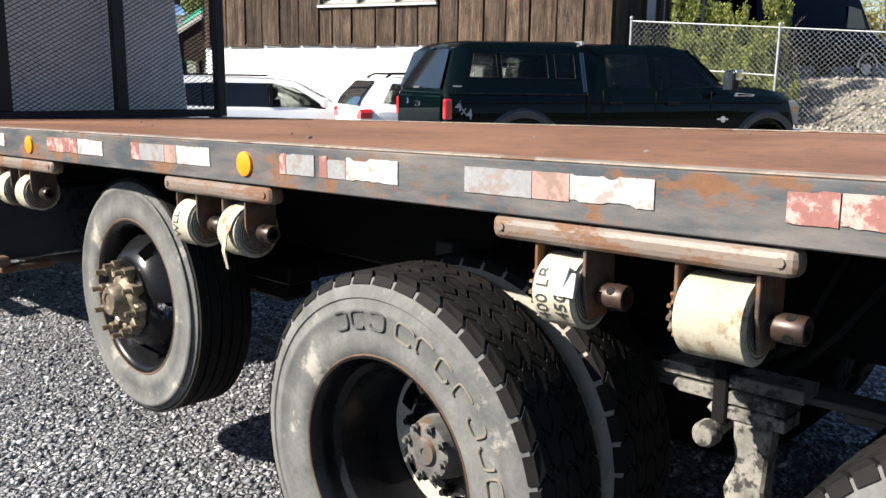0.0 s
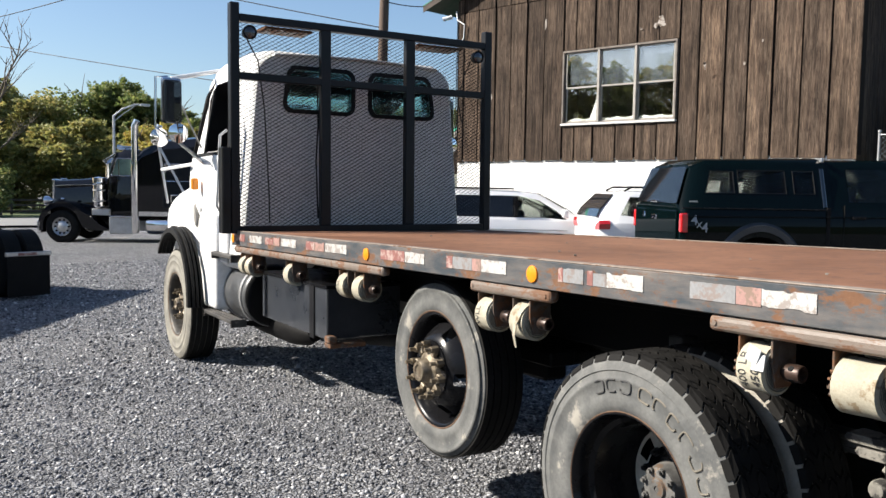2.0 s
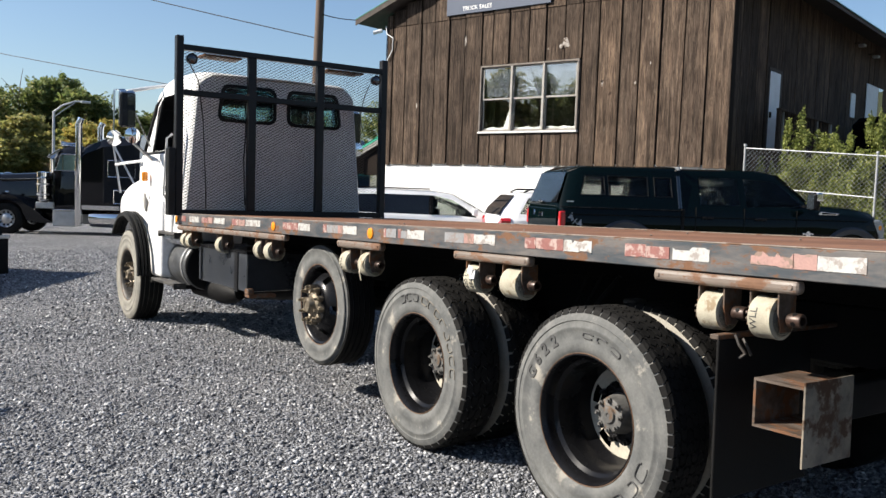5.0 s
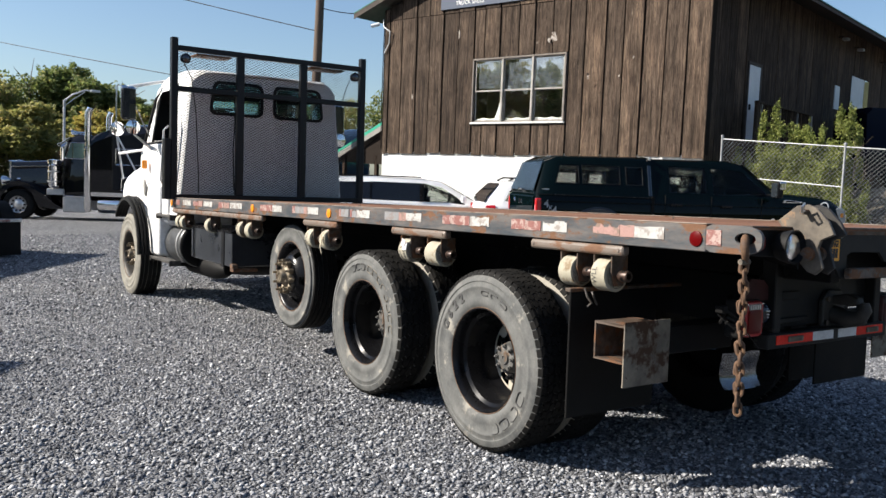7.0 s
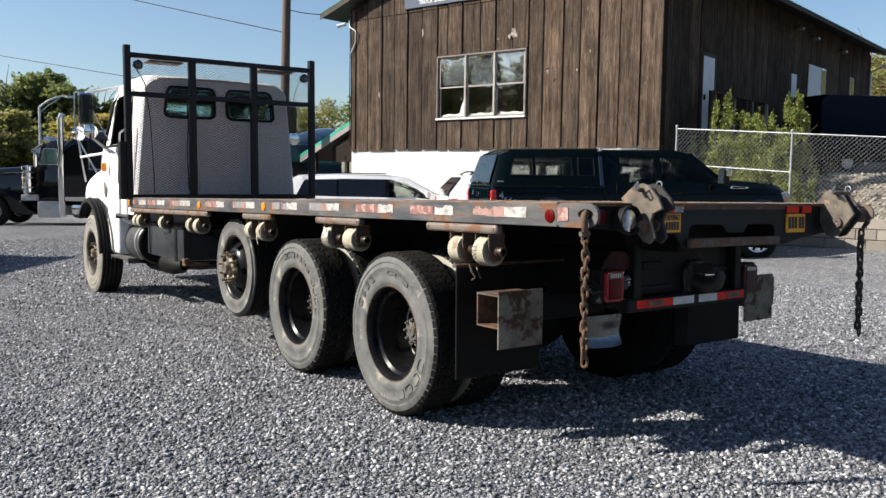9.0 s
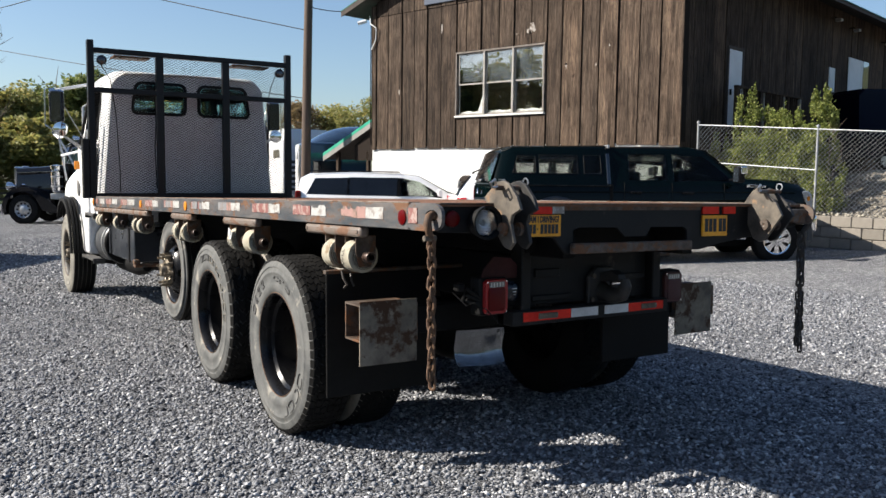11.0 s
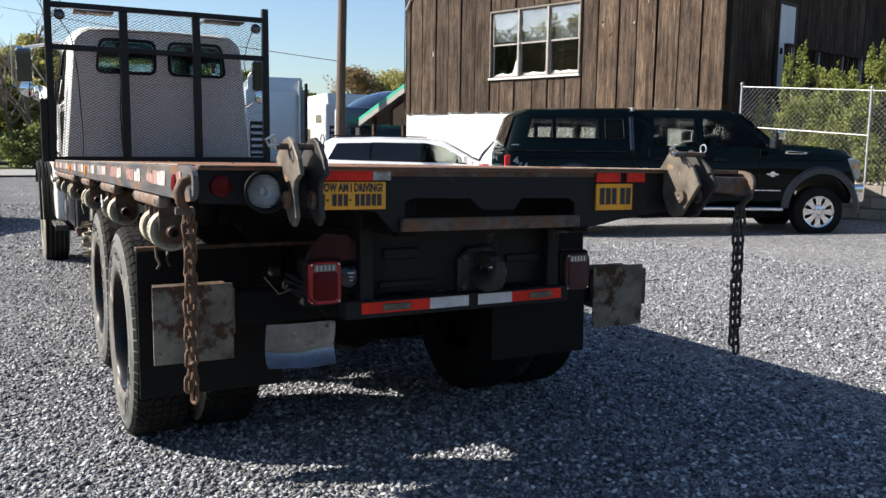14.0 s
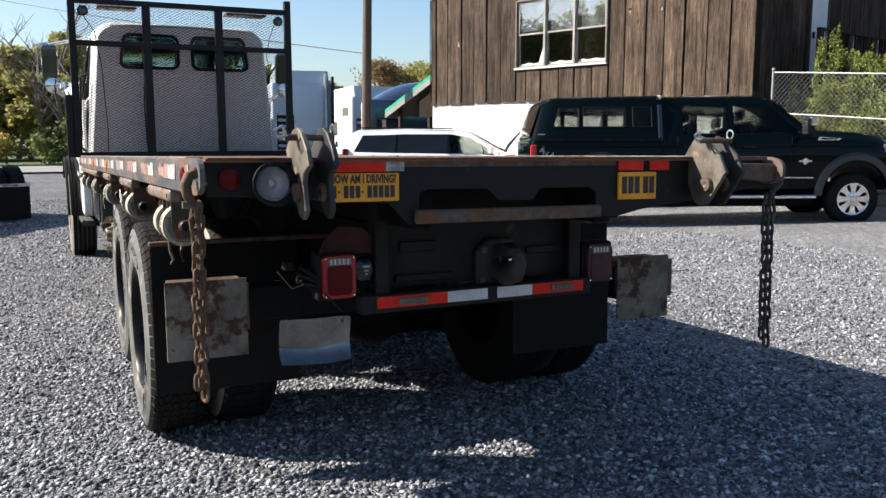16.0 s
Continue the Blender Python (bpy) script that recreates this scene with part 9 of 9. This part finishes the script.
def shrub(name, x, y, z, h, w, mat, seed, label, n=1600, size=0.12, group="shrubs below the trees", category="shrub"):
    rg = random.Random(seed)
    if y > 45:
        x, y, h, w, size = -1.9 + (x + 1.9) * FAR, 1.2 + (y - 1.2) * FAR, h * FAR, w * FAR, size * FAR
        z = ground_z(x, y)
    t = thing(name, label, category, pose(x, y, z, 0, 0, rg.uniform(0, 360)), group)
    part("stem", limbs(fresh(), h, 0.03, seed, 0.9, depth=1), M["bark"], t)
    lobes = [((0, 0, h * 0.4), (w * 0.45, w * 0.45, h * 0.4))]
    for k in range(7):
        a = rg.uniform(0, 6.28)
        lobes.append(((w * 0.4 * math.cos(a), w * 0.4 * math.sin(a), h * rg.uniform(0.2, 0.75)), (w * rg.uniform(0.12, 0.25),) * 2 + (h * rg.uniform(0.1, 0.22),)))
    me = leaves(lobes, n, size, seed)
    me.materials.append(mat)
    o = new("crown", me)
    o.parent = t
    return t


# far tree line, from the yard's open side round to behind the building
for k, (x, y, h, w, mt) in enumerate(((-12, 66, 9.5, 9, "green"), (-6, 70, 9.8, 9, "olive"), (-1, 66, 9, 8, "olive"), (3.5, 70, 9.9, 8.5, "olive"), (8, 72, 10.4, 8.5, "green"), (12.2, 70, 10.0, 7, "green"), (15.6, 67, 7.8, 6, "green"),
                                      (11.6, 62, 6.6, 5.5, "gold"), (5.5, 61, 6.4, 6, "olive"), (0.5, 60, 6.2, 6, "olive"), (20, 66, 6.6, 6, "green"), (24, 62, 7.8, 7, "brown"), (28, 60, 8.6, 7, "olive"), (31, 56, 8.6, 6.5, "green"), (35, 55, 8.5, 7, "olive"),
                                      (-17, 60, 10, 8, "olive"), (58, 30, 10.5, 9, "olive"), (66, 24, 10, 9, "gold"), (-24, 58, 10, 9, "green"), (41, 55, 8.5, 7, "green"))):
    tree(x, y, h, w, M["leaf_" + mt], 11 + k, {"green": "tall leafy green tree with an open crown", "olive": "olive-green tree beginning to turn", "gold": "lower tree with yellowing leaves", "brown": "tree with browning autumn leaves"}[mt], 20000 if k < 11 else 8000, size=0.16 if k < 11 else 0.125)
for k, (x, y, h, w, mt) in enumerate(((-10, 76, 8.5, 11, "green"), (-2, 77, 9.0, 11, "green"), (5, 78, 9.0, 11, "green"), (13, 77, 8.5, 10, "green"), (-7.5, 64.5, 5.6, 8, "olive"), (-3, 64.8, 5.8, 8, "gold"), (2.2, 64.6, 5.4, 8, "olive"), (8.8, 65, 5.6, 8, "olive"), (14.5, 64, 4.8, 7, "gold"))):
    tree(x, y, h, w, M["leaf_" + mt], 151 + k, {"green": "dense dark green tree at the back of the wood", "olive": "low bushy olive-green tree", "gold": "low bushy tree with yellowing leaves"}[mt], 16000, size=0.19)
for k, (x, y, h, w, mt) in enumerate(((61, 27, 12.5, 10, "brown"), (60, 33, 12, 10, "olive"), (66, 30, 13.5, 11, "brown"))):
    tree(x, y, h, w, M["leaf_" + mt], 181 + k, "tall tree with browning leaves beyond the building" if mt == "brown" else "tall olive-green tree beyond the building", 12000, size=0.19)
for k, (x, y, h, w, mt) in enumerate(((-33.5, 26, 13.4, 9, "olive"), (-32, 31, 12.2, 8.5, "green"), (-29.5, 35.5, 13.2, 8.5, "olive"), (-27.5, 40, 12.4, 8, "green"), (-24, 44, 13.8, 9, "olive"), (-35, 20, 12.6, 9, "green"))):
    tree(x, y, h, w, M["leaf_" + mt], 201 + k, "olive-green tree at the open side of the yard" if mt == "olive" else "leafy green tree at the open side of the yard", 10000, size=0.22)
tree(0.9, 50.0, 10.8, 6, None, 71, "bare-branched leafless tree by the road", bare=True)
tree(0.1, 51.0, 9.5, 5, None, 72, "bare-branched leafless tree by the road", bare=True)
tree(-4.6, 54.0, 8.0, 6.5, M["leaf_brown"], 73, "small tree with reddish-brown autumn leaves", 2400)
for k, (x, y, h, w, mt) in enumerate(((-15, 62, 4.0, 7, "olive"), (-9, 62, 3.6, 6, "gold"), (-5.5, 62, 3.0, 6, "olive"), (-2, 63, 3.4, 6, "gold"), (1.5, 63, 2.6, 5, "brown"), (4, 63, 3.0, 5, "olive"), (7.5, 63, 3.2, 5, "brown"), (10.5, 58, 4.4, 5, "brown"), (14, 58, 4.5, 5, "olive"), (18, 58, 4.2, 6, "green"), (23, 57, 4.0, 6, "olive"), (0.2, 49.5, 3.0, 3.2, "green"), (-3.4, 50.5, 2.6, 3.5, "gold"))):
    shrub("shrub", x, y, ground_z(x, y), h, w, M["leaf_" + mt], 101 + k, {"green": "dense dark green shrub by the road", "olive": "olive-green bushy undergrowth below the trees", "gold": "yellow-green autumn shrub by the road", "brown": "brownish brushwood shrub below the trees"}[mt], 5200, 0.1)

# yellow-green evergreens behind the fence
for k, (x, y, h, w) in enumerate(((14.9, 10.25, 3.1, 1.5), (15.0, 9.5, 2.6, 1.5), (15.2, 8.65, 3.0, 1.1), (15.1, 9.05, 2.2, 1.5), (14.75, 10.9, 2.0, 1.3), (16.0, 9.8, 2.5, 1.6), (15.0, 10.0, 2.2, 1.7))):
    rg = random.Random(300 + k)
    t = thing("evergreen_shrub", "feathery yellow-green evergreen shrub behind the fence", "shrub", pose(x, y, 0.5), "evergreens behind the fence")
    part("stem", limbs(fresh(), h * 0.9, 0.03, 300 + k, 0.8, depth=2), M["bark"], t)
    lobes = []
    for j in range(12):
        q = j / 11
        a = rg.uniform(0, 6.28)
        lobes.append(((w * 0.3 * (1 - q) * math.cos(a), w * 0.3 * (1 - q) * math.sin(a), h * (0.1 + 0.85 * q)), (w * (0.38 * (1 - q) + 0.03),) * 2 + (h * 0.11,)))
    for j in range(26):
        a = rg.uniform(0, 6.28)
        q = rg.uniform(0.15, 0.95)
        lobes.append(((w * 0.55 * (1 - q * 0.7) * math.cos(a), w * 0.55 * (1 - q * 0.7) * math.sin(a), h * q), (0.1, 0.1, 0.24)))
    me = leaves(lobes, 10500, 0.036, 300 + k, 1.4)
    me.materials.append(M["leaf_conifer"])
    o = new("crown", me)
    o.parent = t

# ---------------------------------------------------------------- dark van on the bank
dv = thing("panel_van", "dark navy panel van parked on the bank behind the fence", "van", Matrix.Translation((24.2, 11.6, 1.76)) @ Matrix.Rotation(radians(-22), 4, "Z") @ Matrix.Scale(0.8, 4), "parked cars")
M["navy"] = plain("navy_van_paint", (0.003, 0.0045, 0.011), 0.3, coat=0.18)
M["navy"].node_tree.nodes["Principled BSDF"].inputs["Specular IOR Level"].default_value = 0.0
part("body", loft(fresh(), [car_ring(*q) for q in ((-3.2, 0.5, 1.6, 2.75, 1.0, 0.9), (-3.0, 0.45, 1.6, 2.95, 1.05, 0.92), (1.2, 0.45, 1.6, 3.0, 1.05, 0.92), (1.7, 0.45, 1.55, 2.8, 1.05, 0.88), (2.4, 0.45, 1.5, 1.75, 1.05, 0.9), (3.2, 0.5, 1.2, 1.35, 1.0, 0.88), (3.35, 0.55, 1.0, 1.1, 0.9, 0.8))]), M["navy"], dv, smooth=True, angle=35)
for sy in (-1, 1):
    part("side_window", prism(fresh(), [(1.0, 1.75), (1.95, 1.75), (1.6, 2.4), (1.0, 2.5)], "Y", sy * 1.0, sy * 1.03), M["lamp_glass"], dv)
    for wx in (-2.0, 2.2):
        alloy(dv, wx, sy * 1.0, 0.38, 0.38, "steel wheel", M["aluminium"])
    part("arch_trim", pipe(fresh(), [(2.2 + 0.5 * math.cos(radians(a)), sy * 1.06, 0.4 + 0.5 * math.sin(radians(a))) for a in range(0, 181, 15)], 0.03, 6), M["aluminium"], dv)

# ---------------------------------------------------------------- utility pole, wires, street lamp
M["pole_wood"] = surface("brown_pole_wood", (0.085, 0.058, 0.042), (0.14, 0.1, 0.075), 2, 40, (0.85, 0.95), bump=0.3, stretch=(4, 4, 0.3))
up = thing("utility_pole", "brown wooden utility pole", "pole", pose(9.45, 24.05, ground_z(9, 24), 0.6, 0.8, 0))
part("shaft", pipe(fresh(), [(0, 0, -0.5), (0, 0, 5), (0.02, 0, 11.5)], [0.17, 0.15, 0.12], 14), M["pole_wood"], up, smooth=True)
part("cross_arm", box(fresh(), -1.1, 1.1, -0.06, 0.06, 10.3, 10.42, 0.01), M["pole_wood"], up)


def wire(a, b, sag, r, label):
    a, b = Vector(a), Vector(b)
    pts = [a.lerp(b, k / 16) - Vector((0, 0, sag * 4 * (k / 16) * (1 - k / 16))) for k in range(17)]
    tagged(part("overhead_wire", pipe(fresh(), pts, r, 5), M["rubber_seal"]), label, "wire", "overhead wires")


wire((9.45, 24.0, 10.3), (-9.0, 78, 11.4), 1.4, 0.022, "thin dark overhead wire against the sky")
wire((9.45, 24.0, 6.2), (-2.3, 45, 12.1), 0.1, 0.016, "thin dark overhead wire against the sky")
wire((9.45, 24.0, 3.95), (-2.3, 45, 7.8), 0.1, 0.014, "thin dark overhead wire against the sky")
wire((9.45, 24.0, 7.0), (10.6, 22.75, 6.75), 0.08, 0.015, "dark service wire from the pole to the eave")
wire((9.35, 24.0, 10.4), (34, 50, 10.5), 0.9, 0.02, "thin dark overhead wire against the sky")
sl_ = thing("street_lamp", "tall grey street lamp with a curved arm beside the road", "street lamp", pose(8.05, 59.0, ground_z(8, 59)))
part("column", pipe(fresh(), [(0, 0, 0), (0, 0, 6.6)], [0.11, 0.08], 10), M["galvanised"], sl_, smooth=True)
part("arm", pipe(fresh(), [(0, 0, 6.55), (0.5, -0.2, 7.0), (1.2, -0.45, 7.3), (1.6, -0.6, 7.3)], 0.06, 8), M["galvanised"], sl_, smooth=True)
part("arm_stay", pipe(fresh(), [(0, 0, 6.2), (0.6, -0.22, 6.75), (1.2, -0.45, 7.2)], 0.035, 6), M["galvanised"], sl_, smooth=True)
part("lantern", box(fresh(), 1.5, 2.1, -0.85, -0.6, 7.2, 7.36, 0.05, 2), M["galvanised"], sl_)

# ---------------------------------------------------------------- road, verge, rail fence and far building
def strip(name, y0, y1, mat, label, category, lift):
    b = fresh()
    vs = [b.verts.new((x, y, ground_z(x, y) + lift)) for x, y in ((-180, y0 + 6), (180, y0 - 6), (180, y1 - 6), (-180, y1 + 6))]
    b.faces.new(vs)
    tagged(part(name, b, mat), label, category, kind="structure")


strip("road", 44.0, 57.0, M["asphalt_pale"], "grey asphalt road past the yard", "road", 0.01)
strip("verge", 57.0, 200.0, M["grass"], "mown grass verge and field edge", "grass", 0.012)
rf = thing("rail_fence", "dark wooden post-and-rail fence along the verge", "fence", pose(0, 64.5, ground_z(0, 64.5), 0, 0, -1.9))
for k in range(16):
    part("post", box(fresh(), -24 + 2.4 * k, -23.86 + 2.4 * k, -0.07, 0.07, -0.2, 1.25, 0.01), M["soffit"], rf)
for z in (0.35, 0.75, 1.1):
    part("rail", box(fresh(), -24, 12, -0.1, -0.075, z - 0.07, z + 0.07, 0.01), M["soffit"], rf)

# unseen wooded rise, added to block low sky on the sides away from the building
bm = fresh()
rows = []
for j, (d, h) in enumerate(((85, -0.5), (95, 9), (115, 15), (140, 17))):
    rows.append([bm.verts.new((d * math.cos(radians(a)), d * math.sin(radians(a)), ground_z(0, d * math.sin(radians(a))) + h * (1 + 0.22 * noise.noise((a * 0.11, j, 3)) + 0.12 * noise.noise((a * 0.5, j, 9))))) for a in range(126, 371, 2)])
for ra, rb in zip(rows, rows[1:]):
    for k in range(len(ra) - 1):
        bm.faces.new((ra[k], ra[k + 1], rb[k + 1], rb[k]))
bmesh.ops.recalc_face_normals(bm, faces=bm.faces)
tagged(part("backdrop", bm, surface("distant_woods", (0.035, 0.05, 0.018), (0.07, 0.075, 0.03), 0.08, 0.6, (0.9, 0.95), bump=0.5)), "unseen wooded rise added to block the low sky", "woods", kind="structure")

# ---------------------------------------------------------------- loose stones
def stones(n, seed, sampler, smin, smax, name, label, mat="stones", height=None, m=None):
    rg = np.random.RandomState(seed)
    base = np.array([(1, 0, 0), (-1, 0, 0), (0, 1, 0), (0, -1, 0), (0, 0, 1), (0, 0, -1)], float)
    tris = np.array([(0, 2, 4), (2, 1, 4), (1, 3, 4), (3, 0, 4), (2, 0, 5), (1, 2, 5), (3, 1, 5), (0, 3, 5)])
    x, y = sampler(rg, n)
    s = rg.uniform(smin, smax, n) * rg.uniform(0.6, 1.2, n)
    v = base[None] * (1 + rg.uniform(-0.35, 0.35, (n, 6, 1))) + rg.uniform(-0.22, 0.22, (n, 6, 3))
    v *= s[:, None, None] * np.stack([np.ones(n), rg.uniform(0.6, 1.0, n), rg.uniform(0.45, 0.8, n)], 1)[:, None, :]
    a = rg.uniform(0, 6.28, n)
    tilt = rg.uniform(-0.5, 0.5, n)
    c, s_ = np.cos(a)[:, None], np.sin(a)[:, None]
    ct, st_ = np.cos(tilt)[:, None], np.sin(tilt)[:, None]
    vx, vz = v[:, :, 0] * ct - v[:, :, 2] * st_, v[:, :, 0] * st_ + v[:, :, 2] * ct
    px, py = vx * c - v[:, :, 1] * s_, vx * s_ + v[:, :, 1] * c
    z = (-SLOPE * y if height is None else np.array([height(p, q) for p, q in zip(x, y)])) + s * rg.uniform(-0.1, 0.32, n)
    out = np.stack([px + x[:, None], py + y[:, None], vz + z[:, None]], 2).reshape(-1, 3)
    f = (tris[None] + (np.arange(n) * 6)[:, None, None]).reshape(-1)
    me = bpy.data.meshes.new(name)
    me.vertices.add(6 * n)
    me.vertices.foreach_set("co", out.astype(np.float32).ravel())
    me.loops.add(24 * n)
    me.loops.foreach_set("vertex_index", f.astype(np.int32))
    me.polygons.add(8 * n)
    me.polygons.foreach_set("loop_start", np.arange(0, 24 * n, 3, dtype=np.int32))
    me.update()
    me.materials.append(M[mat])
    o = tagged(new(name, me), label, "gravel", kind="stuff")
    if m is not None:
        o.matrix_world = m


def near_yard(rg, n):
    x = rg.uniform(-4.2, 3.6, n)
    y = rg.uniform(-1.6, 9.5, n)
    keep = rg.uniform(0, 1, n) < np.clip(1.25 - np.hypot((x + 1.2) / 4.5, (y - 1.5) / 8), 0.15, 1)
    return x, np.where(keep, y, rg.uniform(-1.4, 3.5, n))


def right_yard(rg, n):
    return rg.uniform(1.0, 9.0, n), rg.uniform(-1.2, 8.0, n)


def mid_yard(rg, n):
    return rg.uniform(-4.0, 2.5, n), rg.uniform(8, 22, n)


stones(95000, 21, near_yard, 0.009, 0.021, "gravel_stones", "loose angular crushed grey stones on the yard surface")
stones(34000, 22, right_yard, 0.01, 0.023, "gravel_stones", "loose angular crushed grey stones beyond the truck")
stones(18000, 23, mid_yard, 0.014, 0.03, "gravel_stones", "loose crushed grey stones along the yard")



def bank_area(rg, n):
    return rg.uniform(0.5, 9.0, n), 0.1 + 7.0 * rg.uniform(0, 1, n) ** 1.5


M["bank_stone"] = surface("pale_tan_bank_stone", (0.2, 0.18, 0.145), (0.42, 0.385, 0.32), 6, 40, (0.85, 0.95), bump=0.2)
stones(5200, 24, bank_area, 0.02, 0.07, "bank_stones", "pale tan stones and clods strewn over the bank", "bank_stone", bank_h, FM)

# crumbs of dirt and stone lying on the deck
for k, (x, y) in enumerate(((0.35, 3.9), (0.5, 4.2), (0.42, 2.7), (0.9, 3.4), (1.2, 5.0), (0.7, 5.6), (1.5, 2.4), (1.9, 3.1), (0.6, 1.9), (1.3, 1.5), (1.0, 6.3))):
    rg = random.Random(500 + k)
    b = fresh()
    bmesh.ops.create_icosphere(b, subdivisions=1, radius=rg.uniform(0.008, 0.017))
    for v in b.verts:
        v.co *= rg.uniform(0.7, 1.2)
        v.co.z *= 0.6
    p_ = TR @ BED @ Vector((x, y, TOP + 0.006))
    tagged(part("pebble", b, M["concrete_block"], m=Matrix.Translation(p_) @ Matrix.Scale(0.6, 4)), "small tan pebble lying on the rusty deck", "pebble", "pebbles on the deck")
tg = part("twig", pipe(fresh(), [(0, 0, 0.01), (0.25, 0.06, 0.02), (0.5, 0.05, 0.015), (0.8, 0.16, 0.02)], 0.007, 5), M["bark"], m=pose(5.2, 4.6, ground_z(0, 4.6), 0, 0, -15))
tagged(tg, "dry twig lying on the gravel yard", "twig")
